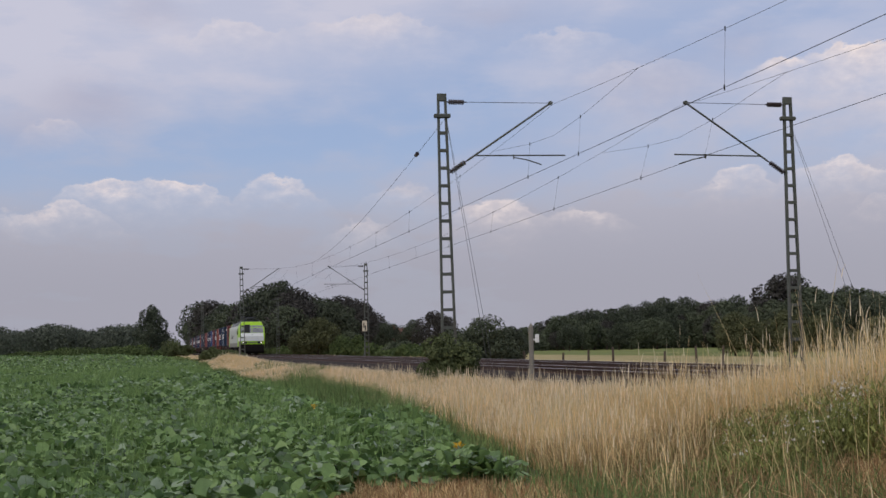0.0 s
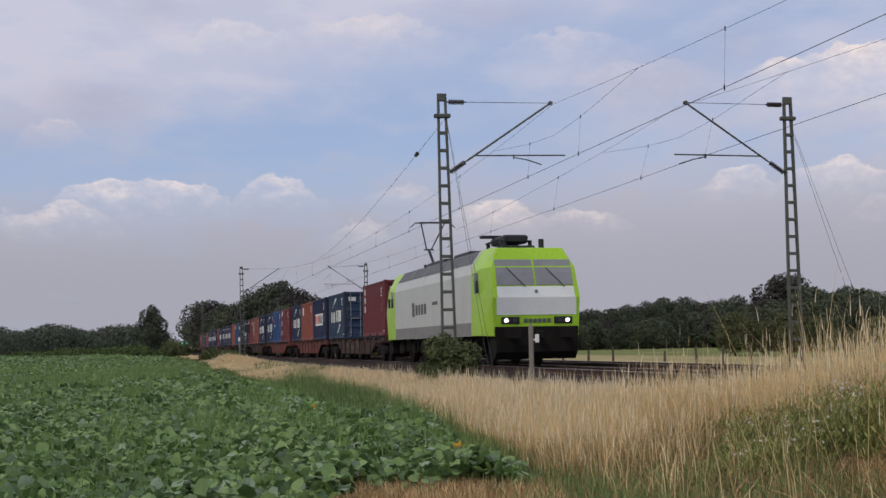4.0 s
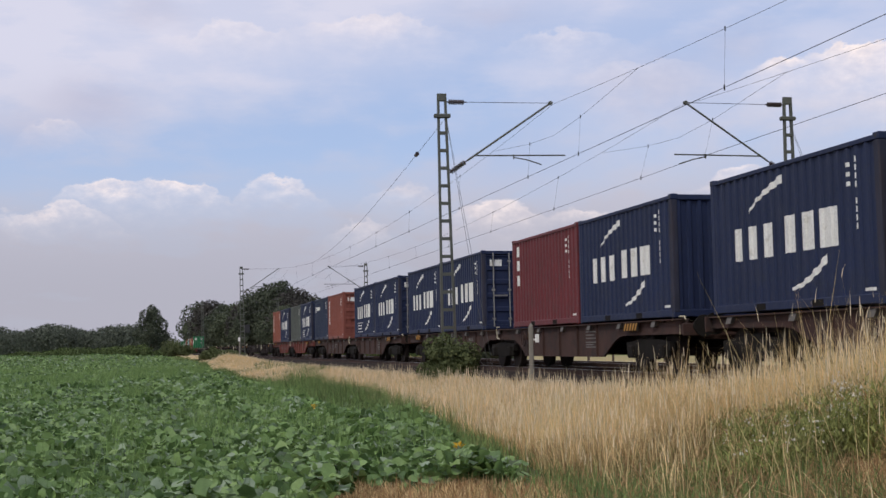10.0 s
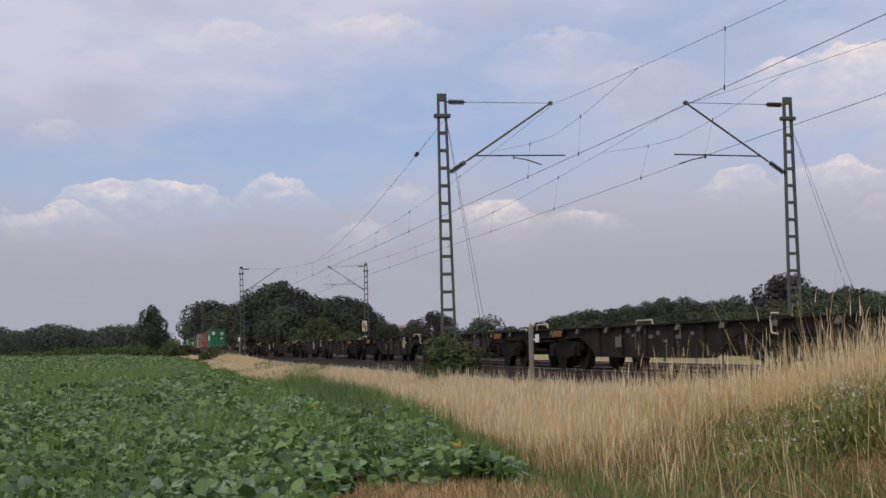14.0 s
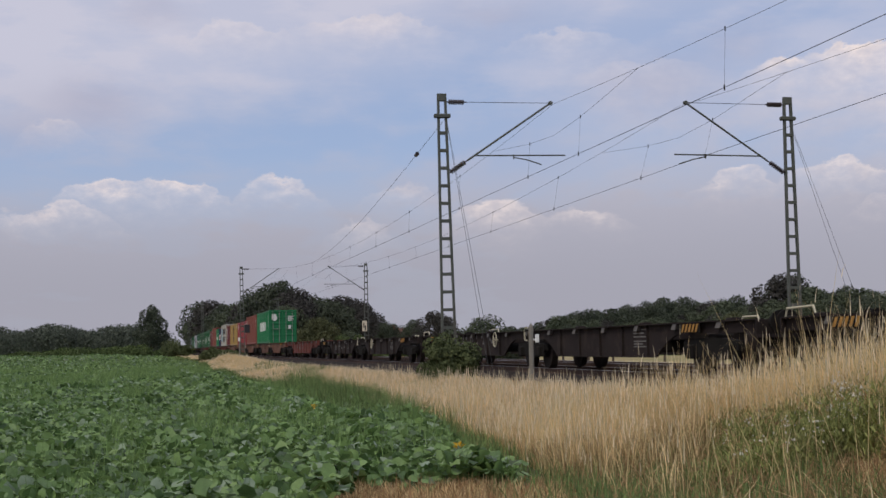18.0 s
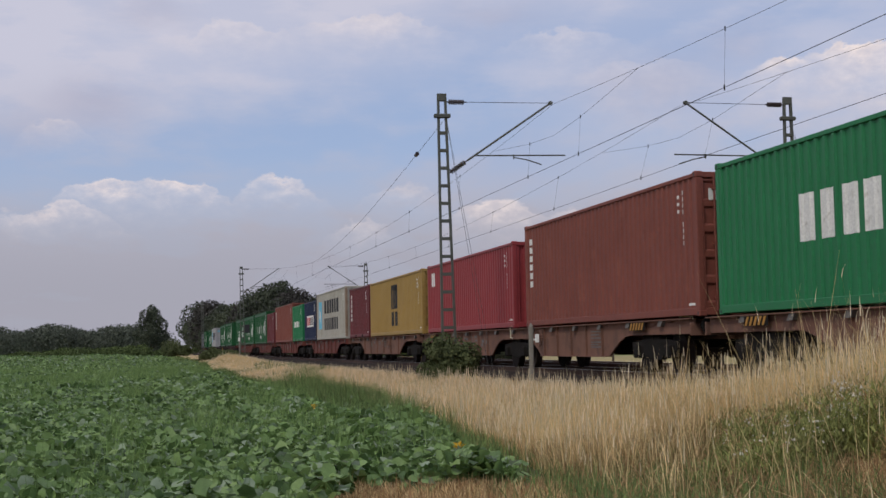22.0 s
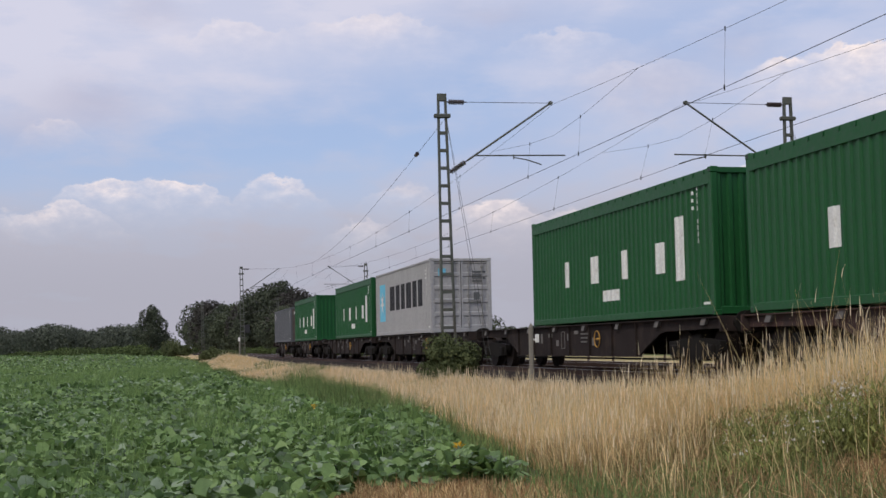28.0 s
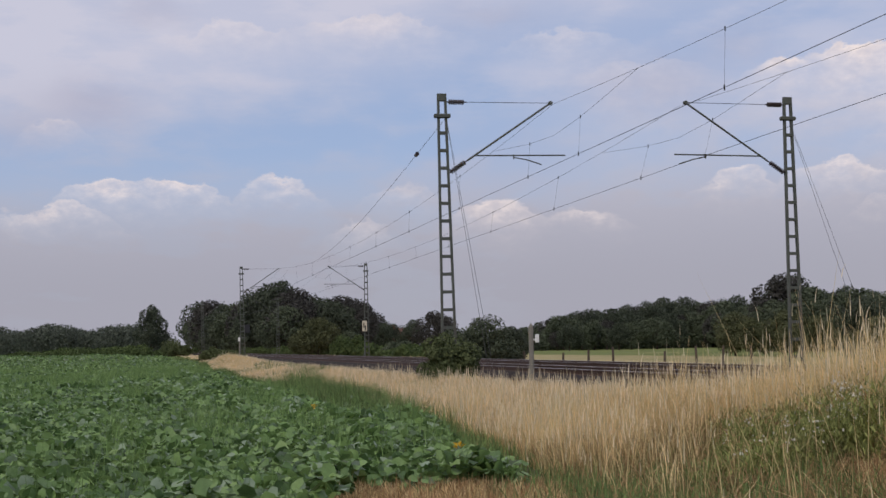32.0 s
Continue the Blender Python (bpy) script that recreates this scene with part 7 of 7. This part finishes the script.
for s0, s1, n, w in ((-60, 30, 14000, 0.04), (-220, -60, 8000, 0.10)):
    x, y, o = strip(n, s0, s1, 8.2, 14.0, rg)
    hh = (0.22 + 0.3 * patch(x, y, 0.5, 2.6)) * rg.uniform(0.4, 1.1, n)
    v, f, _ = blades(x, y, ground_z(o), hh, w * rg.uniform(0.6, 1.4, n), np.abs(rg.normal(0.2, 0.15, n)), rg)
    dry.append((v, f))
# green undergrowth at the field's edge
for s0, s1, n, w in ((2, 26, 24000, 0.012), (-25, 2, 40000, 0.015), (-80, -25, 40000, 0.028), (-300, -80, 16000, 0.09)):
    x, y, o = strip(n, s0, s1, -9.4, -5.2, rg)
    d = o - edge_off(y)
    k = (np.abs(d + 0.25 - 0.5 * (patch(x, y, 0.9, 2.0) - 0.5)) < 0.25 + 0.75 * patch(x, y, 1.5, 5.5)) & ((y > 16.5) | (rg.uniform(0, 1, n) < 0.3))
    x, y, o, d = x[k], y[k], o[k], d[k]
    hh = (0.34 + 0.75 * patch(x, y, 0.75, 4.0) ** 2) * rg.uniform(0.5, 1.15, len(x)) * np.interp(d, (-1.1, -0.4, 0.55), (0.6, 1.0, 0.7)) * np.interp(y, (18, 26, 45, 70), (1.0, 1.25, 1.05, 0.75))
    lit = rg.uniform(0, 1, len(x)) < 0.35
    for sel, lst in ((lit, crop_grass), (~lit, green)):
        v, f, _ = blades(x[sel], y[sel], ground_z(o[sel]), hh[sel], w * rg.uniform(0.6, 1.4, int(sel.sum())), np.abs(rg.normal(0.3, 0.22, int(sel.sum()))), rg)
        lst.append((v, f))
# weedy patches inside the dry strip
for s0, s1, n, w in ((-25, 6, 26000, 0.014), (-100, -25, 20000, 0.034)):
    x, y, o = strip(n, s0, s1, -7.8, -3.6, rg)
    k = (patch(x, y, 0.5, 6.0) * 0.55 + patch(x, y, 1.2, 3.3) * 0.45 > 0.60) & (o > edge_off(y))
    x, y, o = x[k], y[k], o[k]
    v, f, _ = blades(x, y, gz(x, y, o), rg.uniform(0.12, 0.42, len(x)), w * rg.uniform(0.6, 1.4, len(x)), np.abs(rg.normal(0.35, 0.25, len(x))), rg)
    green.append((v, f))
# trampled straw before the field, green tufts before the grass
x = rg.uniform(-1.8, 6.0, 42000)
y = rg.uniform(10.0, 14.6, 42000)
o = to_offset(x, y)
g = patch(x, y, 1.4, 2.0)
isg = (x > 1.0 + 0.25 * g) & (x < 3.3 + 0.4 * g) & (rg.uniform(0, 1, len(x)) < 0.88)
pick = rg.uniform(0, 1, len(x))
for k, lst, hmul in ((~isg & (pick < 0.4), dry, 0.20), (~isg & (pick >= 0.4), old, 0.22), (isg & (pick < 0.45), crop_grass, 0.30), (isg & (pick >= 0.45) & (pick < 0.7), green, 0.34), (isg & (pick >= 0.7), old, 0.32)):
    hh = hmul * rg.uniform(0.3, 1.3, int(k.sum())) * np.interp(y[k], (13.4, 14.6), (1.0, 0.5))
    v, f, _ = blades(x[k], y[k], ground_z(o[k]), hh, 0.010 * rg.uniform(0.6, 1.5, int(k.sum())), np.abs(rg.normal(0.5, 0.3, int(k.sum()))), rg)
    lst.append((v, f))
# dense tall stand at the near end, before the rails
x, y, o, fac = tufts(64000, 24, 14.5, 26.0, -4.9, -3.2, rg, 0.10)
hh = np.interp(y, (11, 14.3, 16.2, 18, 20), (1.15, 1.05, 0.74, 0.5, 0.36)) * fac * (0.34 + 0.66 * rg.uniform(0, 1, len(x)) ** 1.7)
v, f, tp = blades(x, y, ground_z(o), hh, 0.0078 * rg.uniform(0.6, 1.5, len(x)), np.abs(rg.normal(0.2, 0.16, len(x))), rg)
dry.append((v, f))
k = rg.uniform(0, 1, len(x)) < 0.25
hv, hf, _ = blades(tp[k][:, 0], tp[k][:, 1], tp[k][:, 2] - 0.06, rg.uniform(0.12, 0.26, int(k.sum())), 0.0085, np.abs(rg.normal(0.12, 0.10, int(k.sum()))), rg)
heads.append((hv, hf))
# single tall stalks that overtop the stand
x, y, o = strip(1000, -14, 19, -6.6, -3.3, rg)
k = (o > edge_off(y) + 0.3) & ~((y < 17.5) & (o < -4.7))
x, y, o = x[k], y[k], o[k]
hh = np.interp(y, (11, 14.3, 16.2, 20, 27.6, 37, 70), (1.12, 1.05, 0.80, 0.56, 0.50, 0.48, 0.45)) * rg.uniform(0.7, 1.05, len(x))
v, f, tp = blades(x, y, ground_z(o), hh, 0.0055 * rg.uniform(0.7, 1.4, len(x)) * np.interp(y, (15, 40), (1.0, 1.5)), np.abs(rg.normal(0.14, 0.12, len(x))), rg)
dry.append((v, f))
hv, hf, _ = blades(tp[:, 0], tp[:, 1], tp[:, 2] - 0.10, rg.uniform(0.14, 0.28, len(x)), 0.008 * np.interp(y, (15, 40), (1.0, 1.4)), np.abs(rg.normal(0.08, 0.07, len(x))), rg)
heads.append((hv, hf))
# broken straw low in the stand
x, y, o, fac = tufts(26000, 12, 2, 26, -7.4, -3.4, rg, 0.15)
k = o > edge_off(y) + 0.1
x, y, o = x[k], y[k], o[k]
v, f, _ = blades(x, y, ground_z(o) + rg.uniform(0, 0.15, len(x)), rg.uniform(0.12, 0.4, len(x)), 0.007 * rg.uniform(0.6, 1.5, len(x)), rg.uniform(0.5, 1.4, len(x)), rg)
old.append((v, f))
# brown older straw low among the near stems
x, y, o, fac = tufts(60000, 18, -34, 27, -8.2, -3.4, rg, 0.14)
k = (o > edge_off(y) + 0.05) & ~((y < 14.4) & (x > 1.0))
x, y, o = x[k], y[k], o[k]
v, f, _ = blades(x, y, ground_z(o), np.interp(y, (12, 16, 22, 30), (0.62, 0.46, 0.26, 0.2)) * rg.uniform(0.45, 1.1, len(x)) * (0.5 + 0.8 * patch(x, y, 0.8, 2.2)), np.interp(y, (15, 40, 70), (0.0055, 0.012, 0.022)) * rg.uniform(0.6, 1.5, len(x)), np.abs(rg.normal(0.35, 0.25, len(x))), rg)
old.append((v, f))
# brown and green undergrowth at the near stand's foot; brown also paints its self-shade
x, y = rg.uniform(0.2, 3.0, 26000), rg.uniform(13.6, 16.6, 26000)
o = to_offset(x, y)
pk = rg.uniform(0, 1, len(x))
keep = (o > edge_off(y) + 0.15) & (x / y < 0.2)
for sel, lst, hm in ((keep & (pk < 0.55), old, 0.50), (keep & (pk >= 0.55) & (pk < 0.8), green, 0.42), (keep & (pk >= 0.8), crop_grass, 0.36)):
    m = int(sel.sum())
    v, f, _ = blades(x[sel], y[sel], ground_z(o[sel]), hm * rg.uniform(0.4, 1.15, m) * np.interp(y[sel], (13.6, 14.6, 16.6), (0.7, 1.0, 0.8)), 0.006 * rg.uniform(0.6, 1.5, m), np.abs(rg.normal(0.4, 0.3, m)), rg)
    lst.append((v, f))
# grassy weeds in patches of the near crop
x, y = spread(11.5, 90, 0.38, 0.1)(110000)
k = patch(x, y, 0.45, 3.0) * 0.6 + patch(x, y, 1.3, 1.0) * 0.4 > 0.53
x, y = x[k], y[k]
v, f, _ = blades(x, y, np.zeros(len(x)), rg.uniform(0.36, 0.70, len(x)), 0.007 + y * 0.00035, np.abs(rg.normal(0.25, 0.2, len(x))), rg)
crop_grass.append((v, f))
# feathery weeds standing in the crop
x, y = spread(13, 140, 0.38, 0.1)(26000)
v, f, _ = blades(x, y, np.zeros(len(x)), rg.uniform(0.26, 0.58, len(x)) * (patch(x, y, 0.35, 7.0) > 0.36), 0.006 + y * 0.0006, np.abs(rg.normal(0.25, 0.2, len(x))), rg)
crop_grass.append((v, f))
merged("dry_grass", dry, M["straw"], "tall sun-bleached dry grass along the embankment", "grass")
merged("grass_seed_heads", heads, M["strawhead"], "pale seed heads on the dry grass", "grass")
merged("old_straw", old, M["oldstraw"], "brown older straw and painted shade low in the dry grass", "grass")
merged("crop_grass", crop_grass, M["fieldgrass"], "fresh green grass growing through the crop", "grass")
merged("green_weeds", green, M["weed"], "dark green weeds and grass at the field's edge", "weeds")

# thistles gone to seed at the near end
fl, lv = [], []
n = 1500
x, y = rg.uniform(1.6, 5.6, n), rg.uniform(12.3, 16.8, n)
o = to_offset(x, y)
k = (o < -4.3) & (x / y > 0.205 + rg.normal(0, 0.022, n))
x, y, o = x[k], y[k], o[k]
hts = np.interp(x / y, (0.18, 0.23, 0.29, 0.34), (0.18, 0.40, 0.68, 0.90)) * rg.uniform(0.5, 1.08, len(x))
for q in range(64):
    z = ground_z(o) + hts * rg.uniform(0.05, 1.0, len(x)) ** 0.8
    v, f, _ = blades(x + rg.normal(0, 0.09, len(x)), y + rg.normal(0, 0.09, len(x)), z - 0.05, rg.uniform(0.05, 0.12, len(x)), 0.014 * rg.uniform(0.6, 1.5, len(x)), rg.uniform(0.3, 1.2, len(x)), rg)
    lv.append((v, f))
v, f, _ = blades(x, y, ground_z(o), hts, np.full(len(x), 0.012), np.full(len(x), 0.05), rg)
lv.append((v, f))
tops = []
kk = rg.uniform(0, 1, len(x)) < 0.5
for q in range(7):
    m = int(kk.sum())
    v, f, _ = blades(x[kk] + rg.normal(0, 0.05, m), y[kk] + rg.normal(0, 0.05, m), ground_z(o[kk]) + hts[kk] * rg.uniform(0.85, 1.08, m), rg.uniform(0.02, 0.05, m), 0.012 * rg.uniform(0.6, 1.5, m), rg.uniform(0.2, 1.0, m), rg)
    tops.append((v, f))
merged("thistle_heads", tops, M["oldstraw"], "withered brown heads on the thistles", "weeds")
merged("thistle_leaves", lv, M["thistle"], "leafy green thistles at the near end of the verge", "weeds")
kk = rg.uniform(0, 1, len(x)) < np.interp(hts, (0.3, 0.6), (0.03, 0.18))
xs, ys, zs = x[kk], y[kk], ground_z(o[kk]) + hts[kk]
for q in range(12):
    m = len(xs)
    grp = 0.035 if q < 8 else 0.12
    v, f, _ = blades(xs + rg.normal(0, grp, m), ys + rg.normal(0, grp, m), zs + rg.normal(0, grp * 0.7, m), rg.uniform(0.015, 0.035, m), rg.uniform(0.014, 0.03, m), rg.uniform(0, 1.0, m), rg)
    fl.append((v, f))
merged("thistle_fluff", fl, M["fluff"], "white seed fluff on the thistles", "flowers")
# rust-brown dock gone to seed among the thistles
for dx, dy, dh in ((4.36, 14.4, 0.78), (4.46, 14.5, 0.70), (4.30, 14.55, 0.62)):
    dock = thing("dock_plant", "rust-brown dock plant gone to seed among the thistles", "plant", "dock plants", m=pose(dx, dy, float(ground_z(to_offset(dx, dy)))))
    mb = MB()
    mb.path([(0, 0, -0.05), (0.01, 0.0, dh * 0.4), (0.0, 0.015, dh)], 0.006, n=6)
    part("stem", mb, M["dock"], dock)
    mb = MB()
    rd = random.Random(int(dx * 100))
    for i in range(420):
        z = dh * rd.uniform(0.28, 1.0)
        a, q = rd.uniform(0, 6.28), rd.uniform(0.0, 0.045) * (1.25 - z / dh)
        c = Vector((q * math.cos(a), q * math.sin(a), z))
        e = rd.uniform(0.006, 0.012)
        mb.add([c + Vector((-e, 0, 0)), c + Vector((e * 0.6, e, 0.2 * e)), c + Vector((0.2 * e, -e, e)), c + Vector((0, 0, 1.6 * e))], [(0, 1, 2), (0, 1, 3), (1, 2, 3), (0, 2, 3)])
    part("seed_spike", mb, M["dock"], dock)
for bx, by in ((0.14, 15.1), (-2.6, 26.0)):
    mb = MB()
    for i in range(5):
        a = 2 * math.pi * i / 5
        b0, b1 = a - 0.5, a + 0.5
        mb.add([(0, 0, 0), (0.05 * math.cos(b0), 0.05 * math.sin(b0), 0.05), (0.085 * math.cos(a), 0.085 * math.sin(a), 0.06), (0.05 * math.cos(b1), 0.05 * math.sin(b1), 0.05)], [(0, 1, 2, 3)])
    mb.tube((0, 0, -0.34), (0, 0, 0), 0.008, n=5)
    solo("squash_blossom", mb, M["blossom"], "open yellow squash blossom among the leaves", "flower", "squash blossoms", m=pose(bx, by, 0.36, -35))

# ================= sleepers =================
slp = MB()
slp.box(-0.13, 0.13, -1.3, 1.3, -0.20, 0.0, 0.02)
slp_me = slp.mesh("sleeper", M["sleeper"])
rest = MB()
for off, parent in ((0.0, bpy.data.objects["track"]), (4.0, bpy.data.objects["track.001"])):
    i = 0
    s = S0
    while s < S1:
        m = track_pose(s, RAIL - 0.172, off)
        if -66 < s < 22:
            q = new("sleeper", slp_me)
            q.parent = parent
            q.matrix_basis = m
        else:
            c = [m @ Vector(k) for k in ((-0.13, -1.3, -0.2), (0.13, -1.3, -0.2), (0.13, 1.3, -0.2), (-0.13, 1.3, -0.2), (-0.13, -1.3, 0), (0.13, -1.3, 0), (0.13, 1.3, 0), (-0.13, 1.3, 0))]
            rest.add(c, [(4, 5, 6, 7), (0, 1, 5, 4), (1, 2, 6, 5), (2, 3, 7, 6), (3, 0, 4, 7)])
        s += 0.6
solo("far_sleepers", rest, M["sleeper"], "concrete sleepers of the farther track", "sleepers", kind="stuff")

# ================= a small insect flying through =================
bug = thing("flying_insect", "small dark insect in flight", "insect", m=pose(0, 0, 0))
mb = MB()
mb.tube((-0.0055, 0, 0), (0.001, 0, 0), 0.0012, 0.0024, n=8)
mb.tube((0.001, 0, 0), (0.0055, 0, 0), 0.0024, 0.0012, n=8)
part("body", mb, M["black"], bug)
for sg in (-1, 1):
    mb = MB()
    mb.add([(0.002, 0, 0.002), (0.003, sg * 0.007, 0.005), (-0.002, sg * 0.008, 0.006), (-0.003, sg * 0.002, 0.003)], [(0, 1, 2, 3)])
    part("wing", mb, M["under"], bug)
BUG = [(0.0, (-4.0, 6.0, 0.6)), (22.5, (-4.0, 6.0, 0.6)), (23.5, (-1.578, 3.9, 2.096)), (23.7, (-1.150, 3.7, 2.201)), (23.8, (-0.953, 3.6, 2.25)), (23.9, (-0.795, 3.5, 2.277)), (24.0, (-0.526, 3.4, 2.313)),
       (24.1, (-0.299, 3.3, 2.33)), (24.2, (0.079, 3.2, 2.385)), (24.3, (0.457, 3.2, 2.488)), (24.5, (1.313, 3.2, 2.731)), (26.0, (6.0, 3.0, 2.2)), (28.0, (9.0, 4.0, 0.8)), (32.0, (9.0, 4.0, 0.8))]

# ================= motion of the train =================


def motions():
    for ob, s20, z in MOVING:
        rows = []
        for i in range(17):
            t = 2.0 * i
            s = s20 + V20 * (t - 20) + ACC * (t - 20) ** 2 / 2
            rows.append((t, track_pose(s, z)))
        walk(ob, rows)
    walk(bug, [(t, pose(*p, 0, -12, 8)) for t, p in BUG])


motions()
